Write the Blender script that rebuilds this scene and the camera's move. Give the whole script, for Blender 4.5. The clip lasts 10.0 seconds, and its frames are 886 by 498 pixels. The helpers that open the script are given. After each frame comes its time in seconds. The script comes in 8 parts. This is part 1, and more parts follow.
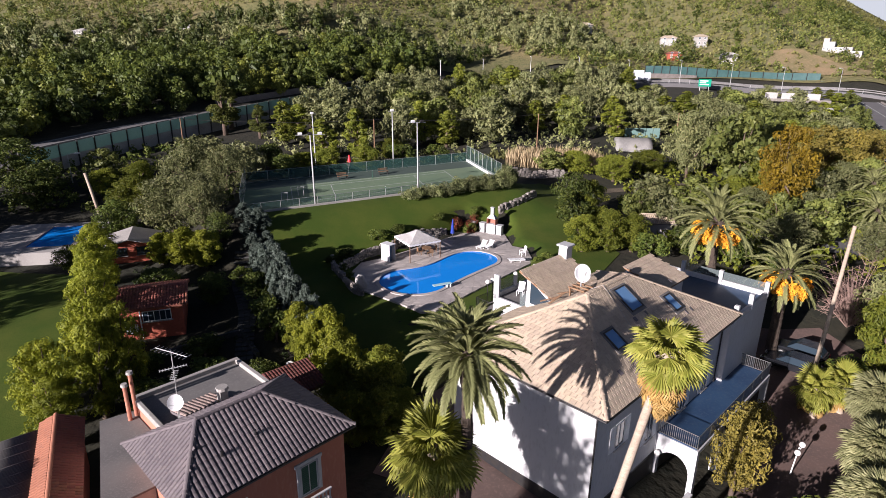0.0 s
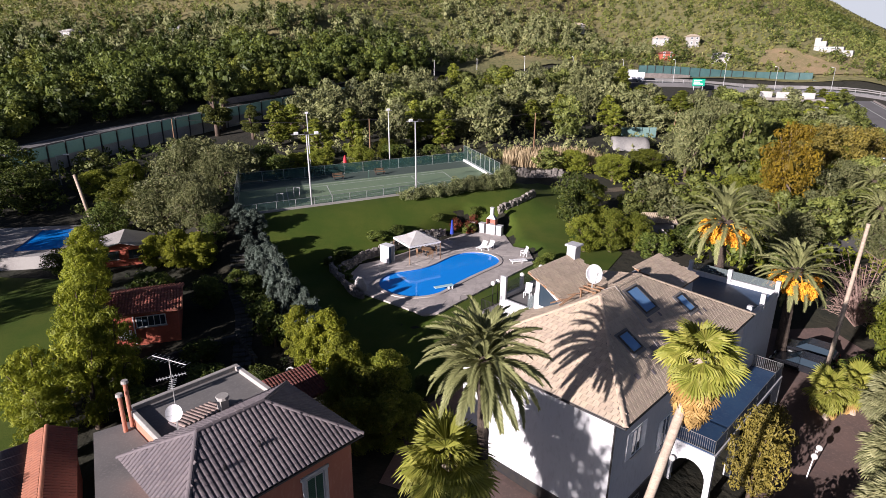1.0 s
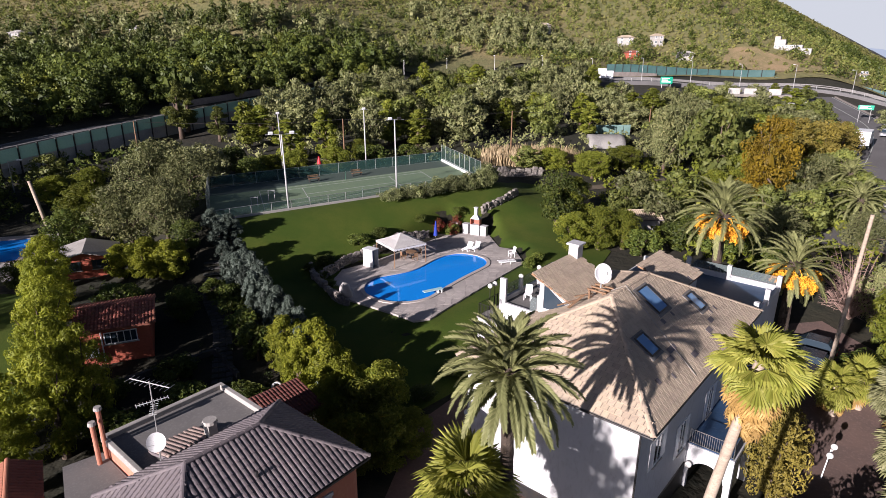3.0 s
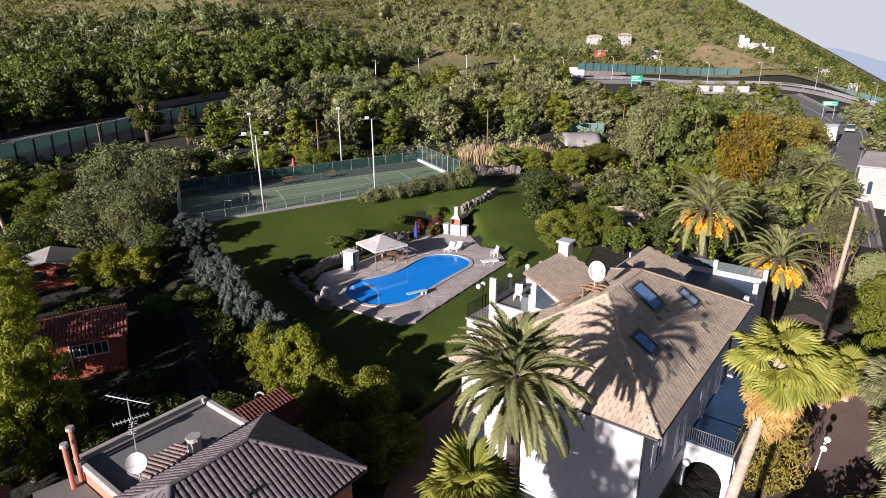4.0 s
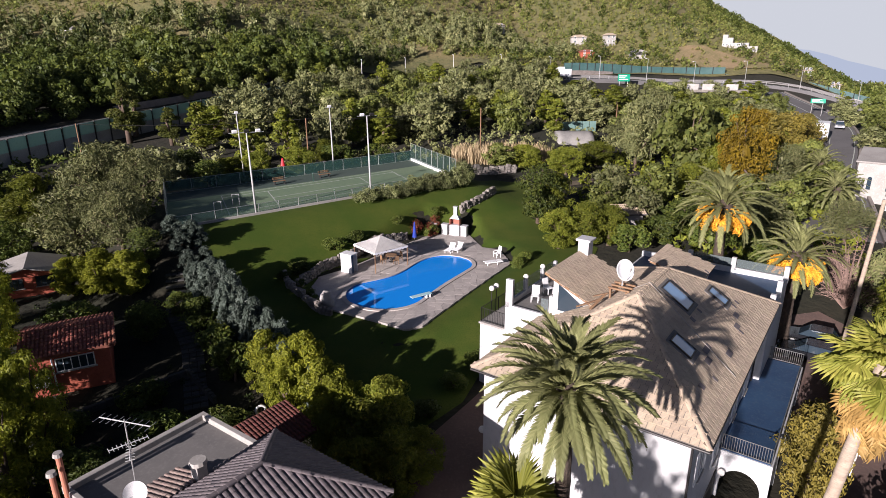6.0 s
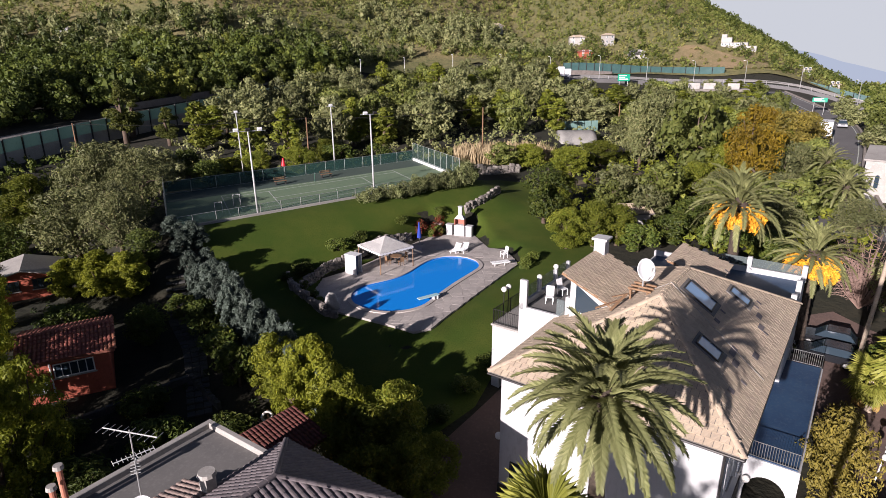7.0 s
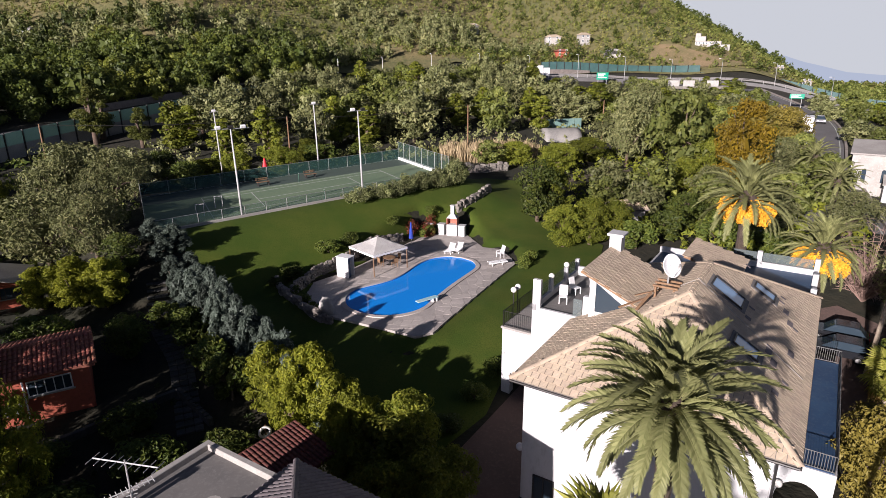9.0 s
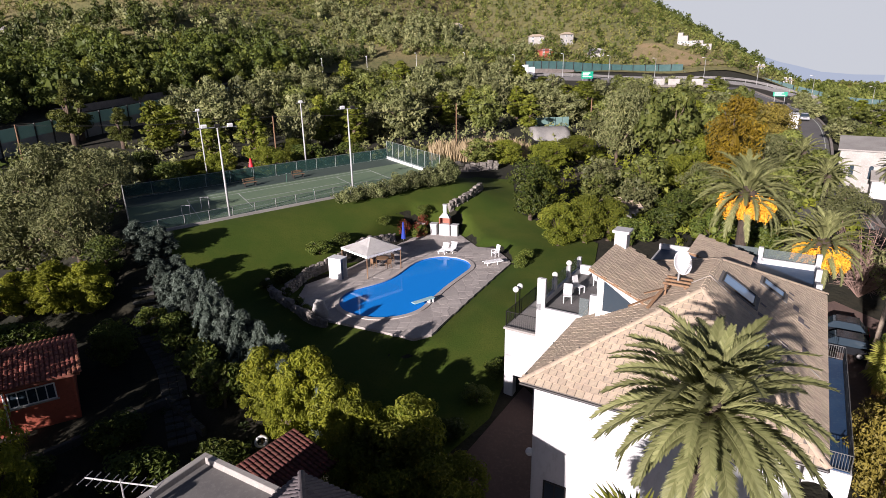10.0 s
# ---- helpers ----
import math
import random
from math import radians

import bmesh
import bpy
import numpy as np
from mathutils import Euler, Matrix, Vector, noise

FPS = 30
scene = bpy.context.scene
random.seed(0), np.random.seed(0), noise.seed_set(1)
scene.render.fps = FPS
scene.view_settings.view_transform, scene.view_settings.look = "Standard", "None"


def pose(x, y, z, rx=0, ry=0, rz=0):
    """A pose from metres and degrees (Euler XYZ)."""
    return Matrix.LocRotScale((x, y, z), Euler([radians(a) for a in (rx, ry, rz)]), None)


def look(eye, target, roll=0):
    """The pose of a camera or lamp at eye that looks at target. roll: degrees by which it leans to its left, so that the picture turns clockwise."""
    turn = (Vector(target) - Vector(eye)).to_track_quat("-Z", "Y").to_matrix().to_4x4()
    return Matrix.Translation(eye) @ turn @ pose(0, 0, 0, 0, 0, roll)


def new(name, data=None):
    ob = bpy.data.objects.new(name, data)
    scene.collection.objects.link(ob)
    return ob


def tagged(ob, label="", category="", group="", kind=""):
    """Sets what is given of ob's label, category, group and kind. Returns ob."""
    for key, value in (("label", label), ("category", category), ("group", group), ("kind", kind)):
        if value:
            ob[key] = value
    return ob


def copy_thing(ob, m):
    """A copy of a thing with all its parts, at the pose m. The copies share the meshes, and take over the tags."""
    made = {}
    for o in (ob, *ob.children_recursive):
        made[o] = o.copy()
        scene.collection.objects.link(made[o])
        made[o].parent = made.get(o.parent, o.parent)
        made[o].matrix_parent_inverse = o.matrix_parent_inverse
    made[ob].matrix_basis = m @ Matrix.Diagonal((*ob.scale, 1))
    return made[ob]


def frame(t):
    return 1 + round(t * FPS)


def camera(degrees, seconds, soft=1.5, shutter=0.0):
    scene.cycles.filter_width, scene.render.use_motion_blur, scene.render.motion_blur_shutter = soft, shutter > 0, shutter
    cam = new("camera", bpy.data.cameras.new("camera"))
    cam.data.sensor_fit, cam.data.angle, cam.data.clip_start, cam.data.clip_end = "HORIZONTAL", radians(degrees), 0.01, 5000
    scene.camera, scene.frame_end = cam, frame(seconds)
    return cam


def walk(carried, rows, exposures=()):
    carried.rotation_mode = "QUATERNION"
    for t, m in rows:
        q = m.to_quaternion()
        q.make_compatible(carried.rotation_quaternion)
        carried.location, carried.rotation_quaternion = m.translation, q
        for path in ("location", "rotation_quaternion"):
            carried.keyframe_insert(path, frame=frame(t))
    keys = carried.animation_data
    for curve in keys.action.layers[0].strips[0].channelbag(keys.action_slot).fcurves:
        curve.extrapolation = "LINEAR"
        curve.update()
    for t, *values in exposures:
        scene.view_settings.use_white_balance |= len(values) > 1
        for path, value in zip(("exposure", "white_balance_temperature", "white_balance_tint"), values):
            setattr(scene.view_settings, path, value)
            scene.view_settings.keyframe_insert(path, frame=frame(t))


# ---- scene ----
cam = camera(73.5, 10.0, soft=0.6)
PATH = [
    (0, (-0.103, 10.695, 22.752), (-3.339, 29.323, 16.232), 0.63),
    (0.5, (-0.686, 11.204, 22.522), (-3.783, 29.864, 16.025), 0.55),
    (1, (-1.262, 11.712, 22.298), (-4.215, 30.403, 15.824), 0.53),
    (1.5, (-1.828, 12.221, 22.086), (-4.626, 30.944, 15.635), 0.46),
    (2, (-2.394, 12.731, 21.885), (-4.987, 31.491, 15.455), 0.41),
    (2.5, (-2.963, 13.238, 21.688), (-5.269, 32.040, 15.273), 0.36),
    (4, (-4.650, 14.751, 21.075), (-5.573, 33.690, 14.715), -0.04),
    (4.5, (-5.192, 15.274, 20.859), (-5.864, 34.231, 14.518), -0.07),
    (5, (-5.710, 15.809, 20.637), (-6.229, 34.776, 14.314), -0.07),
    (5.5, (-6.205, 16.351, 20.407), (-6.612, 35.326, 14.101), -0.12),
    (7, (-7.633, 17.961, 19.733), (-7.846, 36.962, 13.493), -0.28),
    (7.5, (-8.106, 18.471, 19.518), (-8.248, 37.477, 13.293), -0.32),
    (8, (-8.580, 18.984, 19.316), (-8.581, 37.997, 13.111), -0.31),
    (8.5, (-9.057, 19.498, 19.110), (-8.774, 38.513, 12.917), -0.39),
    (9, (-9.535, 20.019, 18.900), (-8.911, 39.031, 12.721), -0.52),
    (9.5, (-10.012, 20.545, 18.694), (-9.091, 39.550, 12.532), -0.63),
    (10, (-10.490, 21.079, 18.492), (-9.312, 40.071, 12.333), -0.65),
]
walk(cam, [(t, look(eye, target, roll)) for t, eye, target, roll in PATH], exposures=[(0.0, 1.07, 6120, 18), (10.0, 0.9, 6260, 17)])

# ---- sky and sun ----
SUN_AZ, SUN_EL = radians(235), radians(16.0)     # the sun stands over the left shoulder, low
sun_way = Vector((math.cos(SUN_EL) * math.cos(SUN_AZ), math.cos(SUN_EL) * math.sin(SUN_AZ), math.sin(SUN_EL)))
world = bpy.data.worlds.new("sky")
scene.world = world
world.use_nodes = True
wt = world.node_tree
wt.nodes.clear()
sky = wt.nodes.new("ShaderNodeTexSky")
sky.sky_type = "NISHITA"
sky.sun_disc = False
sky.sun_elevation = SUN_EL
sky.sun_rotation = math.pi / 2 - SUN_AZ
sky.air_density, sky.dust_density, sky.ozone_density = 0.24, 0.5, 1.4
bg = wt.nodes.new("ShaderNodeBackground")
bg.inputs["Strength"].default_value = 0.05
wo = wt.nodes.new("ShaderNodeOutputWorld")
wt.links.new(sky.outputs[0], bg.inputs[0])
wt.links.new(bg.outputs[0], wo.inputs[0])
sun_data = bpy.data.lights.new("sun", "SUN")
sun_data.energy, sun_data.angle, sun_data.color = 5.0, radians(0.6), (1.0, 0.91, 0.85)
sun = new("sun", sun_data)
sun.matrix_world = look(sun_way * 300, (0, 0, 0))

# ---- building helpers ----


def smooth(a, b, x):
    t = np.clip((x - a) / (b - a), 0, 1)
    return t * t * (3 - 2 * t)


def mesh_of(name, verts, faces, material, shade=False):
    me = bpy.data.meshes.new(name)
    me.from_pydata([tuple(v) for v in verts] if not isinstance(verts, np.ndarray) else verts.tolist(), [],
                   faces if isinstance(faces, list) else faces.tolist())
    me.update()
    if material is not None:
        me.materials.append(material)
    if shade:
        me.shade_smooth()
    return me


def to_mesh(name, bm, material, shade=False):
    me = bpy.data.meshes.new(name)
    bm.normal_update()
    bm.to_mesh(me)
    bm.free()
    if material is not None:
        me.materials.append(material)
    if shade:
        me.shade_smooth()
    return me


def part(name, data, material, parent, label="", kind="", shade=False):
    """One mesh object under a thing or a part. data: a bmesh or a mesh."""
    me = to_mesh(name, data, material, shade) if isinstance(data, bmesh.types.BMesh) else data
    ob = new(name, me)
    ob.parent = parent
    return tagged(ob, label=label, kind=kind)


def single(name, data, material, label, category, group="", kind="", shade=False):
    """A top-level thing of one mesh."""
    me = to_mesh(name, data, material, shade) if isinstance(data, bmesh.types.BMesh) else data
    return tagged(new(name, me), label, category, group, kind)


def thing(name, label, category, m=None, group="", kind=""):
    ob = new(name)
    ob.empty_display_size = 0.2
    if m is not None:
        ob.matrix_basis = m
    return tagged(ob, label, category, group, kind)


def box(bm, x0, y0, z0, x1, y1, z1, bevel=0.0, m=None):
    """A box between two corners, its edges rounded off by bevel."""
    made = bmesh.ops.create_cube(bm, size=1.0)["verts"]
    sx, sy, sz = abs(x1 - x0), abs(y1 - y0), abs(z1 - z0)
    bmesh.ops.scale(bm, vec=(sx, sy, sz), verts=made)
    bmesh.ops.translate(bm, vec=((x0 + x1) / 2, (y0 + y1) / 2, (z0 + z1) / 2), verts=made)
    if bevel:
        edges = list({e for v in made for e in v.link_edges})
        made = bmesh.ops.bevel(bm, geom=edges, offset=bevel, segments=1, affect="EDGES")["verts"]
    if m is not None:
        bmesh.ops.transform(bm, matrix=m, verts=made)
    return made


def cyl(bm, p, q, r0, r1=None, n=10, caps=True):
    """A round bar from p to q."""
    p, q = Vector(p), Vector(q)
    d = q - p
    turn = d.to_track_quat("Z", "Y").to_matrix().to_4x4()
    r1 = r0 if r1 is None else r1
    return bmesh.ops.create_cone(bm, cap_ends=caps, segments=n, radius1=r0, radius2=r1, depth=d.length,
                                 matrix=Matrix.Translation((p + q) / 2) @ turn)["verts"]


def ball(bm, c, r, n=14, scale=(1, 1, 1)):
    return bmesh.ops.create_uvsphere(bm, u_segments=n, v_segments=max(6, n // 2), radius=r,
                                     matrix=Matrix.Translation(c) @ Matrix.Diagonal((*scale, 1)))["verts"]


def prism(bm, outline, z0, z1):
    """An upright block over an outline of (x, y); z0 and z1 numbers, or functions of x and y."""
    f0 = z0 if callable(z0) else (lambda x, y: z0)
    f1 = z1 if callable(z1) else (lambda x, y: z1)
    low = [bm.verts.new((x, y, f0(x, y))) for x, y in outline]
    top = [bm.verts.new((x, y, f1(x, y))) for x, y in outline]
    n = len(outline)
    bm.faces.new(list(reversed(low)))
    bm.faces.new(top)
    for i in range(n):
        bm.faces.new((low[i], low[(i + 1) % n], top[(i + 1) % n], top[i]))


def slab(bm, corners, thick):
    """A flat plate through the given corners (in order), with its thickness below."""
    v = [Vector(c) for c in corners]
    nrm = (v[1] - v[0]).cross(v[2] - v[0]).normalized()
    top = [bm.verts.new(c) for c in v]
    low = [bm.verts.new(c - nrm * thick) for c in v]
    n = len(v)
    bm.faces.new(top)
    bm.faces.new(list(reversed(low)))
    for i in range(n):
        bm.faces.new((low[i], low[(i + 1) % n], top[(i + 1) % n], top[i]))


def tube(points, radii, n=8):
    """Vertices and faces of a tapering tube along points."""
    pts = np.array(points, float)
    radii = np.broadcast_to(np.array(radii, float), (len(pts),))
    vs, fs = [], []
    tangent = np.gradient(pts, axis=0)
    for i, (p, t) in enumerate(zip(pts, tangent)):
        t = t / (np.linalg.norm(t) + 1e-9)
        a = np.cross(t, (0.0, 0.0, 1.0) if abs(t[2]) < 0.9 else (1.0, 0.0, 0.0))
        a /= np.linalg.norm(a)
        b = np.cross(t, a)
        for k in range(n):
            w = 2 * math.pi * k / n
            vs.append(p + radii[i] * (math.cos(w) * a + math.sin(w) * b))
    for i in range(len(pts) - 1):
        for k in range(n):
            fs.append((i * n + k, i * n + (k + 1) % n, (i + 1) * n + (k + 1) % n, (i + 1) * n + k))
    fs.append(tuple(range(n))[::-1])
    fs.append(tuple((len(pts) - 1) * n + k for k in range(n)))
    return vs, fs


def join(pieces):
    """Joins (verts, faces) pairs."""
    vs, fs = [], []
    for v, f in pieces:
        o = len(vs)
        vs.extend(map(tuple, v))
        fs.extend(tuple(i + o for i in face) for face in f)
    return vs, fs


def wire(name, pts, r, material, parent=None, label="", category="", sag=0.0):
    """A hanging cable between points."""
    path = []
    for p, q in zip(pts[:-1], pts[1:]):
        for k in range(9):
            u = k / 8
            path.append(Vector(p).lerp(Vector(q), u) - Vector((0, 0, sag * 4 * u * (1 - u))))
    me = mesh_of(name, *tube(path, r, 5), material)
    return part(name, me, None, parent, label) if parent else single(name, me, None, label, category)


# ---- materials ----
def node(nt, kind, **values):
    n = nt.nodes.new(kind)
    for key, v in values.items():
        n.inputs[key.replace("_", " ")].default_value = v
    return n


def blend(nt, fac, a, b, mode="MIX"):
    n = nt.nodes.new("ShaderNodeMix")
    n.data_type, n.blend_type = "RGBA", mode
    for socket, v in ((0, fac), (6, a), (7, b)):
        if isinstance(v, bpy.types.NodeSocket):
            nt.links.new(v, n.inputs[socket])
        else:
            n.inputs[socket].default_value = v if socket == 0 else (*v, 1)
    return n.outputs[2]


def ramp(nt, value, lo, hi):
    n = nt.nodes.new("ShaderNodeMapRange")
    nt.links.new(value, n.inputs[0])
    n.inputs[1].default_value, n.inputs[2].default_value = lo, hi
    return n.outputs[0]


def mat(name, a, b=None, c=None, scale=1.2, fine=14.0, rough=0.8, bump=0.25, metal=0.0, vary=0.0, island=0.0, spec=0.4,
        stretch=(1, 1, 1), grip=0.02, local=False):
    """A surface of colour a, clouded with b at the coarse scale and flecked with c at the fine one, with relief."""
    m = bpy.data.materials.new(name)
    m.use_nodes = True
    nt = m.node_tree
    bsdf = nt.nodes["Principled BSDF"]
    geo = nt.nodes.new("ShaderNodeNewGeometry")
    if local:
        place = nt.nodes.new("ShaderNodeTexCoord").outputs["Object"]
    else:
        place = geo.outputs["Position"]
    mp = nt.nodes.new("ShaderNodeMapping")
    mp.inputs["Scale"].default_value = stretch
    nt.links.new(place, mp.inputs[0])
    big = node(nt, "ShaderNodeTexNoise", Scale=scale, Detail=4.0, Roughness=0.6)
    small = node(nt, "ShaderNodeTexNoise", Scale=fine, Detail=3.0, Roughness=0.65)
    nt.links.new(mp.outputs[0], big.inputs["Vector"])
    nt.links.new(mp.outputs[0], small.inputs["Vector"])
    b = b or tuple(v * 0.75 for v in a)
    c = c or tuple(v * 0.8 for v in b)
    col = blend(nt, ramp(nt, big.outputs[0], 0.38, 0.64), a, b)
    col = blend(nt, ramp(nt, small.outputs[0], 0.5, 0.72), col, c)
    for amount, source in ((vary, "object"), (island, "island")):
        if amount:
            rnd = nt.nodes.new("ShaderNodeObjectInfo").outputs["Random"] if source == "object" else geo.outputs["Random Per Island"]
            hsv = nt.nodes.new("ShaderNodeHueSaturation")
            mr = nt.nodes.new("ShaderNodeMapRange")
            mr.inputs[3].default_value, mr.inputs[4].default_value = 1 - amount, 1 + amount
            nt.links.new(rnd, mr.inputs[0])
            nt.links.new(mr.outputs[0], hsv.inputs["Value"])
            hue = nt.nodes.new("ShaderNodeMapRange")
            hue.inputs[3].default_value, hue.inputs[4].default_value = 0.5 - 0.05 * amount, 0.5 + 0.05 * amount
            mul = nt.nodes.new("ShaderNodeMath")
            mul.operation = "FRACT"
            m7 = nt.nodes.new("ShaderNodeMath")
            m7.operation = "MULTIPLY"
            m7.inputs[1].default_value = 7.31
            nt.links.new(rnd, m7.inputs[0])
            nt.links.new(m7.outputs[0], mul.inputs[0])
            nt.links.new(mul.outputs[0], hue.inputs[0])
            nt.links.new(hue.outputs[0], hsv.inputs["Hue"])
            nt.links.new(col, hsv.inputs["Color"])
            col = hsv.outputs[0]
    nt.links.new(col, bsdf.inputs["Base Color"])
    bsdf.inputs["Roughness"].default_value = rough
    bsdf.inputs["Metallic"].default_value = metal
    bsdf.inputs["Specular IOR Level"].default_value = spec
    if bump:
        bp = node(nt, "ShaderNodeBump", Strength=bump, Distance=grip)
        nt.links.new(small.outputs[0], bp.inputs["Height"])
        nt.links.new(bp.outputs[0], bsdf.inputs["Normal"])
    return m


def leaf_mat(name, a, b, glow=0.2, vary=0.35, rough=0.55, cloud=0.35):
    """Leaves: each its own shade between a and b, letting some light through."""
    m = bpy.data.materials.new(name)
    m.use_nodes = True
    nt = m.node_tree
    bsdf, out = nt.nodes["Principled BSDF"], nt.nodes["Material Output"]
    geo = nt.nodes.new("ShaderNodeNewGeometry")
    big = node(nt, "ShaderNodeTexNoise", Scale=cloud, Detail=3.0)
    nt.links.new(geo.outputs["Position"], big.inputs["Vector"])
    col = blend(nt, geo.outputs["Random Per Island"], a, b)
    col = blend(nt, ramp(nt, big.outputs[0], 0.4, 0.7), col, tuple(0.6 * u + 0.15 * v for u, v in zip(a, b)))
    hsv = nt.nodes.new("ShaderNodeHueSaturation")
    mr = nt.nodes.new("ShaderNodeMapRange")
    mr.inputs[3].default_value, mr.inputs[4].default_value = 1 - vary, 1 + vary
    nt.links.new(nt.nodes.new("ShaderNodeObjectInfo").outputs["Random"], mr.inputs[0])
    nt.links.new(mr.outputs[0], hsv.inputs["Value"])
    nt.links.new(col, hsv.inputs["Color"])
    nt.links.new(hsv.outputs[0], bsdf.inputs["Base Color"])
    bsdf.inputs["Roughness"].default_value = rough
    bsdf.inputs["Specular IOR Level"].default_value = 0.25
    tr = nt.nodes.new("ShaderNodeBsdfTranslucent")
    nt.links.new(hsv.outputs[0], tr.inputs[0])
    mix = nt.nodes.new("ShaderNodeMixShader")
    mix.inputs[0].default_value = glow
    nt.links.new(bsdf.outputs[0], mix.inputs[1])
    nt.links.new(tr.outputs[0], mix.inputs[2])
    nt.links.new(mix.outputs[0], out.inputs[0])
    return m


def sheer_mat(name, colour, cover, weave=0.0):
    """Netting or tinted sheet that covers a part of what is behind it."""
    m = bpy.data.materials.new(name)
    m.use_nodes = True
    nt = m.node_tree
    bsdf, out = nt.nodes["Principled BSDF"], nt.nodes["Material Output"]
    bsdf.inputs["Base Color"].default_value = (*colour, 1)
    bsdf.inputs["Roughness"].default_value = 0.7
    tr = nt.nodes.new("ShaderNodeBsdfTransparent")
    mix = nt.nodes.new("ShaderNodeMixShader")
    mix.inputs[0].default_value = cover
    nt.links.new(tr.outputs[0], mix.inputs[1])
    nt.links.new(bsdf.outputs[0], mix.inputs[2])
    nt.links.new(mix.outputs[0], out.inputs[0])
    return m


def glass_mat(name, colour, rough=0.05):
    m = bpy.data.materials.new(name)
    m.use_nodes = True
    b = m.node_tree.nodes["Principled BSDF"]
    b.inputs["Base Color"].default_value = (*colour, 1)
    b.inputs["Roughness"].default_value = rough
    b.inputs["Specular IOR Level"].default_value = 0.9
    return m


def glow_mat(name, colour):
    """A glowing backdrop, with haze and sky brightness put into its emission colour."""
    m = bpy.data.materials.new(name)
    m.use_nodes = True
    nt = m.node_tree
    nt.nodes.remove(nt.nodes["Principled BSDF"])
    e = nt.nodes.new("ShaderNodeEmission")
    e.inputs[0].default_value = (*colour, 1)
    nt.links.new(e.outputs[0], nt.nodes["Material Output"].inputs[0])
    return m


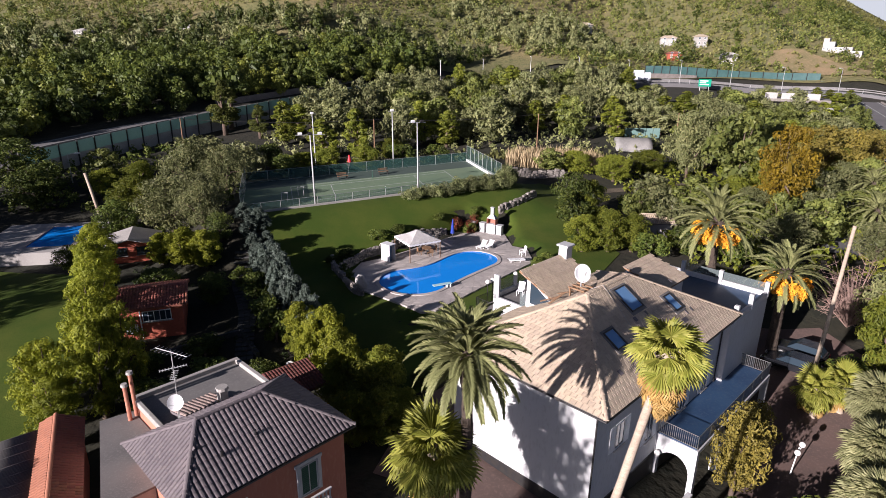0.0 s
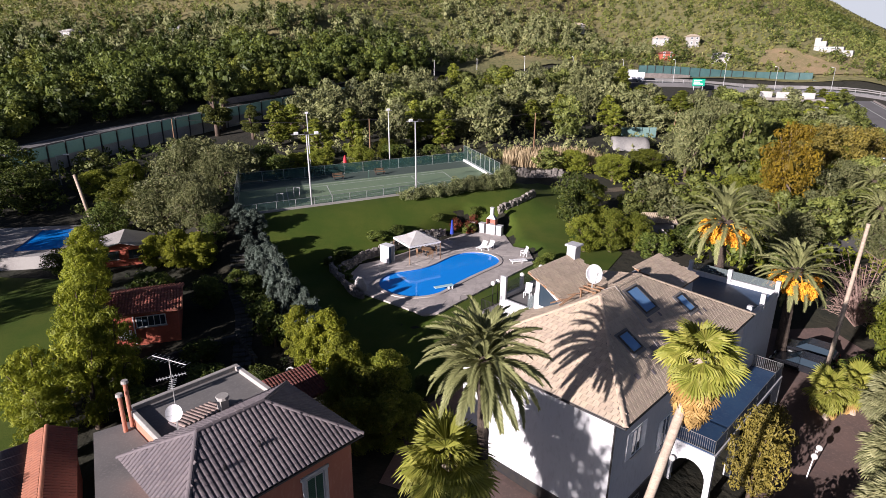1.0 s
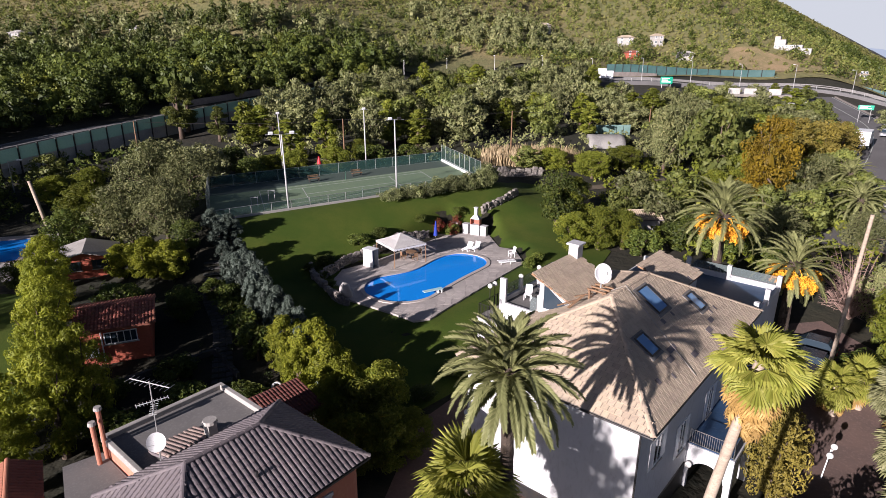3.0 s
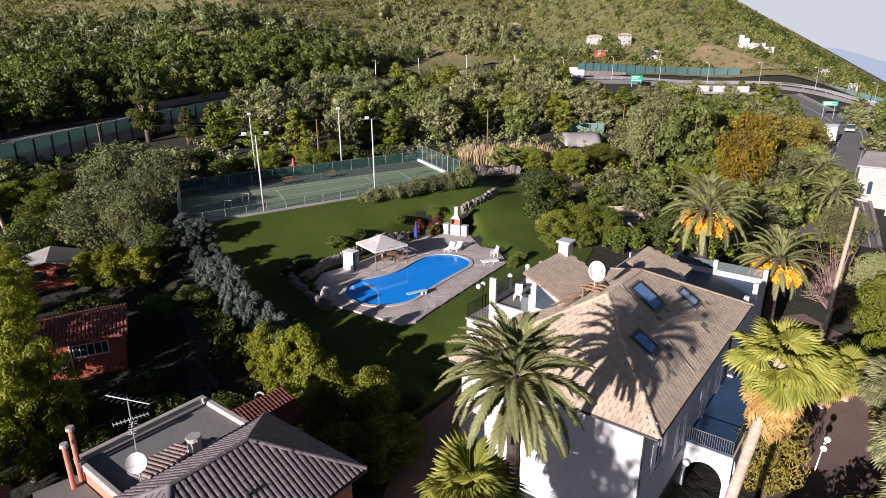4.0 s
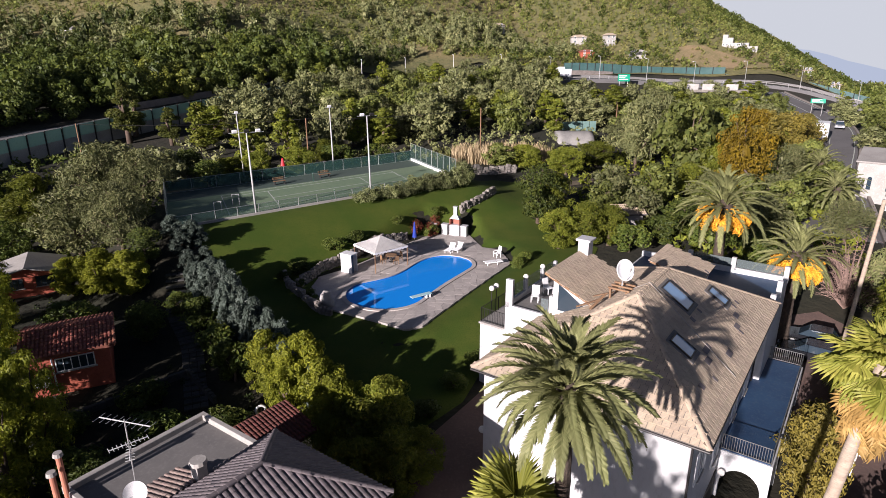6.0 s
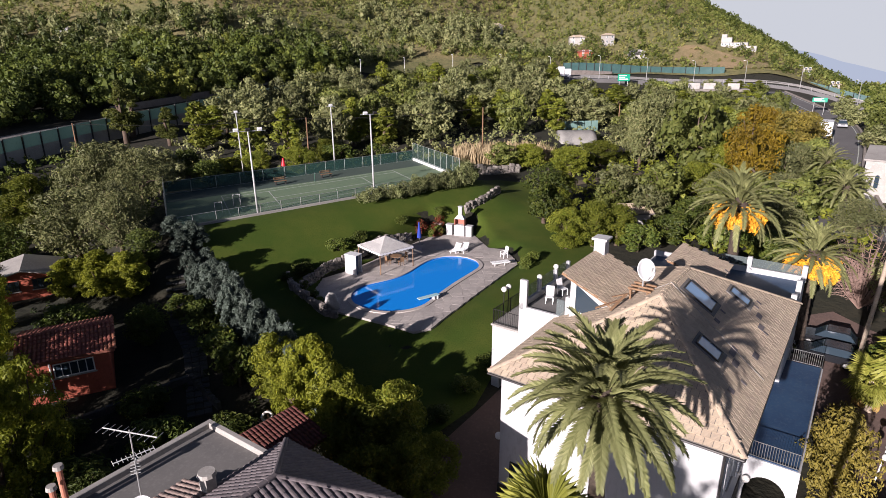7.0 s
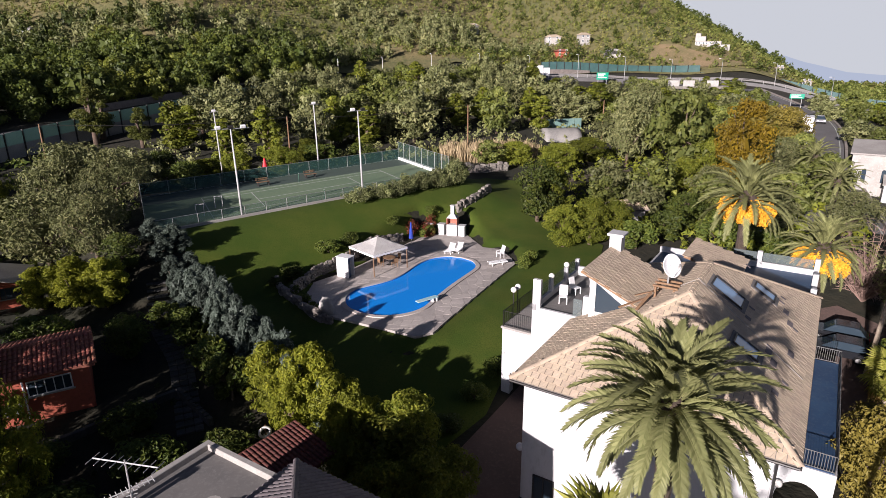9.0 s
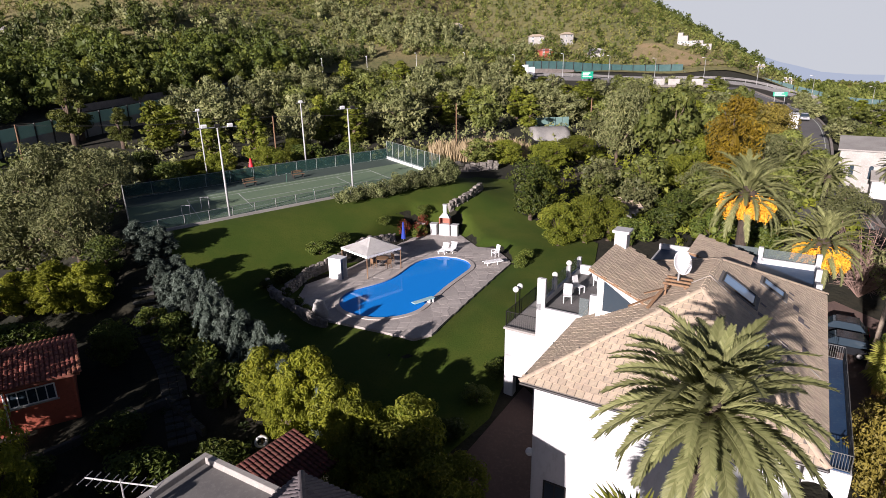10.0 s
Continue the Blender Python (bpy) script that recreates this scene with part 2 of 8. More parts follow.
M = dict(
    # earth is near black, with the shade under the trees put into it
    ground=mat("shade_dark_earth_scrub", (0.018, 0.019, 0.009), (0.028, 0.024, 0.014), (0.01, 0.012, 0.006), scale=0.07, fine=0.9, bump=0.7, grip=0.3, rough=0.95),
    # hillside colours are raised, partly to stand in for the haze of distance
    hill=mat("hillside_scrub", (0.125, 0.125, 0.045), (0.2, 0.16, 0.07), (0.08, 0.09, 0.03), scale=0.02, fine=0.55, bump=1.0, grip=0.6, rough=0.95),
    cut=mat("scraped_earth", (0.25, 0.18, 0.095), (0.15, 0.135, 0.055), (0.3, 0.215, 0.125), scale=0.12, fine=1.6, bump=0.8, grip=0.3, rough=0.95),
    lawn=mat("mown_grass", (0.045, 0.075, 0.008), (0.07, 0.09, 0.012), (0.033, 0.06, 0.006), scale=0.25, fine=9.0, bump=0.5, grip=0.04, rough=0.9, spec=0.2),
    soil=mat("dark_soil", (0.1, 0.08, 0.055), (0.14, 0.11, 0.075), (0.03, 0.03, 0.018), scale=0.6, fine=6, bump=0.6, grip=0.06, rough=0.95),
    paving=mat("paving_stone", (0.43, 0.385, 0.35), (0.36, 0.325, 0.3), (0.47, 0.425, 0.39), scale=0.7, fine=7, bump=0.2, vary=0.12),
    grout=mat("joint_mortar", (0.2, 0.18, 0.16), scale=2, fine=20),
    court=mat("court_acrylic", (0.15, 0.215, 0.13), (0.18, 0.235, 0.14), (0.125, 0.185, 0.115), scale=0.12, fine=3, bump=0.08, rough=0.75),
    court_dark=mat("court_border", (0.06, 0.09, 0.075), (0.075, 0.1, 0.08), scale=0.15, fine=3, bump=0.08, rough=0.75),
    white=mat("white_paint", (0.8, 0.79, 0.76), (0.74, 0.73, 0.7), (0.68, 0.67, 0.64), scale=0.8, fine=9, bump=0.05, rough=0.6),
    stucco=mat("white_stucco", (0.49, 0.49, 0.49), (0.455, 0.455, 0.455), (0.41, 0.405, 0.4), scale=0.35, fine=5, bump=0.2, grip=0.02, rough=0.9, stretch=(1, 1, 0.4)),
    pink=mat("salmon_stucco", (0.46, 0.18, 0.115), (0.39, 0.155, 0.1), (0.5, 0.23, 0.15), scale=0.4, fine=4, bump=0.2, rough=0.9, stretch=(1, 1, 0.4)),
    redwall=mat("red_stucco", (0.4, 0.1, 0.06), (0.33, 0.085, 0.05), scale=0.5, fine=5, bump=0.2, rough=0.9),
    rooftile=mat("clay_slab_tile", (0.47, 0.375, 0.27), (0.43, 0.345, 0.255), (0.36, 0.295, 0.23), scale=0.45, fine=6, bump=0.25, grip=0.015, rough=0.85, vary=0.1),
    rooftile_all=mat("clay_slab_tiles", (0.47, 0.375, 0.27), (0.43, 0.345, 0.255), (0.36, 0.295, 0.23), scale=0.45, fine=6, bump=0.25, grip=0.015, rough=0.85, island=0.1),
    graytile=mat("weathered_tile", (0.15, 0.128, 0.13), (0.12, 0.104, 0.11), (0.185, 0.155, 0.15), scale=0.5, fine=7, bump=0.3, rough=0.8, vary=0.1, island=0.1),
    # red tile with the shelter roof's shade put into its colour
    shadetile=mat("shade_dark_red_tile", (0.15, 0.05, 0.036), (0.11, 0.04, 0.03), (0.09, 0.045, 0.035), scale=0.5, fine=6, bump=0.3, rough=0.9, island=0.15, vary=0.12),
    # garden wall and path stone, coloured dark for the shade they lie in
    shadestone=mat("shade_dark_stone", (0.07, 0.068, 0.064), (0.045, 0.048, 0.04), (0.09, 0.088, 0.082), scale=1.0, fine=7, bump=0.5, rough=0.95, vary=0.2),
    leantile=mat("faded_rose_tile", (0.27, 0.2, 0.17), (0.22, 0.165, 0.145), (0.32, 0.25, 0.21), scale=0.5, fine=7, bump=0.3, rough=0.85, island=0.12),
    redtile=mat("red_clay_tile", (0.32, 0.115, 0.075), (0.25, 0.09, 0.06), (0.2, 0.09, 0.065), scale=0.5, fine=6, bump=0.3, rough=0.85, island=0.2),
    suntile=mat("sunlit_clay_tile", (0.42, 0.185, 0.105), (0.35, 0.15, 0.085), (0.29, 0.14, 0.09), scale=0.5, fine=6, bump=0.3, rough=0.85, island=0.2),
    felt=mat("roof_felt", (0.17, 0.16, 0.15), (0.13, 0.125, 0.12), (0.2, 0.19, 0.18), scale=0.4, fine=8, bump=0.2, rough=0.9),
    # slate blue, darkened to put the balcony's shade into the colour
    bluefloor=mat("shade_dark_blue_floor", (0.03, 0.07, 0.14), (0.022, 0.05, 0.11), (0.05, 0.085, 0.14), scale=0.5, fine=5, bump=0.05, rough=0.55),
    asphalt=mat("pale_asphalt", (0.125, 0.12, 0.12), (0.105, 0.1, 0.1), (0.15, 0.145, 0.14), scale=0.2, fine=10, bump=0.2, rough=0.9),
    drive=mat("brown_paving", (0.13, 0.085, 0.07), (0.1, 0.07, 0.06), (0.15, 0.1, 0.085), scale=0.4, fine=5, bump=0.3, rough=0.9),
    concrete=mat("concrete", (0.36, 0.34, 0.31), (0.28, 0.26, 0.24), (0.4, 0.38, 0.35), scale=0.4, fine=8, bump=0.2, rough=0.9),
    metal=mat("galvanised_metal", (0.5, 0.5, 0.48), (0.42, 0.42, 0.41), scale=3, fine=30, bump=0.05, rough=0.45, metal=0.6),
    rail=mat("dark_iron", (0.035, 0.035, 0.038), (0.05, 0.045, 0.04), scale=3, fine=30, bump=0.05, rough=0.5, metal=0.5),
    green=mat("green_paint", (0.03, 0.09, 0.06), (0.04, 0.1, 0.07), scale=2, fine=20, bump=0.05, rough=0.5),
    wood=mat("worn_wood", (0.22, 0.13, 0.07), (0.16, 0.09, 0.05), (0.28, 0.18, 0.1), scale=2, fine=25, stretch=(1, 1, 0.1), bump=0.3),
    bark=mat("bark", (0.12, 0.085, 0.06), (0.085, 0.06, 0.045), (0.16, 0.12, 0.09), scale=2, fine=12, bump=0.8, grip=0.05, rough=0.95),
    palmbark=mat("palm_bark", (0.065, 0.047, 0.035), (0.045, 0.034, 0.026), (0.09, 0.065, 0.047), scale=2, fine=9, bump=1.0, grip=0.08, rough=0.95),
    palebark=mat("pale_palm_trunk", (0.4, 0.33, 0.25), (0.32, 0.25, 0.19), (0.25, 0.19, 0.14), scale=1.5, fine=10, stretch=(1, 1, 4), bump=0.4, rough=0.95),
    stone=mat("rubble_stone", (0.2, 0.175, 0.155), (0.14, 0.125, 0.11), (0.25, 0.22, 0.2), scale=1.0, fine=7, bump=0.5, rough=0.95, vary=0.25, island=0.25),
    boulder=mat("pale_boulder", (0.36, 0.345, 0.33), (0.29, 0.28, 0.265), (0.42, 0.405, 0.39), scale=1.5, fine=8, bump=0.5, rough=0.95),
    galv=mat("weathered_grey_paint", (0.5, 0.5, 0.49), (0.42, 0.42, 0.41), scale=1.5, fine=15, bump=0.05, rough=0.6),
    haze=glow_mat("glowing_haze_tint", (0.24, 0.27, 0.325)),
    skyglow=glow_mat("glowing_sky_tint", (0.32, 0.335, 0.345)),
    offwhite=mat("weathered_off_white", (0.36, 0.345, 0.32), (0.3, 0.285, 0.26), (0.42, 0.4, 0.375), scale=0.5, fine=5, bump=0.1, rough=0.9),
    chalk=mat("worn_court_line", (0.42, 0.44, 0.4), (0.34, 0.37, 0.33), scale=0.8, fine=9, bump=0.05, rough=0.9),
    film=mat("dirty_plastic_film", (0.24, 0.23, 0.21), (0.17, 0.165, 0.155), (0.3, 0.29, 0.27), scale=0.6, fine=6, bump=0.2, rough=0.6),
    lattice=mat("grey_iron", (0.2, 0.2, 0.19), (0.15, 0.15, 0.145), scale=3, fine=20, bump=0.05, rough=0.5, metal=0.3),
    bedding=mat("sandy_bedding", (0.4, 0.36, 0.33), (0.35, 0.315, 0.29), scale=1, fine=12, bump=0.2),
    plastic=mat("white_plastic", (0.78, 0.78, 0.77), (0.72, 0.72, 0.72), scale=2, fine=20, bump=0.02, rough=0.4),
    canvas=mat("white_canvas", (0.78, 0.76, 0.73), (0.7, 0.68, 0.66), scale=1.2, fine=12, bump=0.1, rough=0.85),
    blue=mat("blue_canvas", (0.02, 0.05, 0.32), (0.02, 0.04, 0.25), scale=2, fine=12, bump=0.1, rough=0.8),
    red=mat("red_plastic", (0.6, 0.02, 0.03), (0.5, 0.02, 0.03), scale=2, fine=12, bump=0.05, rough=0.5),
    brick=mat("red_brick", (0.35, 0.12, 0.08), (0.28, 0.1, 0.07), (0.4, 0.2, 0.14), scale=1.5, fine=9, bump=0.3),
    net=sheer_mat("fence_netting", (0.05, 0.1, 0.08), 0.22),
    screen=sheer_mat("green_windscreen", (0.03, 0.09, 0.075), 0.55),
    glassrail=sheer_mat("smoked_glass_rail", (0.16, 0.2, 0.2), 0.3),
    barrier=mat("dark_teal_noise_panel", (0.035, 0.085, 0.08), (0.05, 0.105, 0.1), scale=0.5, fine=5, bump=0.1, rough=0.6),
    galvdark=mat("stained_guard_wall", (0.2, 0.19, 0.18), (0.15, 0.145, 0.14), scale=0.5, fine=5, bump=0.1, rough=0.9),
    noiseglass=mat("green_noise_panel", (0.2, 0.33, 0.3), (0.25, 0.38, 0.35), (0.16, 0.28, 0.25), scale=0.4, fine=4, bump=0.0, rough=0.35),
    window=glass_mat("dark_window_glass", (0.03, 0.045, 0.06)),
    # the pane's blue base colour is a painted reflection of the sky
    skyglass=glass_mat("sky_reflection_glass", (0.14, 0.27, 0.46), 0.03),
    lampglass=mat("opal_globe", (0.8, 0.78, 0.72), (0.74, 0.72, 0.68), scale=2, fine=9, bump=0.0, rough=0.25),
    carpaint=mat("black_car_paint", (0.012, 0.013, 0.016), (0.016, 0.017, 0.02), scale=1, fine=9, bump=0.0, rough=0.18, spec=0.7),
    carwhite=mat("silver_car_paint", (0.45, 0.46, 0.48), (0.4, 0.41, 0.43), scale=1, fine=9, bump=0.0, rough=0.22, metal=0.4),
    tyre=mat("tyre_rubber", (0.02, 0.02, 0.02), scale=3, fine=20, rough=0.9),
    fruit=mat("orange_dates", (0.72, 0.32, 0.02), (0.8, 0.42, 0.03), (0.5, 0.2, 0.012), scale=3, fine=25, bump=0.5, rough=0.7),
)
nt = M["noiseglass"].node_tree          # the panels let daylight through
tn = nt.nodes.new("ShaderNodeBsdfTranslucent")
tn.inputs[0].default_value = (0.36, 0.5, 0.46, 1)
mx = nt.nodes.new("ShaderNodeMixShader")
mx.inputs[0].default_value = 0.35
nt.links.new(nt.nodes["Principled BSDF"].outputs[0], mx.inputs[1])
nt.links.new(tn.outputs[0], mx.inputs[2])
nt.links.new(mx.outputs[0], nt.nodes["Material Output"].inputs[0])
L = dict(
    dark=leaf_mat("evergreen_leaf", (0.05, 0.08, 0.015), (0.14, 0.16, 0.027)),
    olive=leaf_mat("olive_leaf", (0.12, 0.14, 0.05), (0.26, 0.255, 0.11)),
    bright=leaf_mat("bright_leaf", (0.12, 0.155, 0.018), (0.26, 0.265, 0.036), glow=0.4),
    yellow=leaf_mat("yellow_green_leaf", (0.17, 0.2, 0.02), (0.36, 0.36, 0.04), glow=0.4, vary=0.2),
    bush=leaf_mat("garden_bush_leaf", (0.17, 0.21, 0.016), (0.38, 0.39, 0.036), glow=0.4, vary=0.25),
    pine=leaf_mat("pine_needles", (0.055, 0.07, 0.015), (0.14, 0.145, 0.026), cloud=0.1),
    conifer=leaf_mat("blue_grey_conifer", (0.05, 0.068, 0.05), (0.125, 0.155, 0.125)),
    autumn=leaf_mat("autumn_leaf", (0.19, 0.13, 0.012), (0.38, 0.26, 0.02), glow=0.3),
    palm=leaf_mat("palm_leaflet", (0.175, 0.19, 0.07), (0.34, 0.34, 0.15), glow=0.32, vary=0.2),
    fan=leaf_mat("fan_palm_blade", (0.22, 0.24, 0.035), (0.4, 0.38, 0.08), glow=0.4, vary=0.2),
    greyfan=leaf_mat("grey_fan_blade", (0.2, 0.21, 0.09), (0.38, 0.36, 0.18), glow=0.3, vary=0.15),
    dead=leaf_mat("dry_palm_blade", (0.4, 0.25, 0.08), (0.58, 0.38, 0.13), glow=0.3, vary=0.15),
    # grove leaf colour is lifted for the haze over the valley
    grove=leaf_mat("grove_leaf", (0.1, 0.13, 0.03), (0.25, 0.265, 0.065), glow=0.3),
    # this leaf is darkened in colour to hold the garden beds' deep shade
    shade=leaf_mat("shade_dark_leaf", (0.02, 0.034, 0.008), (0.05, 0.07, 0.018), glow=0.1),
    reed=leaf_mat("dry_reed", (0.3, 0.23, 0.13), (0.42, 0.33, 0.2), glow=0.2),
    # scrub leaves carry the same lift for haze as the hillside
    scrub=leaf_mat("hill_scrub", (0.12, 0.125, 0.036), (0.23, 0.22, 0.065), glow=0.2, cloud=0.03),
    young=leaf_mat("young_needles", (0.07, 0.09, 0.014), (0.19, 0.2, 0.03), glow=0.25, cloud=0.1),
    forest=leaf_mat("forest_needles", (0.035, 0.055, 0.011), (0.11, 0.13, 0.02), glow=0.2, cloud=0.07),
    bare=mat("bare_twigs", (0.3, 0.2, 0.16), (0.24, 0.16, 0.13), scale=2, fine=9),
)

# ---- the lie of the land ----
COURT = [np.array(c) for c in ((-6.3, 93.3), (-33.5, 70.2), (-40.4, 84.5), (-13.1, 107.5))]   # near right, near left, far left, far right
DECK = [(-10.2, 58.2), (-14.1, 60.5), (-17.7, 62.4), (-19.5, 66.0), (-19.3, 69.3), (-17.0, 71.6), (-14.5, 75.5), (-11.4, 80.2), (-9.4, 83.0),
        (-5.2, 84.2), (-4.2, 81.0), (-4.0, 78.6), (-1.6, 77.6), (-0.9, 73.2), (-4.4, 67.2), (-7.9, 60.9), (-9.0, 58.8)]


def poly_far(x, y, poly):
    """Signed distance from a polygon's edge, negative inside."""
    x, y = np.asarray(x, float), np.asarray(y, float)
    best, inside = np.full(x.shape, 1e9), np.zeros(x.shape, bool)
    for (x0, y0), (x1, y1) in zip(poly, [*poly[1:], poly[0]]):
        ex, ey = x1 - x0, y1 - y0
        t = np.clip(((x - x0) * ex + (y - y0) * ey) / (ex * ex + ey * ey), 0, 1)
        best = np.minimum(best, np.hypot(x - x0 - t * ex, y - y0 - t * ey))
        cross = (y0 > y) != (y1 > y)
        inside ^= cross & (x < (x1 - x0) * (y - y0) / (ey if ey else 1e-9) + x0)
    return np.where(inside, -best, best)


def ground_h(x, y):
    x, y = np.asarray(x, float), np.asarray(y, float)
    up = y + 0.5 * np.clip(-20 - x, 0, 70) - 0.8 * np.clip(x - 2, 0, 20)
    z = 0.0
    for d in (-4, 0, 4):
        z = z + np.interp(up + d, [0, 40, 47, 60, 79, 100, 140, 190, 270, 360, 600, 1200, 4500],
                          [-3, -2.8, -2.5, 0, 0.2, 2.5, 6, 11, 29, 60, 140, 170, 0]) / 3
    far = smooth(150, 260, y)
    z = z + far * (5 * np.sin(x * 0.021 + 1.3) * np.sin(y * 0.017) + 2.2 * np.sin(x * 0.06 + y * 0.031) + 1.0 * np.sin(x * 0.13 - y * 0.11))
    inland = 0.8 * x + 0.35 * y - 190
    coast = 1.5 - 0.03 * np.clip(inland, 0, 240) - 0.14 * np.clip(inland - 240, 0, 6000)
    flank = np.maximum(36 - 0.56 * ((x - 130) * 0.875 - (y - 342) * 0.485), coast)
    low = -np.logaddexp(-z / 4, -flank / 4) * 4
    z = np.where(y > 120, z + (low - z) * smooth(120, 190, y), z)
    z = z - 1.7 * smooth(4, 12, x) * (1 - smooth(46, 62, y))
    z = z + 0.12 * np.sin(x * 0.31 + 0.7) * np.sin(y * 0.27) * (1 - smooth(0, 60, np.abs(x)))
    d = poly_far(x, y, COURT)
    z = 4.35 + (z - 4.35) * smooth(0.3, 10.5, d)
    d = poly_far(x, y, DECK)
    return np.where(d < 0, -0.2, -0.2 + (z + 0.2) * smooth(0, 1.8, d))


def gh(x, y):
    return float(ground_h(np.array([x]), np.array([y]))[0])


def sheet(name, xs, ys, lift, material, label, category, keep=None, kind="structure"):
    """A sheet that follows the land; keep: the polygon that it fills."""
    gx, gy = np.meshgrid(xs, ys)
    gz = ground_h(gx, gy) + lift
    v = np.stack([gx, gy, gz], -1).reshape(-1, 3)
    nx, ny = len(xs), len(ys)
    i = np.arange(nx * ny).reshape(ny, nx)
    f = np.stack([i[:-1, :-1], i[:-1, 1:], i[1:, 1:], i[1:, :-1]], -1).reshape(-1, 4)
    if keep is not None:
        far = poly_far(v[:, 0], v[:, 1], keep)
        f = f[far[f].min(1) < 0]
        used = np.unique(f)
        back = np.full(len(v), -1)
        back[used] = np.arange(len(used))
        v, f, far = v[used], back[f], far[used]
        for k in np.nonzero(far > 0)[0]:                # pull the rim onto the outline
            best = None
            for a, b in zip(keep, [*keep[1:], keep[0]]):
                ex, ey = b[0] - a[0], b[1] - a[1]
                u = min(1, max(0, ((v[k, 0] - a[0]) * ex + (v[k, 1] - a[1]) * ey) / (ex * ex + ey * ey)))
                q = (a[0] + u * ex, a[1] + u * ey)
                dd = (q[0] - v[k, 0]) ** 2 + (q[1] - v[k, 1]) ** 2
                if best is None or dd < best[0]:
                    best = (dd, q)
            v[k, :2] = best[1]
        v[:, 2] = ground_h(v[:, 0], v[:, 1]) + lift
    me = mesh_of(name, v, f, material, True)
    return single(name, me, None, label, category, kind=kind)


def spread(near, lo, hi, step, grow=1.16):
    core = list(np.arange(near[0], near[1] + step, step))
    s, a = step, core[0]
    while a > lo:
        s *= grow
        a -= s
        core.insert(0, a)
    s, a = step, core[-1]
    while a < hi:
        s *= grow
        a += s
        core.append(a)
    return np.array(core)


HILL = [(-900, 150), (-250, 190), (-100, 208), (-46, 206), (-30, 207), (2, 217), (21, 219), (37, 220), (55, 223), (71, 224), (95, 217), (118, 204), (150, 193), (300, 240), (620, 520), (620, 1250), (-880, 1250)]
earth = sheet("ground", spread((-80, 60), -4400, 4400, 1.4), spread((10, 125), -900, 4600, 1.4, 1.1), 0.0, M["ground"], "earth and scrub, coloured near black for shade, covering the rising valley side", "ground")
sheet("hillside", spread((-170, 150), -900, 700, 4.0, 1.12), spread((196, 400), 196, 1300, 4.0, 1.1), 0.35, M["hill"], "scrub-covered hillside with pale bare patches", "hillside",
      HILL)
CUT = [(77.9, 253.2), (85.2, 250.5), (91.1, 241.6), (94.7, 233.5), (101, 222.5), (94, 222), (78.0, 231.8), (71.7, 239.4)]
sheet("cut_slope", np.arange(70, 103, 1.0), np.arange(220, 255, 1.0), 0.75, M["cut"], "freshly scraped ochre slope above the motorway", "slope", CUT)
n_v = len(earth.data.vertices)                  # the earth lies well under the hillside's own sheet
co = np.zeros(n_v * 3)
earth.data.vertices.foreach_get("co", co)
co = co.reshape(-1, 3)
co[:, 2] -= 7 * smooth(4, 34, -poly_far(co[:, 0], co[:, 1], HILL))
earth.data.vertices.foreach_set("co", co.ravel())
earth.data.update()
LAWN = [(-9.5, 47.5), (-13.5, 49.5), (-21.5, 56.5), (-31, 70.3), (-33, 70.8), (-7, 92.8), (-4.5, 93.5), (-1.0, 100.5), (4, 100), (2.5, 88), (9, 78),
        (6, 70), (0.5, 66), (-3, 57.5), (-6, 51)]
lawn = sheet("lawn", np.arange(-36, 12, 0.6), np.arange(46, 104, 0.6), 0.06, M["lawn"], "mown green garden lawn sloping up from the pool to the tennis court", "lawn", LAWN)
sheet("neighbour_lawn", np.arange(-62, -29, 0.8), np.arange(34, 62, 0.8), 0.06, M["lawn"], "mown neighbouring lawn striped by long shadows", "lawn",
      [(-60, 58), (-42, 60), (-34.5, 47), (-31.5, 36), (-45, 35), (-61, 48)])
sheet("driveway", np.arange(-10, 32, 0.7), np.arange(34, 68, 0.7), 0.05, M["drive"], "dark brown paved drive round the villa", "driveway",
      [(-9.5, 40), (-8.6, 47.2), (-5.6, 51), (-3.5, 53.5), (0, 46), (10, 38), (17, 52), (16, 64), (26, 66), (30, 58), (24, 40), (10, 35)])

# ---- tennis court ----
def court_at(u, v, z=4.5):
    """u: 0 at the near right corner to 1 at the left; v: 0 near to 1 far."""
    p = COURT[0] + u * (COURT[1] - COURT[0]) + v * (COURT[3] - COURT[0])
    return Vector((p[0], p[1], z))


def court_slab(bm, u0, v0, u1, v1, z0, z1):
    prism(bm, [tuple(court_at(u, v).xy) for u, v in ((u0, v0), (u0, v1), (u1, v1), (u1, v0))], z0, z1)


tennis_court = thing("tennis_court", "green hard tennis court with worn white lines", "tennis court", kind="structure")
bm = bmesh.new()
court_slab(bm, 0, 0, 1, 1, 3.9, 4.5)
part("surface", bm, M["court"], tennis_court)
bm = bmesh.new()
court_slab(bm, 0.0, 0.72, 1, 0.995, 4.4, 4.506)
part("border_strip", bm, M["court_dark"], tennis_court, "dark green strip along the back of the court")
bm = bmesh.new()
court_slab(bm, -0.004, -0.02, 1.004, 0.002, 3.6, 4.62)
part("kerb", bm, M["concrete"], tennis_court, "pale concrete kerb under the fence")
bm = bmesh.new()
court_slab(bm, -0.012, -0.02, 0.002, 1.0, 3.4, 4.85)
part("end_kerb", bm, M["white"], tennis_court, "white painted end kerb")
LONG, WIDE = 35.7, 15.7
U0, V0 = 0.165, 0.06


def line(u0, v0, u1, v1):
    bm = bmesh.new()
    court_slab(bm, u0, v0, u1, v1, 4.49, 4.512)
    part("line", bm, M["chalk"], tennis_court)


du, dv = 0.1 / LONG * 1.0, 0.12 / WIDE
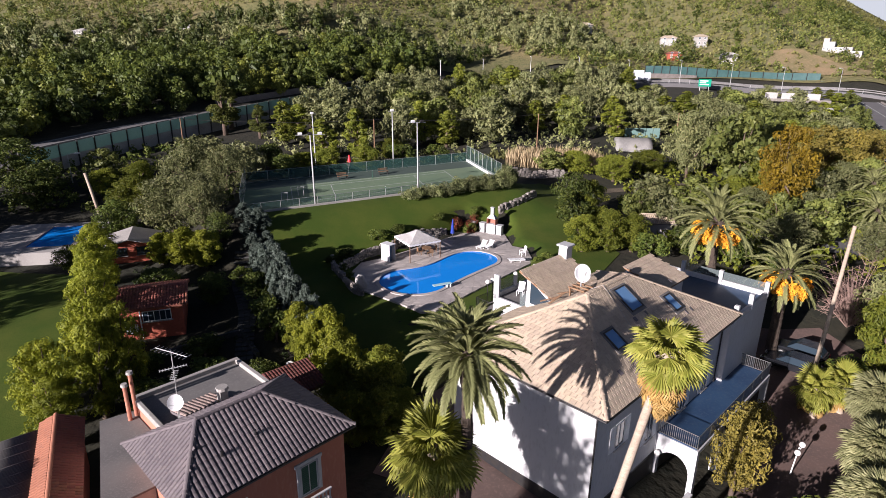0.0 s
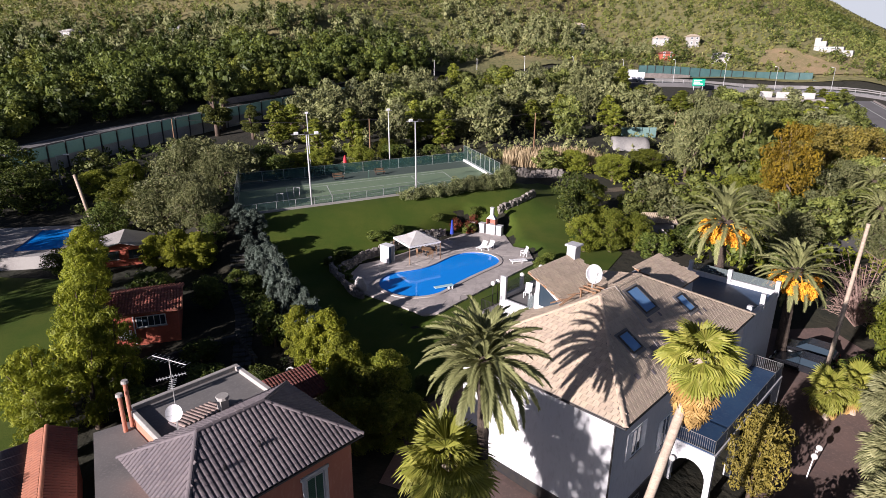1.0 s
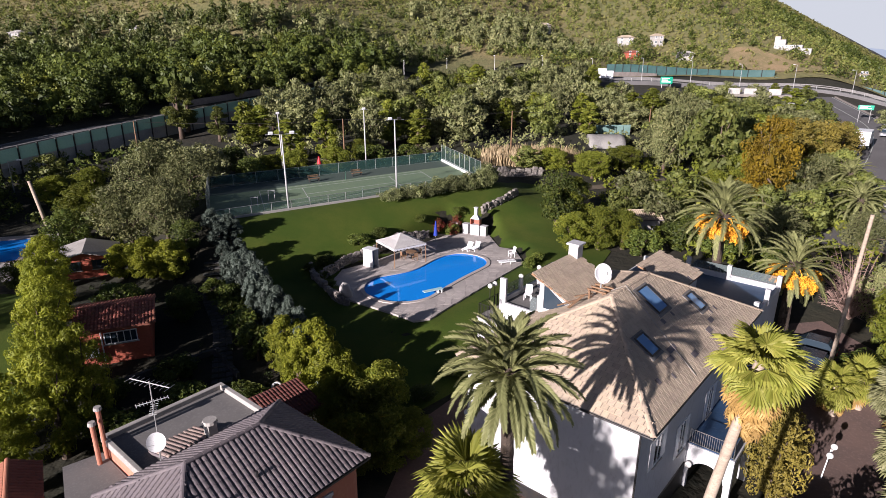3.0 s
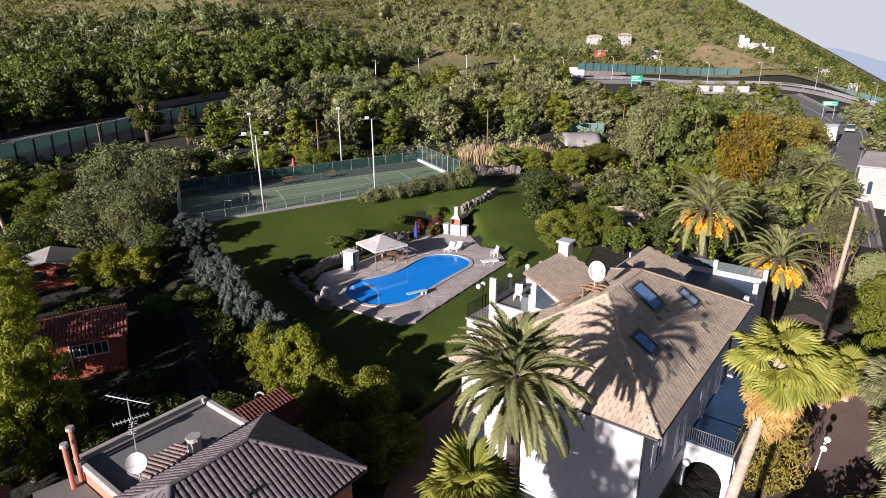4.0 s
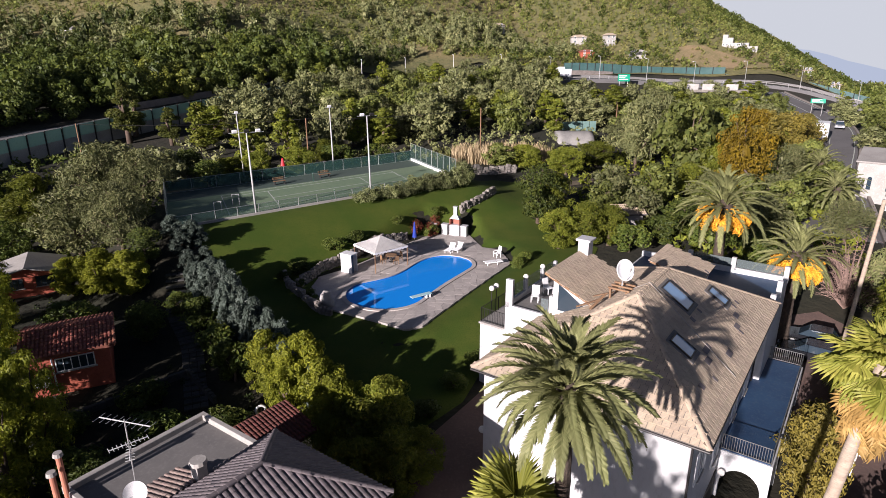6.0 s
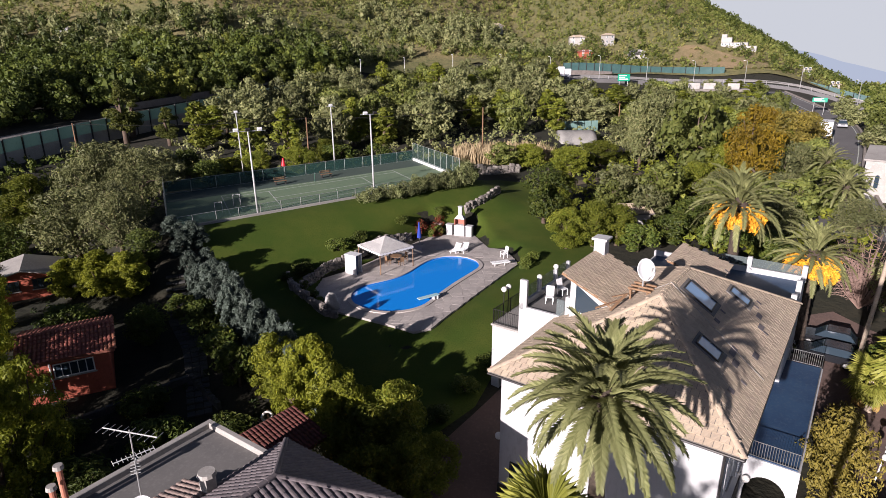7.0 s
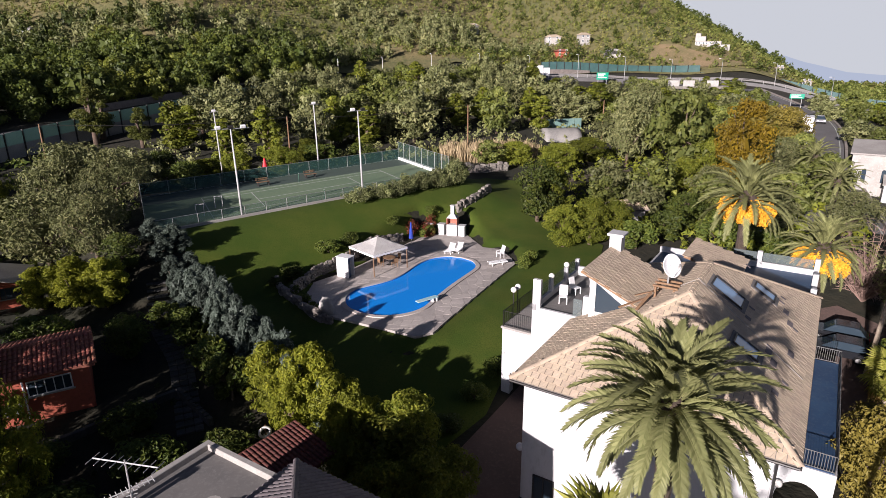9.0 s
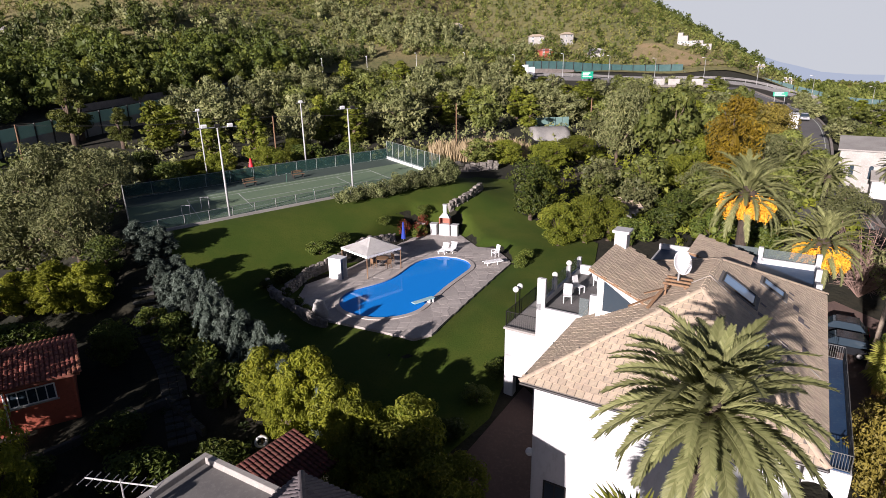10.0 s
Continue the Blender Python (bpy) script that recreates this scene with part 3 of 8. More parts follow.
for v in (0.055, 0.135, 0.60, 0.68):
    line(U0, v, U0 + 23.77 / LONG, v + dv * 0.8)
for u in (U0, U0 + 23.77 / LONG):
    line(u, 0.055, u + du, 0.68)
for u in (U0 + 5.49 / LONG, U0 + 18.28 / LONG):
    line(u, 0.135, u + du, 0.60)
line(U0 + 5.49 / LONG, 0.365, U0 + 18.28 / LONG, 0.365 + dv * 0.8)

un = U0 + 11.885 / LONG
for v in (0.03, 0.70):
    np_ = thing("net_post", "slim green tennis net post without its net", "post", Matrix.Translation(court_at(un, v)))
    bm = bmesh.new()
    cyl(bm, (0, 0, -0.05), (0, 0, 1.07), 0.045)
    part("shaft", bm, M["green"], np_)
    bm = bmesh.new()
    cyl(bm, (0, 0, 1.07), (0, 0, 1.11), 0.055)
    part("cap", bm, M["galv"], np_)
for u, v in ((0.86, 0.2), (0.8, 0.34)):
    tr = thing("folding_trestle", "pale folding trestle standing on the court", "trestle", Matrix.Translation(court_at(u, v)) @ pose(0, 0, 0, 0, 0, 20))
    for x in (-0.35, 0.35):
        for y in (-0.3, 0.3):
            bm = bmesh.new()
            cyl(bm, (x, y, 0), (x, 0, 1.1), 0.025, n=6)
            part("leg", bm, M["galv"], tr)
    bm = bmesh.new()
    cyl(bm, (-0.4, 0, 1.1), (0.4, 0, 1.1), 0.03, n=6)
    part("top_bar", bm, M["galv"], tr)


def fence_run(name, ends, height, count, infill, label, base=4.5, rails=True):
    f = thing(name, label, "fence")
    (u0, v0), (u1, v1) = ends
    p, q = court_at(u0, v0, base), court_at(u1, v1, base)
    for k in range(count + 1):
        c = p.lerp(q, k / count)
        bm = bmesh.new()
        cyl(bm, c - Vector((0, 0, 0.4)), c + Vector((0, 0, height)), 0.025, n=8)
        part("post", bm, M["metal"], f)
    for k in range(count):
        c, d = p.lerp(q, k / count), p.lerp(q, (k + 1) / count)
        bm = bmesh.new()
        slab(bm, [c, d, d + Vector((0, 0, height)), c + Vector((0, 0, height))], 0.006)
        part("netting", bm, infill, f)
    if rails:
        for z in (0.05, height):
            bm = bmesh.new()
            cyl(bm, p + Vector((0, 0, z)), q + Vector((0, 0, z)), 0.02, n=6)
            part("rail", bm, M["metal"], f)
    return f


fence_run("court_fence", ((0, 0), (0, 1)), 2.6, 8, M["net"], "tall wire mesh fence closing the end of the court")
fence_run("court_fence", ((1, 0), (1, 1)), 2.6, 8, M["screen"], "tall mesh fence with green windscreen at the shaded end")
fence_run("court_fence", ((0, 1), (1, 1)), 1.5, 12, M["screen"], "long fence with dark windscreen along the back of the court")
fence_run("court_fence", ((0, 0), (1, 0)), 1.0, 16, M["net"], "low wire mesh fence along the lawn side of the court")


def flood_pole(x, y, z, height, lean, lamps, label):
    p = thing("floodlight_pole", label, "floodlight", pose(x, y, z))
    top = Vector((lean[0], lean[1], height))
    part("mast", mesh_of("mast", *tube([Vector((0, 0, -0.3)), top * 0.5, top], [0.11, 0.09, 0.06], 10), M["galv"], True), None, p)
    bm = bmesh.new()
    box(bm, -0.2, -0.2, -0.4, 0.2, 0.2, 0.08, 0.02)
    part("base_plate", bm, M["concrete"], p)
    bm = bmesh.new()
    w = 0.5 * lamps
    cyl(bm, top + Vector((-w, -w * 0.5, 0)), top + Vector((w, w * 0.5, 0)), 0.04, n=8)
    part("crossbar", bm, M["metal"], p)
    for k in range(lamps):
        o = top + Vector((1, 0.5, 0)) * (-w + 2 * w * (k + 0.5) / lamps)
        bm = bmesh.new()
        box(bm, -0.24, -0.1, 0.02, 0.24, 0.14, 0.3, 0.03, Matrix.Translation(o) @ pose(0, 0, 0, 25, 0, 30))
        part("lamp_head", bm, M["rail"] if k == 1 else M["plastic"], p, "boxy floodlight head")
    return p


flood_pole(-26.95, 75.8, 4.45, 8.3, (-0.15, 0.0), 3, "white mast with three floodlight heads beside the court")
flood_pole(-16.15, 83.85, 4.45, 9.1, (-0.1, 0.0), 2, "tall white mast with paired floodlights beside the hedge")
flood_pole(-23.4, 99.2, 4.45, 8.7, (-0.1, 0.0), 1, "slim white mast at the back of the court")
flood_pole(-36.6, 100.5, gh(-36.6, 100.5), 8.9, (-0.2, 0.0), 1, "slim white mast near the shaded back corner of the court")

sun_shade = thing("red_parasol", "small closed red parasol standing on the court", "parasol", pose(-30.4, 99.0 - 0.2, 4.5))
bm = bmesh.new()
cyl(bm, (0, 0, 0), (0, 0, 1.3), 0.03)
part("pole", bm, M["metal"], sun_shade)
bm = bmesh.new()
cyl(bm, (0, 0, 0.75), (0, 0, 1.75), 0.34, 0.12, 12)
ball(bm, (0, 0, 1.72), 0.14)
part("canopy", bm, M["red"], sun_shade)


def court_bench(u, v, turn):
    b = thing("court_bench", "dark slatted bench beside the court", "bench", Matrix.Translation(court_at(u, v)) @ pose(0, 0, 0, 0, 0, turn))
    for k in range(3):
        bm = bmesh.new()
        box(bm, -0.8, -0.22 + 0.16 * k, 0.42, 0.8, -0.1 + 0.16 * k, 0.46, 0.01)
        part("slat", bm, M["wood"], b)
    for k in range(2):
        bm = bmesh.new()
        box(bm, -0.8, 0.27, 0.6 + 0.18 * k, 0.8, 0.3, 0.72 + 0.18 * k, 0.01)
        part("back_slat", bm, M["wood"], b)
    for x in (-0.65, 0.65):
        bm = bmesh.new()
        box(bm, x - 0.03, -0.2, 0, x + 0.03, 0.28, 0.42, 0.005)
        box(bm, x - 0.03, 0.24, 0.42, x + 0.03, 0.28, 0.95, 0.005)
        part("leg", bm, M["rail"], b)


court_bench(0.62, 0.78, 40)
court_bench(0.44, 0.8, 40)

# ---- pool and terrace ----
def lobes(grow=0.0, n=72):
    """The pool's outline: two round bays joined by a waist."""
    a, b = Vector((-12.55, 65.3)), Vector((-7.35, 72.9))
    ra, rb, waist = 3.55 + grow, 2.65 + grow, 2.35 + grow
    axis = (b - a).normalized()
    side = Vector((-axis.y, axis.x))
    gap = (b - a).length
    left, right = [], []
    for k in range(n):
        s = -ra + (gap + ra + rb) * k / (n - 1)
        wa = math.sqrt(max(0, ra * ra - s * s))
        wb = math.sqrt(max(0, rb * rb - (s - gap) ** 2))
        if s < 0:
            wl = wr = wa
        elif s > gap:
            wl = wr = wb
        else:
            u = s / gap
            base = ra + (rb - ra) * u
            dip = math.sin(math.pi * u) ** 1.5
            wl, wr = base - dip * (base - waist) * 1.15, base - dip * 0.15
        left.append(a + axis * s + side * wl)
        right.append(a + axis * s - side * wr)
    return [(p.x, p.y) for p in right + left[::-1][1:-1]]


def ring(bm, inner, outer, z0, z1):
    n = len(inner)
    vs = [[bm.verts.new((*p, z)) for p in loop] for loop, z in ((inner, z1), (outer, z1), (outer, z0), (inner, z0))]
    for i in range(n):
        j = (i + 1) % n
        for r in range(4):
            s = (r + 1) % 4
            bm.faces.new((vs[r][i], vs[r][j], vs[s][j], vs[s][i]))


pool = thing("swimming_pool", "figure-eight swimming pool full of vivid blue water", "swimming pool", kind="structure")
bm = bmesh.new()
ring(bm, lobes(-0.02), lobes(0.36), -0.4, 0.1)
part("coping", bm, M["paving"], pool, "pale stone coping round the water")
bm = bmesh.new()
ring(bm, lobes(-0.08), lobes(0.0), -1.7, 0.02)
f = [bm.verts.new((x, y, -1.6)) for x, y in lobes(0.0)]
bm.faces.new(f)
M["liner"] = mat("blue_pool_liner", (0.004, 0.14, 0.52), (0.006, 0.17, 0.58), (0.004, 0.12, 0.46), scale=0.5, fine=6, bump=0.0, rough=0.5)
part("basin", bm, M["liner"], pool, "bright blue liner")
M["water"] = bpy.data.materials.new("pool_water")
M["water"].use_nodes = True
nt = M["water"].node_tree
wb = nt.nodes["Principled BSDF"]
wb.inputs["Base Color"].default_value = (0.008, 0.25, 0.78, 1)
wb.inputs["Roughness"].default_value = 0.06
wb.inputs["Specular IOR Level"].default_value = 0.25
wn = node(nt, "ShaderNodeTexNoise", Scale=1.6, Detail=3.0)
wp = node(nt, "ShaderNodeBump", Strength=0.12, Distance=0.05)
nt.links.new(wn.outputs[0], wp.inputs["Height"])
nt.links.new(wp.outputs[0], wb.inputs["Normal"])
bm = bmesh.new()
bm.faces.new([bm.verts.new((x, y, -0.02)) for x, y in lobes(-0.06)])
part("water", bm, M["water"], pool)

terrace = thing("pool_terrace", "pale crazy-paved stone terrace round the pool", "terrace", kind="structure")
bm = bmesh.new()
hole = lobes(0.3)
# the bed of mortar is a strip between the pool and the outer outline
cx, cy = -9.9, 69.5


def deck_edge(n):
    """Points of the terrace's outline at even steps of angle round the pool."""
    out = []
    for x, y in hole:
        a = math.atan2(y - cy, x - cx)
        d = Vector((math.cos(a), math.sin(a)))
        r = math.hypot(x - cx, y - cy)
        while float(poly_far(np.array([cx + d.x * r]), np.array([cy + d.y * r]), DECK)[0]) < 0:
            r += 0.1
        out.append((cx + d.x * max(r, math.hypot(x - cx, y - cy) + 0.1), cy + d.y * max(r, math.hypot(x - cx, y - cy) + 0.1)))
    return out


ring(bm, hole, deck_edge(72), -0.5, 0.03)
part("bedding", bm, M["bedding"], terrace)


def lounger(x, y, z, turn, flat, label):
    o = thing("sun_lounger", label, "sun lounger", pose(x, y, z, 0, 0, turn), group="white loungers by the pool")
    for k in range(9):
        bm = bmesh.new()
        box(bm, -0.33, -0.95 + 0.13 * k, 0.3, 0.33, -0.85 + 0.13 * k, 0.33, 0.008)
        part("seat_slat", bm, M["plastic"], o)
    for k in range(5):
        bm = bmesh.new()
        box(bm, -0.33, 0, -0.012, 0.33, 0.1, 0.018, 0.008, pose(0, 0.25, 0.32, 0 if flat else 48) @ Matrix.Translation((0, 0.135 * k, 0)))
        part("back_slat", bm, M["plastic"], o)
    bm = bmesh.new()
    for sx in (-0.34, 0.34):
        box(bm, sx - 0.025, -0.98, 0.24, sx + 0.025, 0.9 if flat else 0.35, 0.31, 0.01)
    part("frame", bm, M["plastic"], o)
    for sx in (-0.31, 0.31):
        for sy in (-0.75, 0.3):
            bm = bmesh.new()
            box(bm, sx - 0.03, sy - 0.03, 0, sx + 0.03, sy + 0.03, 0.26, 0.006)
            part("leg", bm, M["plastic"], o)
    return o


lounger(-6.9, 76.9, 0.07, -25, False, "white slatted sun lounger standing on the pool terrace")
lounger(-6.1, 77.1, 0.07, -25, False, "white slatted sun lounger standing on the pool terrace")
lounger(-2.6, 72.9, 0.07, -70, True, "white slatted sun lounger lying flat on the sunny terrace")

chair = thing("garden_chair", "white plastic armchair with a high back on the terrace", "chair", pose(-2.1, 75.0, 0.07, 0, 0, -60))
bm = bmesh.new()
box(bm, -0.27, -0.27, 0.4, 0.27, 0.27, 0.45, 0.02)
part("seat", bm, M["plastic"], chair)
bm = bmesh.new()
box(bm, -0.27, 0, 0, 0.27, 0.05, 0.75, 0.02, pose(0, 0.24, 0.42, -12))
part("backrest", bm, M["plastic"], chair)
for sx in (-0.28, 0.28):
    bm = bmesh.new()
    box(bm, sx - 0.03, -0.25, 0.62, sx + 0.03, 0.3, 0.67, 0.01)
    part("armrest", bm, M["plastic"], chair)
    for sy in (-0.23, 0.23):
        bm = bmesh.new()
        box(bm, sx - 0.025, sy - 0.025, 0, sx + 0.025, sy + 0.025, 0.64, 0.006)
        part("leg", bm, M["plastic"], chair)

# gazebo
gz = thing("gazebo", "white canvas gazebo with scalloped valance on four posts", "gazebo", pose(-13.85, 72.85, 0.05, 0, 0, 40))
H, S = 2.05, 1.95
bm = bmesh.new()
tip = bm.verts.new((0, 0, H + 1.0))
edge = [(-S, -S), (0, -S), (S, -S), (S, 0), (S, S), (0, S), (-S, S), (-S, 0)]
rim = [bm.verts.new((x, y, H + (0.0 if abs(x) == abs(y) else 0.04))) for x, y in edge]
mid = [bm.verts.new((x * 0.5, y * 0.5, H + 0.44)) for x, y in edge]
for i in range(8):
    j = (i + 1) % 8
    bm.faces.new((rim[i], rim[j], mid[j], mid[i]))
    bm.faces.new((mid[i], mid[j], tip))
bmesh.ops.solidify(bm, geom=list(bm.faces), thickness=0.012)
canopy = part("canopy", bm, M["canvas"], gz)
bm = bmesh.new()
for i in range(4):
    p, q = [Vector((*edge[(2 * i + d) % 8], H)) for d in (0, 2)]
    for k in range(10):
        a, b = p.lerp(q, k / 10), p.lerp(q, (k + 1) / 10)
        m2 = a.lerp(b, 0.5)
        vs = [bm.verts.new(c) for c in (a, b, b - Vector((0, 0, 0.16)), m2 - Vector((0, 0, 0.24)), a - Vector((0, 0, 0.16)))]
        bm.faces.new(vs)
part("valance", bm, M["canvas"], canopy, "scalloped canvas edge")
for x, y in ((-S, -S), (S, -S), (S, S), (-S, S)):
    bm = bmesh.new()
    cyl(bm, (x * 0.97, y * 0.97, 0), (x * 0.97, y * 0.97, H), 0.05, n=10)
    part("post", bm, M["wood"], gz)
table = thing("garden_table", "dark round garden table under the gazebo", "table", pose(-12.9, 73.6, 0.05))
bm = bmesh.new()
cyl(bm, (0, 0, 0.7), (0, 0, 0.74), 0.6, n=20)
part("tabletop", bm, M["wood"], table)
bm = bmesh.new()
cyl(bm, (0, 0, 0), (0, 0, 0.7), 0.06)
cyl(bm, (0, 0, 0), (0, 0, 0.04), 0.3, 0.2, 12)
part("pedestal", bm, M["rail"], table)


def garden_seat(x, y, turn):
    c = thing("patio_chair", "dark wooden patio chair round the gazebo table", "chair", pose(x, y, 0.05, 0, 0, turn), group="chairs under the gazebo")
    bm = bmesh.new()
    box(bm, -0.23, -0.23, 0.42, 0.23, 0.23, 0.46, 0.01)
    part("seat", bm, M["wood"], c)
    bm = bmesh.new()
    box(bm, -0.23, 0.19, 0.5, 0.23, 0.23, 0.9, 0.01)
    part("backrest", bm, M["wood"], c)
    for sx in (-0.2, 0.2):
        for sy in (-0.2, 0.2):
            bm = bmesh.new()
            box(bm, sx - 0.02, sy - 0.02, 0, sx + 0.02, sy + 0.02, 0.42 if sy < 0 else 0.9)
            part("leg", bm, M["wood"], c)


for k in range(4):
    w = 0.6 + k * math.pi / 2
    garden_seat(-12.9 + 0.95 * math.cos(w), 73.6 + 0.95 * math.sin(w), math.degrees(w) - 90)

# changing cabin
cabin = thing("pool_cabin", "narrow white pool cabin with an open side", "cabin", pose(-16.7, 70.75, 0.03, 0, 0, -30))
bm = bmesh.new()
box(bm, -0.65, -0.45, 0, 0.65, -0.4, 1.85, 0.01)
part("front_panel", bm, M["plastic"], cabin)
bm = bmesh.new()
box(bm, -0.65, 0.42, 0, 0.65, 0.47, 1.85, 0.01)
part("back_panel", bm, M["plastic"], cabin)
bm = bmesh.new()
box(bm, -0.65, -0.4, 0, -0.6, 0.42, 1.85, 0.01)
part("side_panel", bm, M["plastic"], cabin)
bm = bmesh.new()
box(bm, -0.7, -0.5, 1.85, 0.7, 0.52, 1.92, 0.02)
part("roof", bm, M["plastic"], cabin)
bm = bmesh.new()
box(bm, 0.6, -0.4, 0.02, 0.64, -0.1, 1.82, 0.008)
part("door", bm, M["bluefloor"], cabin, "half open grey door")

board = thing("diving_board", "short pale turquoise diving board over the water", "diving board", pose(-9.0, 64.3, 0.05, 0, 0, 35))
M["turq"] = mat("turquoise_board", (0.4, 0.6, 0.62), (0.34, 0.54, 0.58), scale=2, fine=20, bump=0.1)
bm = bmesh.new()
box(bm, -1.5, -0.24, 0.34, 0.5, 0.24, 0.4, 0.02)
part("plank", bm, M["turq"], board)
for x in (0.0, 0.35):
    bm = bmesh.new()
    box(bm, x - 0.05, -0.2, 0, x + 0.05, 0.2, 0.34, 0.01)
    part("stand", bm, M["plastic"], board)

par = thing("blue_parasol", "closed blue parasol on a flat base", "parasol", pose(-10.9, 79.6, 0.05))
bm = bmesh.new()
cyl(bm, (0, 0, 0), (0, 0, 0.08), 0.45, 0.4, 16)
part("base", bm, M["concrete"], par)
bm = bmesh.new()
cyl(bm, (0, 0, 0), (0, 0, 2.5), 0.03)
part("pole", bm, M["metal"], par)
bm = bmesh.new()
v = cyl(bm, (0, 0, 0.75), (0, 0, 2.5), 0.26, 0.05, 14)
for k, w in enumerate(v):
    w.co.x *= 1 + 0.25 * (k % 2)
    w.co.y *= 1 + 0.25 * (k % 2)
part("canopy", bm, M["blue"], par)

bbq = thing("barbecue", "white masonry barbecue with a chimney and side benches", "barbecue", pose(-6.4, 83.0, 0.45, 0, 0, -20))
bm = bmesh.new()
box(bm, -0.6, -0.35, -0.9, 0.6, 0.4, 0.85, 0.03)
part("base", bm, M["stucco"], bbq)
bm = bmesh.new()
for x0, x1 in ((-0.6, -0.5), (0.5, 0.6)):
    box(bm, x0, -0.3, 0.85, x1, 0.4, 1.55, 0.02)
box(bm, -0.5, 0.3, 0.85, 0.5, 0.4, 1.55, 0.02)
part("hearth", bm, M["brick"], bbq, "brick-lined hearth")
bm = bmesh.new()
v = box(bm, -0.6, -0.32, 1.55, 0.6, 0.4, 2.0)
for w in v:
    if w.co.z > 1.9:
        w.co.x *= 0.4
        w.co.y = 0.1 + (w.co.y - 0.1) * 0.4
part("hood", bm, M["stucco"], bbq)
bm = bmesh.new()
box(bm, -0.2, -0.08, 2.0, 0.2, 0.28, 2.9, 0.02)
box(bm, -0.26, -0.14, 2.9, 0.26, 0.34, 2.98, 0.02)
part("chimney", bm, M["stucco"], bbq)
for x in (-2.6, -1.25, 1.1):
    bm = bmesh.new()
    box(bm, x - 0.35, -0.3, -0.9, x + 0.35, 0.4, 0.75, 0.03)
    box(bm, x - 0.42, -0.37, 0.75, x + 0.42, 0.45, 0.82, 0.02)
    part("side_bench", bm, M["stucco"], bbq, "white side counter with a stone top")

rock = bmesh.new()
bmesh.ops.create_icosphere(rock, subdivisions=3, radius=1.0)
for v in rock.verts:
    n = noise.noise(v.co * 1.4) * 0.35 + noise.noise(v.co * 4) * 0.1
    v.co = Vector((v.co.x * 0.55, v.co.y * 0.4, v.co.z * 0.95)) * (1 + n)
rk = single("standing_rock", rock, M["boulder"], "pale upright boulder on the rockery beside the pool", "rock", shade=True)
rk.matrix_basis = pose(-17.1, 62.3, 0.65, 8, -12, 20)


# ---- roofs of tiles ----
def inside(poly, s, t):
    ok = False
    n = len(poly)
    for i in range(n):
        (x0, y0), (x1, y1) = poly[i], poly[(i + 1) % n]
        if (y0 > t) != (y1 > t) and s < (x1 - x0) * (t - y0) / (y1 - y0) + x0:
            ok = not ok
    return ok


def slope_frame(corners):
    """Axes of a roof plane whose first edge is its eave: along the eave, up the slope, out of the roof."""
    v = [Vector(c) for c in corners]
    s = (v[1] - v[0]).normalized()
    n = s.cross(v[2] - v[0]).normalized()
    if n.z < 0:
        n = -n
    t = n.cross(s)
    if t.z < 0:
        t = -t
    return v[0], s, t, n, [((c - v[0]).dot(s), (c - v[0]).dot(t)) for c in v]


def flat_tile(w, l):
    """One slab tile, its lower edge proud and its sides notched, in (along, up, out)."""
    g, d, h = 0.012, 0.03, 0.026
    v = [(g, 0, d), (w - g, 0, d), (w - g, 0, d + h), (w * 0.55, 0, d + h), (w * 0.5, 0, d + h * 0.45), (w * 0.45, 0, d + h), (g, 0, d + h),
         (g, l, 0.002), (w - g, l, 0.002), (w - g, l, h), (g, l, h)]
    return v, [(0, 1, 2, 3, 4, 5, 6), (2, 9, 10, 6, 5, 4, 3), (1, 8, 9, 2), (0, 6, 10, 7)]


def low_tile(w, l):
    """A flatter interlocking roll tile."""
    v, f = round_tile(w, l)
    return [(x, y, z * 0.55) for x, y, z in v], f


def round_tile(w, l):
    """One barrel tile, wider at its lower end."""
    v, f, n = [], [], 5
    for y, r, z in ((0, w * 0.46, 0.035), (l, w * 0.38, 0.0)):
        for k in range(n + 1):
            a = math.pi * k / n
            v.append((w / 2 - r * math.cos(a), y, z + r * 0.85 * math.sin(a)))
    for k in range(n):
        f.append((k, k + 1, n + 2 + k, n + 1 + k))
    f.append(tuple(range(n + 1)))
    return v, f


def tiled_slope(parent, name, corners, piece, w, l, one, many, singles, near, under, skip=()):
    """Covers a roof plane with tiles: the ones nearest to a place as parts of their own, the rest joined."""
    o, s, t, n, poly = slope_frame(corners)
    bm = bmesh.new()
    slab(bm, [c + n * 0.0 for c in map(Vector, corners)], 0.14)
    deck = part(name, bm, under, parent)
    v0, f0 = piece(w, l * 1.12)
    base = mesh_of("tile", v0, f0, one)
    smax, tmax, smin = max(p[0] for p in poly), max(p[1] for p in poly), min(p[0] for p in poly)
    spots = []
    for j in range(int(tmax / l) + 1):
        shift = 0.5 * w * (j % 2) if piece is flat_tile else 0
        k = 0
        while smin - w + shift + k * w < smax:
            a, b = smin - w + shift + k * w, j * l
            if inside(poly, a + w / 2, b + l / 2) and not any(x0 < a + w / 2 < x1 and y0 < b + l / 2 < y1 for x0, x1, y0, y1 in skip):
                spots.append((a, b))
            k += 1
    spots.sort(key=lambda p: (o + s * p[0] + t * p[1] - Vector(near)).length)
    frame3 = Matrix((s, t, n)).transposed()
    r = random.Random(len(spots))
    vs, fs = [], []
    base_v = np.array(v0)
    ax = np.array([s, t, n])
    for i, (a, b) in enumerate(spots):
        lift, turn = r.uniform(0, 0.008), r.uniform(-0.008, 0.008)
        if i < singles:
            ob = new("tile", base)
            ob.parent = deck
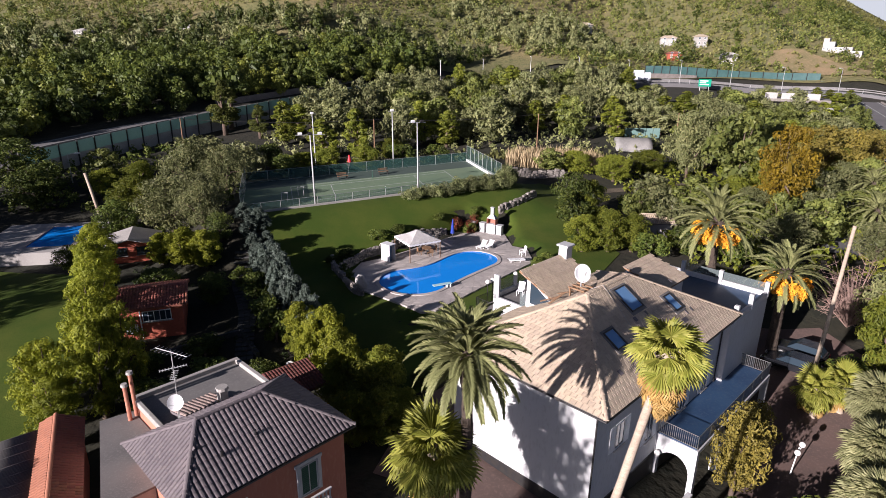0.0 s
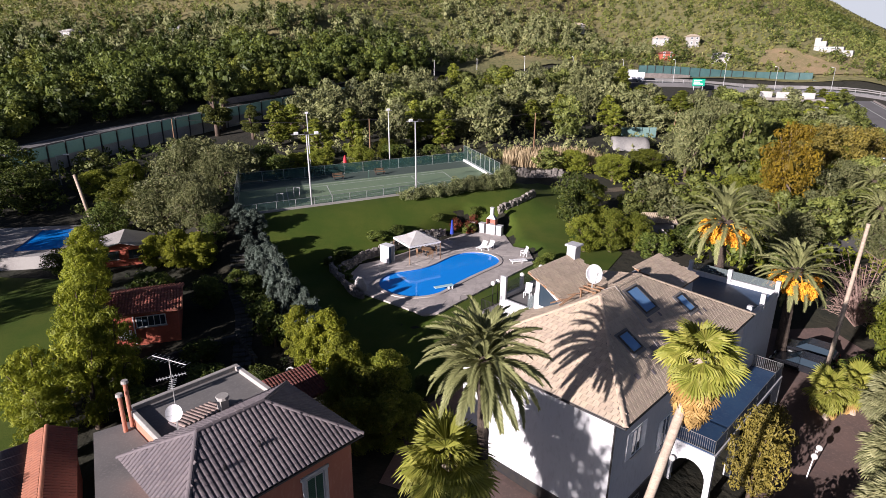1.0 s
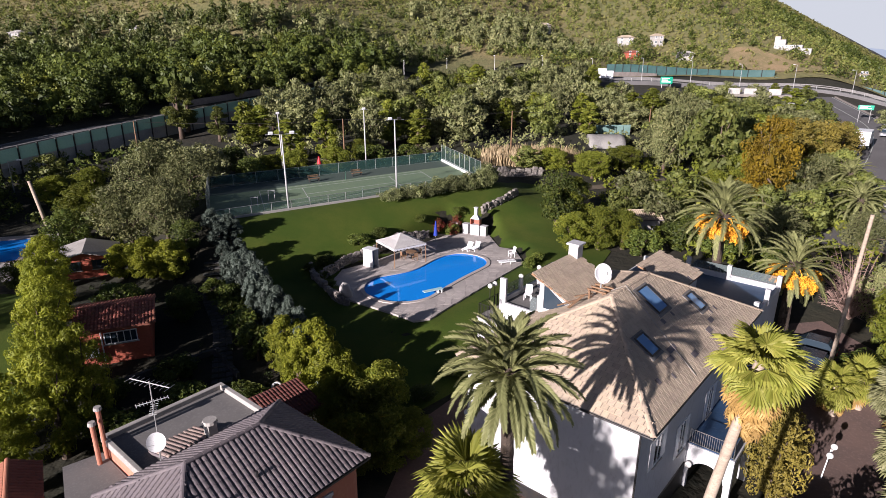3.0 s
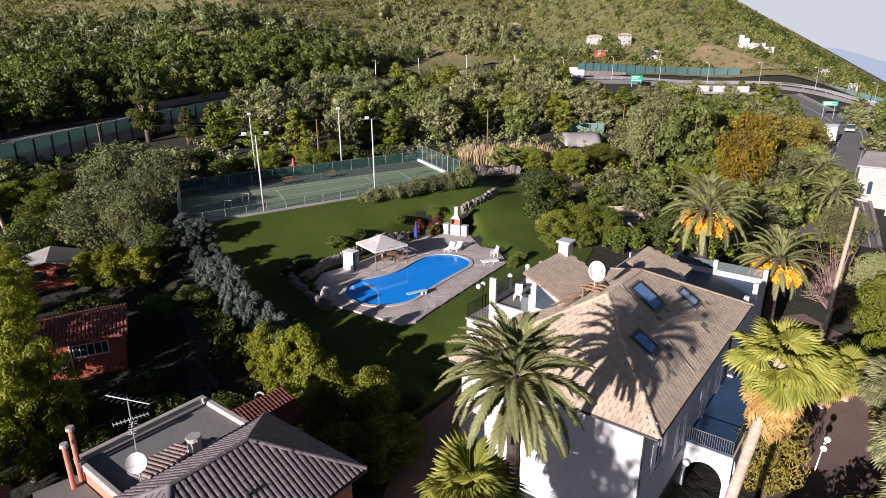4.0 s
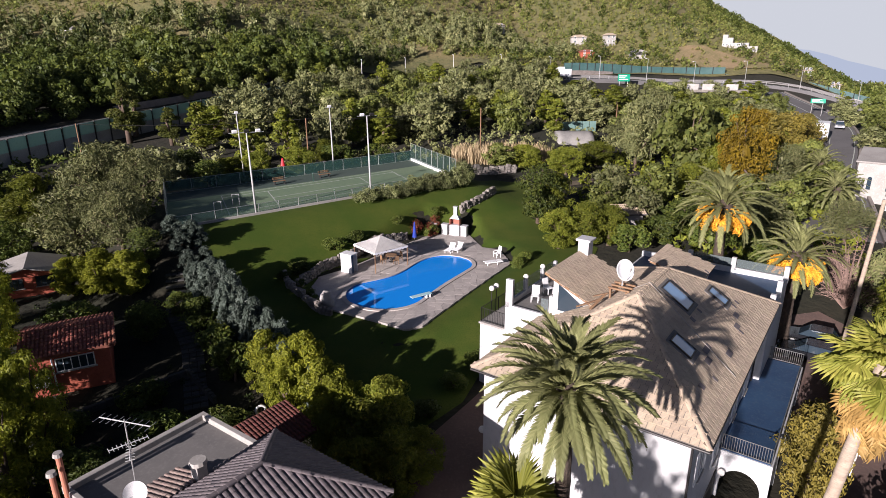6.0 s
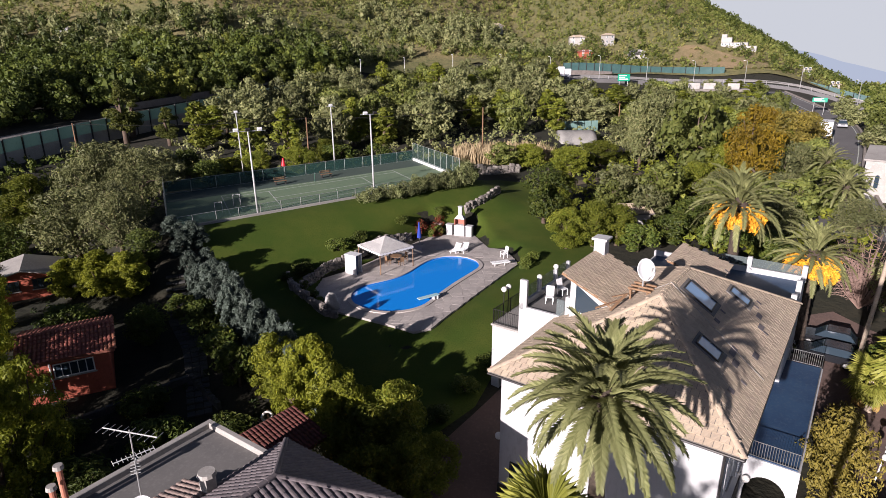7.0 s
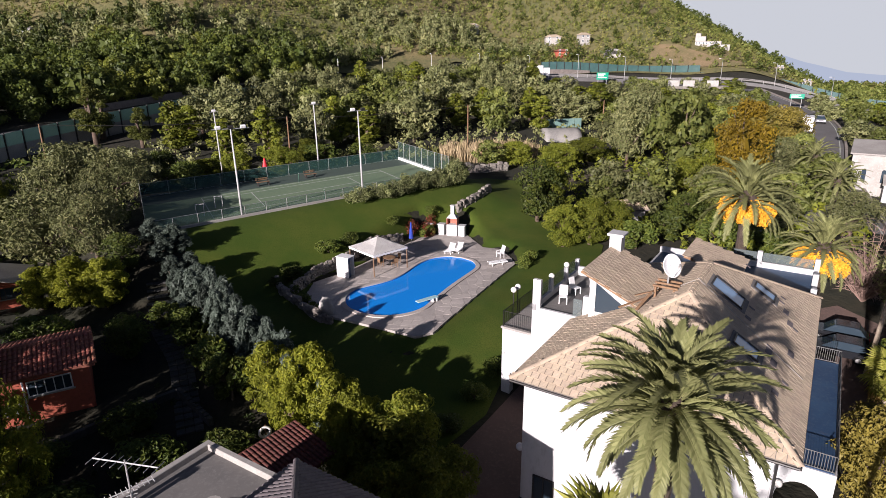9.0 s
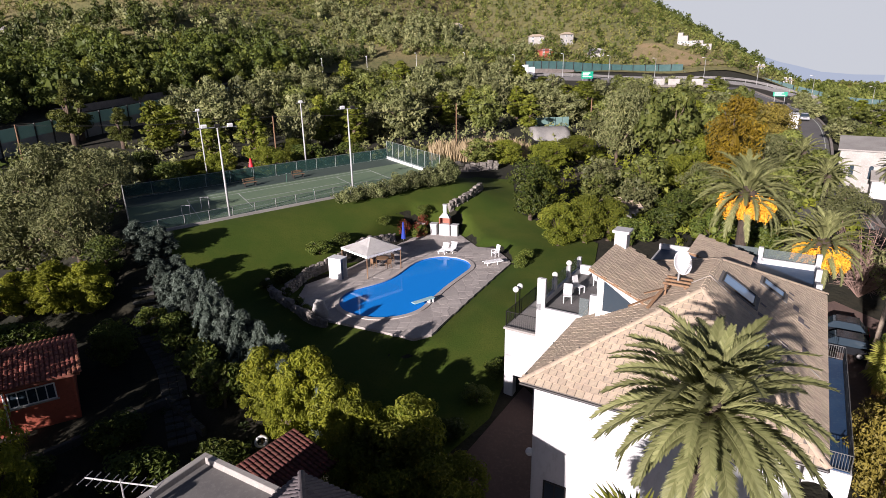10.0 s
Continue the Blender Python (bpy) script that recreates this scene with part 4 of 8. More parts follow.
            ob.matrix_basis = Matrix.Translation(o + s * a + t * b + n * (0.005 + lift)) @ (frame3 @ Matrix.Rotation(turn, 3, "Z")).to_4x4()
        else:
            q = base_v + (a, b, 0.005 + lift)
            k = len(vs)
            vs.extend((np.array(o) + q @ ax).tolist())
            fs.extend(tuple(x + k for x in face) for face in f0)
    if vs:
        part("tiles", mesh_of("tiles", vs, fs, many), None, deck, kind="stuff")
    return deck


def ridge_caps(parent, p, q, material, r=0.14, step=0.38):
    """A line of rounded cap tiles from p to q, each a piece."""
    p, q = Vector(p), Vector(q)
    d = q - p
    count = max(1, int(d.length / step))
    n = 6
    vs, fs = [], []
    for y, rr in ((0, r), (d.length / count * 1.08, r * 0.86)):
        for k in range(n + 1):
            a = math.pi * (0.02 + 0.96 * k / n)
            vs.append((-rr * math.cos(a), y, rr * 0.75 * math.sin(a)))
    for k in range(n):
        fs.append((k, k + 1, n + 2 + k, n + 1 + k))
    fs.append(tuple(range(n + 1)))
    me = mesh_of("cap_tile", vs, fs, material)
    turn = d.to_track_quat("Y", "Z").to_matrix().to_4x4()
    for k in range(count):
        ob = new("cap_tile", me)
        ob.parent = parent
        ob.matrix_basis = Matrix.Translation(p + d * (k / count) + Vector((0, 0, 0.02))) @ turn


def frame_window(parent, m, w, h, frame_mat, glass, name="window", bars=1, depth=0.06, sill=True):
    """A window in a wall's face: m puts x along the wall, z up and -y outwards."""
    win = new(name)
    win.parent = parent
    win.matrix_basis = m
    bm = bmesh.new()
    t = 0.07
    for x0, x1, z0, z1 in ((-w / 2, w / 2, 0, t), (-w / 2, w / 2, h - t, h), (-w / 2, -w / 2 + t, t, h - t), (w / 2 - t, w / 2, t, h - t)):
        box(bm, x0, -depth, z0, x1, 0.02, z1, 0.008)
    for k in range(bars):
        x = -w / 2 + w * (k + 1) / (bars + 1)
        box(bm, x - 0.025, -depth + 0.01, t, x + 0.025, 0.02, h - t)
    part("frame", bm, frame_mat, win)
    bm = bmesh.new()
    box(bm, -w / 2 + t, -0.02, t, w / 2 - t, 0.0, h - t)
    part("pane", bm, glass, win)
    if sill:
        bm = bmesh.new()
        box(bm, -w / 2 - 0.08, -0.14, -0.06, w / 2 + 0.08, 0.02, 0.0, 0.01)
        part("sill", bm, M["concrete"], win)
    return win


def railing(parent, p, q, z, h, material, step=0.12, name="railing"):
    """An iron balustrade from p to q, with posts, rails and thin bars."""
    p, q = Vector((*p, z)), Vector((*q, z))
    d = q - p
    r = new(name)
    r.parent = parent
    for zz, what in ((0.08, "bottom_rail"), (h, "handrail")):
        bm = bmesh.new()
        cyl(bm, p + Vector((0, 0, zz)), q + Vector((0, 0, zz)), 0.022, n=6)
        part(what, bm, material, r)
    bm = bmesh.new()
    n = max(1, int(d.length / step))
    for k in range(n + 1):
        c = p + d * (k / n)
        cyl(bm, c + Vector((0, 0, 0.08)), c + Vector((0, 0, h)), 0.014, n=5, caps=False)
    part("bar_infill", bm, material, r, kind="stuff")
    for k in range(max(1, int(d.length / 1.8)) + 1):
        c = p + d * (k / max(1, int(d.length / 1.8)))
        bm = bmesh.new()
        box(bm, c.x - 0.025, c.y - 0.025, c.z, c.x + 0.025, c.y + 0.025, c.z + h + 0.03, 0.005)
        part("post", bm, material, r)
    return r


def globe(parent, p, r=0.19):
    bm = bmesh.new()
    ball(bm, p, r, 16)
    g = part("globe_lamp", bm, M["lampglass"], parent, "round white opal globe", shade=True)
    return g


# ---- villa ----
# local axes: x from the left eave to the right one, y along the roof to the back
VILLA = Matrix.Translation((-5.74, 44.0, 0)) @ Matrix.Rotation(math.atan2(-0.575, 0.818), 4, "Z")
villa = thing("villa", "large white stuccoed villa with a hipped roof of sandy clay tiles", "house", VILLA)
EZ, RZ, VW, VL = 4.8, 8.2, 11.62, 18.3
WX = VW - 0.8          # the wall under the wide eave
G0 = -5.2


def walls(name, x0, y0, x1, y1, z0, z1, material, parent, label=""):
    bm = bmesh.new()
    box(bm, x0, y0, z0, x1, y1, z1, 0.03)
    return part(name, bm, material, parent, label)


body = walls("main_block", 0.5, 0.5, WX, VL - 0.5, G0, EZ - 0.02, M["stucco"], villa)
walls("plinth", 0.44, 0.44, WX + 0.06, VL - 0.44, G0, -1.95, M["rail"], villa, "dark painted plinth")
walls("soffit", 0.05, 0.05, VW - 0.05, VL - 0.05, EZ - 0.1, EZ - 0.03, M["wood"], villa, "dark wooden soffit under the eaves")
A, B = (6.2, 6.3, RZ), (6.3, 11.2, RZ)
C0, C1, C2, C3 = (0, 0, EZ), (VW, 0, EZ), (VW, VL, EZ), (0, VL, EZ)
near_roof = (9.0, 4.0, 6)
tiled_slope(villa, "roof_slope", [C0, C1, A], flat_tile, 0.36, 0.34, M["rooftile"], M["rooftile_all"], 110, (6, 1, 5.4), M["grout"])
tiled_slope(villa, "roof_slope", [C1, C2, B, A], flat_tile, 0.36, 0.34, M["rooftile"], M["rooftile_all"], 190, (9.0, 5.0, 6), M["grout"])
tiled_slope(villa, "roof_slope", [C3, C0, A, B], flat_tile, 0.36, 0.34, M["rooftile"], M["rooftile_all"], 0, near_roof, M["grout"])
tiled_slope(villa, "roof_slope", [C2, C3, B], flat_tile, 0.36, 0.34, M["rooftile"], M["rooftile_all"], 0, near_roof, M["grout"])
for p, q in ((C0, A), (C1, A), (A, B), (C2, B), (C3, B)):
    ridge_caps(villa, p, q, M["rooftile"], 0.15)
for p, q in ((C0, C1), (C1, C2)):
    bm = bmesh.new()
    cyl(bm, Vector(p) - Vector((0, 0, 0.1)), Vector(q) - Vector((0, 0, 0.1)), 0.06, n=8)
    part("gutter", bm, M["rail"], villa, "dark metal gutter")
for x, y in ((WX + 0.08, 0.42), (WX + 0.08, VL - 1.0)):
    bm = bmesh.new()
    cyl(bm, (x, y, G0), (x, y, EZ - 0.1), 0.05, n=8)
    part("downpipe", bm, M["rail"], villa, "dark downpipe")


def skylight(s, t, w, l):
    """A roof window on the right-hand slope: s along the eave, t up the slope."""
    o, sx, tx, n, _ = slope_frame([C1, C2, B, A])
    m = Matrix.Translation(o + sx * s + tx * t + n * 0.05) @ Matrix((sx, tx, n)).transposed().to_4x4()
    k = new("skylight")
    k.parent = villa
    k.matrix_basis = m
    bm = bmesh.new()
    for x0, x1, y0, y1 in ((-w / 2, w / 2, 0, 0.09), (-w / 2, w / 2, l - 0.09, l), (-w / 2, -w / 2 + 0.09, 0.09, l - 0.09), (w / 2 - 0.09, w / 2, 0.09, l - 0.09)):
        box(bm, x0, y0, -0.05, x1, y1, 0.12, 0.015)
    part("frame", bm, M["rail"], k, "dark metal frame")
    bm = bmesh.new()
    box(bm, -w / 2 + 0.09, 0.09, 0.0, w / 2 - 0.09, l - 0.09, 0.07)
    part("pane", bm, M["skyglass"], k)
    bm = bmesh.new()
    box(bm, -w / 2 - 0.14, -0.2, 0.0, w / 2 + 0.14, l + 0.14, 0.045, 0.01)
    part("flashing", bm, M["felt"], k, "grey lead flashing")


skylight(9.05, 4.0, 1.45, 1.85)
skylight(12.6, 2.6, 1.0, 1.3)
skylight(5.1, 2.55, 1.1, 1.3)
o, sx, tx, nx, _ = slope_frame([C1, C2, B, A])
tr = random.Random(31)
for k in range(22):
    a, b = tr.uniform(3.0, 15.0), tr.uniform(0.8, 4.6)
    if b > 1.0 * a or any(abs(a - u) < 0.9 and -0.4 < b - v < 2.1 for u, v in ((9.05, 4.0), (12.6, 2.6), (5.1, 2.55))):
        continue
    a, b = round(a / 0.36) * 0.36, round(b / 0.34) * 0.34
    bm = bmesh.new()
    box(bm, 0.02, 0.01, 0.05, 0.34 * tr.choice((0.6, 1.0, 1.9)), 0.33, 0.066)
    ob = part("slipped_tile", bm, M["graytile"], villa, "dark weathered patch tile")
    ob.matrix_basis = Matrix.Translation(o + sx * a + tx * b + nx * 0.012) @ Matrix((sx, tx, nx)).transposed().to_4x4()

# chimney and dish
bm = bmesh.new()
box(bm, 0.75, 11.0, 4.9, 1.45, 11.75, 8.95, 0.03)
chim = part("chimney", bm, M["stucco"], villa)
bm = bmesh.new()
box(bm, 0.62, 10.87, 8.95, 1.58, 11.88, 9.1, 0.03)
part("chimney_cap", bm, M["stucco"], chim)
dish = thing("satellite_dish", "large white satellite dish on a wooden roof frame", "satellite dish", VILLA @ pose(4.9, 7.6, 7.75))
bm = bmesh.new()
for x in (-0.45, 0.45):
    box(bm, x - 0.06, -0.6, 0.0, x + 0.06, 0.6, 0.12, 0.01)
for y in (-0.5, 0.0, 0.5):
    box(bm, -0.6, y - 0.06, 0.12, 0.6, y + 0.06, 0.22, 0.01)
for x, y in ((-0.45, -0.5), (0.45, -0.5), (-0.45, 0.5), (0.45, 0.5)):
    box(bm, x - 0.05, y - 0.05, -0.65, x + 0.05, y + 0.05, 0.0)
part("stand", bm, M["wood"], dish, "weathered wooden stand")
bm = bmesh.new()
cyl(bm, (0, 0, 0.2), (0, 0, 1.0), 0.05)
part("mast", bm, M["metal"], dish)
DT = pose(0, -0.05, 1.15, 68, 0, 55)
vs, fs, n = [], [], 28
for r in range(7):
    rr = 0.56 * r / 6
    for k in range(n):
        a = 2 * math.pi * k / n
        vs.append(DT @ Vector((rr * math.cos(a), rr * 1.08 * math.sin(a), 0.2 * (rr / 0.56) ** 2)))
for r in range(6):
    for k in range(n):
        fs.append((r * n + k, r * n + (k + 1) % n, (r + 1) * n + (k + 1) % n, (r + 1) * n + k))
me = mesh_of("reflector", vs, fs, M["plastic"], True)
refl = part("reflector", me, None, dish)
sol = refl.modifiers.new("thick", "SOLIDIFY")
sol.thickness = 0.02
bm = bmesh.new()
cyl(bm, DT @ Vector((0, -0.55, 0.2)), DT @ Vector((0, -0.08, 0.66)), 0.02, n=6)
cyl(bm, DT @ Vector((0, -0.1, 0.62)), DT @ Vector((0, 0.04, 0.74)), 0.05, n=8)
part("feed_arm", bm, M["metal"], dish)

# dormer with a pitched roof towards the main ridge
DX0, DX1, DY0, DY1, DZ0, DZ1 = 1.2, 3.95, 6.8, 11.4, 8.15, 6.85
dormer = new("dormer")
dormer.parent = villa
bm = bmesh.new()
prism(bm, [(DX0, DY0), (DX1, DY0), (DX1, DY1), (DX0, DY1)], 4.8, lambda x, y: (DZ0 if x < 2 else DZ1) - 0.15)
part("dormer_wall", bm, M["stucco"], dormer)
tiled_slope(dormer, "dormer_roof", [(DX1 + 0.35, DY0 - 0.45, DZ1 - 0.12), (DX1 + 0.35, DY1 + 0.2, DZ1 - 0.12), (DX0 - 0.35, DY1 + 0.2, DZ0 + 0.12), (DX0 - 0.35, DY0 - 0.45, DZ0 + 0.12)],
            flat_tile, 0.36, 0.34, M["rooftile"], M["rooftile_all"], 0, near_roof, M["wood"])
bm = bmesh.new()
prism(bm, [(DX0 + 0.35, DY0 - 0.03), (DX1 - 0.75, DY0 - 0.03), (DX1 - 0.75, DY0 + 0.05), (DX0 + 0.35, DY0 + 0.05)], 5.95, lambda x, y: 7.55 if x < 2 else 6.45)
part("gable_window", bm, M["window"], dormer, "triangular gable window")
bm = bmesh.new()
prism(bm, [(DX0 + 0.2, DY0 - 0.06), (DX0 + 0.34, DY0 - 0.06), (DX0 + 0.34, DY0), (DX0 + 0.2, DY0)], 5.7, 7.7)
prism(bm, [(DX0 + 0.2, DY0 - 0.06), (DX1 - 0.2, DY0 - 0.06), (DX1 - 0.2, DY0), (DX0 + 0.2, DY0)], 5.75, 5.95)
part("gable_frame", bm, M["white"], dormer)

# upper and lower terraces on the pool side
walls("terrace_block", -2.4, 7.55, 0.52, 14.5, -2.6, 4.85, M["stucco"], villa)
bm = bmesh.new()
box(bm, -2.2, 7.75, 4.85, DX0 - 0.01, 14.3, 4.91)
part("terrace_floor", bm, M["felt"], villa, "grey terrace floor")
for x0, y0, x1, y1, z1 in ((-2.4, 7.55, -2.15, 14.5, 5.25), (-2.15, 7.55, -1.9, 7.8, 6.75), (-2.4, 7.55, -2.15, 7.8, 6.75), (-2.4, 14.25, 1.2, 14.5, 5.5)):
    walls("parapet", x0 + 0.001, y0, x1, y1, 4.84, z1, M["stucco"], villa)
walls("parapet", -1.9, 7.55, 0.6, 7.78, 4.84, 5.02, M["stucco"], villa)
walls("pillar", 0.62, 7.5, 1.18, 7.8, 4.84, 6.35, M["stucco"], villa)
bm = bmesh.new()
box(bm, 0.05, 7.6, 4.95, 0.55, 7.64, 6.05)
part("glass_panel", bm, M["glassrail"], villa, "smoked glass balustrade panel")
for x, y in ((-2.28, 10.0), (-2.28, 12.4), (-2.28, 14.38), (0.2, 14.38)):
    walls("pillar", x - 0.13, y - 0.13, x + 0.13, y + 0.13, 4.84, 6.0, M["stucco"], villa)
for y0, y1 in ((7.85, 9.85), (10.15, 12.25), (12.55, 14.2)):
    bm = bmesh.new()
    box(bm, -2.29, y0, 5.3, -2.27, y1, 6.1)
    part("glass_panel", bm, M["glassrail"], villa, "smoked glass balustrade panel")
walls("lower_terrace", -4.5, 7.95, -2.38, 12.6, 0.0, 3.05, M["stucco"], villa)
walls("lower_terrace_slab", -4.58, 7.87, -2.36, 12.68, 2.98, 3.12, M["concrete"], villa)
walls("pier", -4.5, 7.95, -3.9, 8.5, -2.4, 0.02, M["stucco"], villa)
railing(villa, (-4.45, 8.0), (-2.42, 8.0), 3.12, 1.0, M["rail"])
railing(villa, (-4.45, 8.0), (-4.45, 12.5), 3.12, 1.0, M["rail"])
for y in (9.3, 9.9):
    bm = bmesh.new()
    cyl(bm, (-4.45, y, 3.1), (-4.45, y, 4.9), 0.03)
    g = part("lamp_post", bm, M["rail"], villa)
    globe(g, (-4.45, y, 5.05))
globe(villa, (0.3, 0.75, 0.75), 0.2)
globe(villa, (-2.28, 12.4, 6.17), 0.18)
globe(villa, (-2.28, 10.0, 6.17), 0.18)

# back terraces
walls("back_block", 0.6, VL - 0.6, VW - 0.3, 25.2, G0, 4.0, M["stucco"], villa)
bm = bmesh.new()
box(bm, 0.8, VL - 0.3, 4.0, VW - 0.5, 25.0, 4.05)
part("back_terrace_floor", bm, M["bluefloor"], villa, "slate blue roof terrace floor")
for x0, y0, x1, y1 in ((0.6, 24.95, VW - 0.3, 25.2), (VW - 0.55, VL - 0.2, VW - 0.3, 24.95)):
    walls("parapet", x0, y0, x1, y1, 3.99, 4.45, M["stucco"], villa)
for x, y in ((4.4, 25.07), (7.6, 25.07), (VW - 0.42, 25.07), (VW - 0.42, 21.6), (VW - 0.42, VL + 0.3)):
    walls("pillar", x - 0.17, y - 0.17, x + 0.17, y + 0.17, 4.0, 5.25, M["stucco"], villa)
for x0, x1 in ((4.6, 7.4), (7.8, VW - 0.65)):
    bm = bmesh.new()
    box(bm, x0, 25.06, 4.5, x1, 25.08, 5.15)
    part("glass_panel", bm, M["glassrail"], villa, "smoked glass balustrade panel")
walls("stair_head", 4.5, 14.8, 7.2, 18.3, 4.0, 6.4, M["stucco"], villa)
tiled_slope(villa, "stair_roof", [(7.5, 14.5, 6.45), (7.5, 18.5, 6.45), (4.3, 18.5, 7.35), (4.3, 14.5, 7.35)], flat_tile, 0.36, 0.34, M["rooftile"], M["rooftile_all"], 0,
            near_roof, M["wood"])

# side balcony over the portico
walls("balcony_slab", WX - 0.02, 8.5, 13.5, 21.5, -0.95, -0.62, M["stucco"], villa)
bm = bmesh.new()
box(bm, WX, 8.6, -0.62, 13.4, 21.4, -0.57)
part("balcony_floor", bm, M["bluefloor"], villa, "slate blue balcony floor, darkened in colour for shade")
railing(villa, (WX + 0.1, 8.6), (13.4, 8.6), -0.58, 0.95, M["lattice"])
railing(villa, (13.4, 8.6), (13.4, 21.4), -0.58, 0.95, M["lattice"])
railing(villa, (WX + 0.1, 21.4), (13.4, 21.4), -0.58, 0.95, M["lattice"])
# arched front of the portico
bm = bmesh.new()
outer = [(WX, G0), (WX, -0.9), (13.5, -0.9), (13.5, G0)]
arch = [(13.15, G0)] + [(12.1 + 1.05 * math.cos(w), -2.75 + 1.2 * math.sin(w)) for w in np.linspace(0, math.pi, 15)] + [(WX + 0.22, G0)]
ringv = outer + arch
lo = [bm.verts.new((x, 8.5, z)) for x, z in ringv]
hi = [bm.verts.new((x, 8.85, z)) for x, z in ringv]
bm.faces.new(lo)
bm.faces.new(hi[::-1])
for i in range(len(ringv)):
    j = (i + 1) % len(ringv)
    bm.faces.new((lo[j], lo[i], hi[i], hi[j]))
part("arch_wall", bm, M["stucco"], villa)
for y in (12.5, 16.8, 21.2):
    walls("pier", 13.05, y, 13.5, y + 0.35, G0, -0.9, M["stucco"], villa)
globe(villa, (WX + 0.35, 8.2, -1.8), 0.2)
walls("step_wall", 13.3, 6.2, 13.65, 8.5, G0, -3.7, M["stucco"], villa)

# windows
SIDE = Matrix.Rotation(math.radians(90), 4, "Z")      # faces the right-hand side
for y, z, w, h in ((3.3, 1.1, 1.1, 1.7), (7.2, -0.5, 1.0, 2.1), (12.0, -0.5, 1.0, 2.1), (15.5, -0.5, 1.0, 2.1), (4.0, -3.8, 1.1, 1.5)):
    win = frame_window(villa, Matrix.Translation((WX, y, z)) @ SIDE, w, h, M["white"], M["window"], "window")
    for sgn in (-1, 1):
        bm = bmesh.new()
        box(bm, sgn * (w / 2 + 0.02), -0.05, 0, sgn * (w / 2 + 0.02 + w * 0.48), -0.01, h, 0.01)
        part("shutter", bm, M["plastic"], win, "pale louvred shutter")
for x, z, w, h in ((1.7, -2.4, 1.1, 2.1),):
    frame_window(villa, Matrix.Translation((x, 0.5, z)), w, h, M["white"] if z > 0 else M["rail"], M["window"], "window")
frame_window(villa, Matrix.Translation((-1.0, 7.55, 2.0)), 0.7, 1.2, M["white"], M["window"], "window")

# cable over the roof, planks by the dish and white chairs on the upper terrace
wire("roof_cable", [(5.2, 7.6, 7.75), (6.25, 8.0, 8.36), (7.5, 7.7, 7.5), (9.5, 6.9, 6.25), (11.3, 6.3, 5.12)], 0.016, M["concrete"], villa, "pale cable lying over the tiles")
for k, (x, y, z, a) in enumerate(((3.6, 6.2, 7.1, 30), (4.2, 6.0, 7.4, 75), (3.9, 7.3, 7.3, 10))):
    bm = bmesh.new()
    box(bm, -0.7, -0.08, 0, 0.7, 0.08, 0.05, 0.01)
    pl = single("plank", bm, M["wood"], "loose weathered plank lying on the villa roof", "plank")
    pl.matrix_basis = VILLA @ pose(x, y, z, 0, -22, a)
for x, y, a in ((-1.2, 9.3, 20), (-1.1, 11.0, 70), (-0.4, 12.6, 140)):
    tc = thing("terrace_chair", "white plastic chair on the upper terrace", "chair", VILLA @ pose(x, y, 4.91, 0, 0, a), group="upper terrace chairs")
    bm = bmesh.new()
    box(bm, -0.25, -0.25, 0.4, 0.25, 0.25, 0.45, 0.02)
    part("seat", bm, M["plastic"], tc)
    bm = bmesh.new()
    box(bm, -0.25, 0, 0, 0.25, 0.04, 0.6, 0.02, pose(0, 0.23, 0.42, -12))
    part("backrest", bm, M["plastic"], tc)
    for sx in (-0.22, 0.22):
        for sy in (-0.22, 0.22):
            bm = bmesh.new()
            box(bm, sx - 0.025, sy - 0.025, 0, sx + 0.025, sy + 0.025, 0.42, 0.006)
            part("leg", bm, M["plastic"], tc)

# ---- salmon house in front ----
def frame_of(x, y, dx, dy, z=0.0):
    """Axes at a corner, x along (dx, dy)."""
    return Matrix.Translation((x, y, z)) @ Matrix.Rotation(math.atan2(dy, dx), 4, "Z")


HOUSE = frame_of(-19.75, 32.06, 0.83, -0.56)
house = thing("salmon_house", "salmon pink house with a grey-brown barrel-tiled hip roof", "house", HOUSE)
HW, HL, HE, HR = 6.85, 9.1, 4.0, 5.9
walls("main_block", 0.45, 0.45, HW - 0.45, HL - 0.45, -3.4, HE - 0.02, M["pink"], house)
walls("eaves_board", 0.06, 0.06, HW - 0.06, HL - 0.06, HE - 0.12, HE - 0.04, M["wood"], house)
h0, h1, h2, h3 = (0, 0, HE), (HW, 0, HE), (HW, HL, HE), (0, HL, HE)
ra, rb = (HW / 2, 2.4, HR), (HW / 2, 5.8, HR)
for corners, k in (([h1, h2, rb, ra], 150), ([h0, h1, ra], 60), ([h3, h0, ra, rb], 60), ([h2, h3, rb], 30)):
    tiled_slope(house, "roof_slope", corners, low_tile, 0.25, 0.36, M["graytile"], M["graytile"], k, (4.5, 4.5, 5.2), M["graytile"])
for p, q in ((h0, ra), (h1, ra), (ra, rb), (h2, rb), (h3, rb)):
    ridge_caps(house, p, q, M["graytile"], 0.13, 0.36)
bm = bmesh.new()
cyl(bm, (HW, 0, HE - 0.1), (HW, HL, HE - 0.1), 0.06, n=8)
part("gutter", bm, M["rail"], house)
for x, y in ((5.4, 2.6), (5.2, 4.4)):
    bm = bmesh.new()
    zz = HE + (HR - HE) * (HW - x) / (HW / 2)
    cyl(bm, (x, y, zz - 0.1), (x, y, zz + 0.3), 0.08, 0.07, 8)
    part("vent_pipe", bm, M["rail"], house)
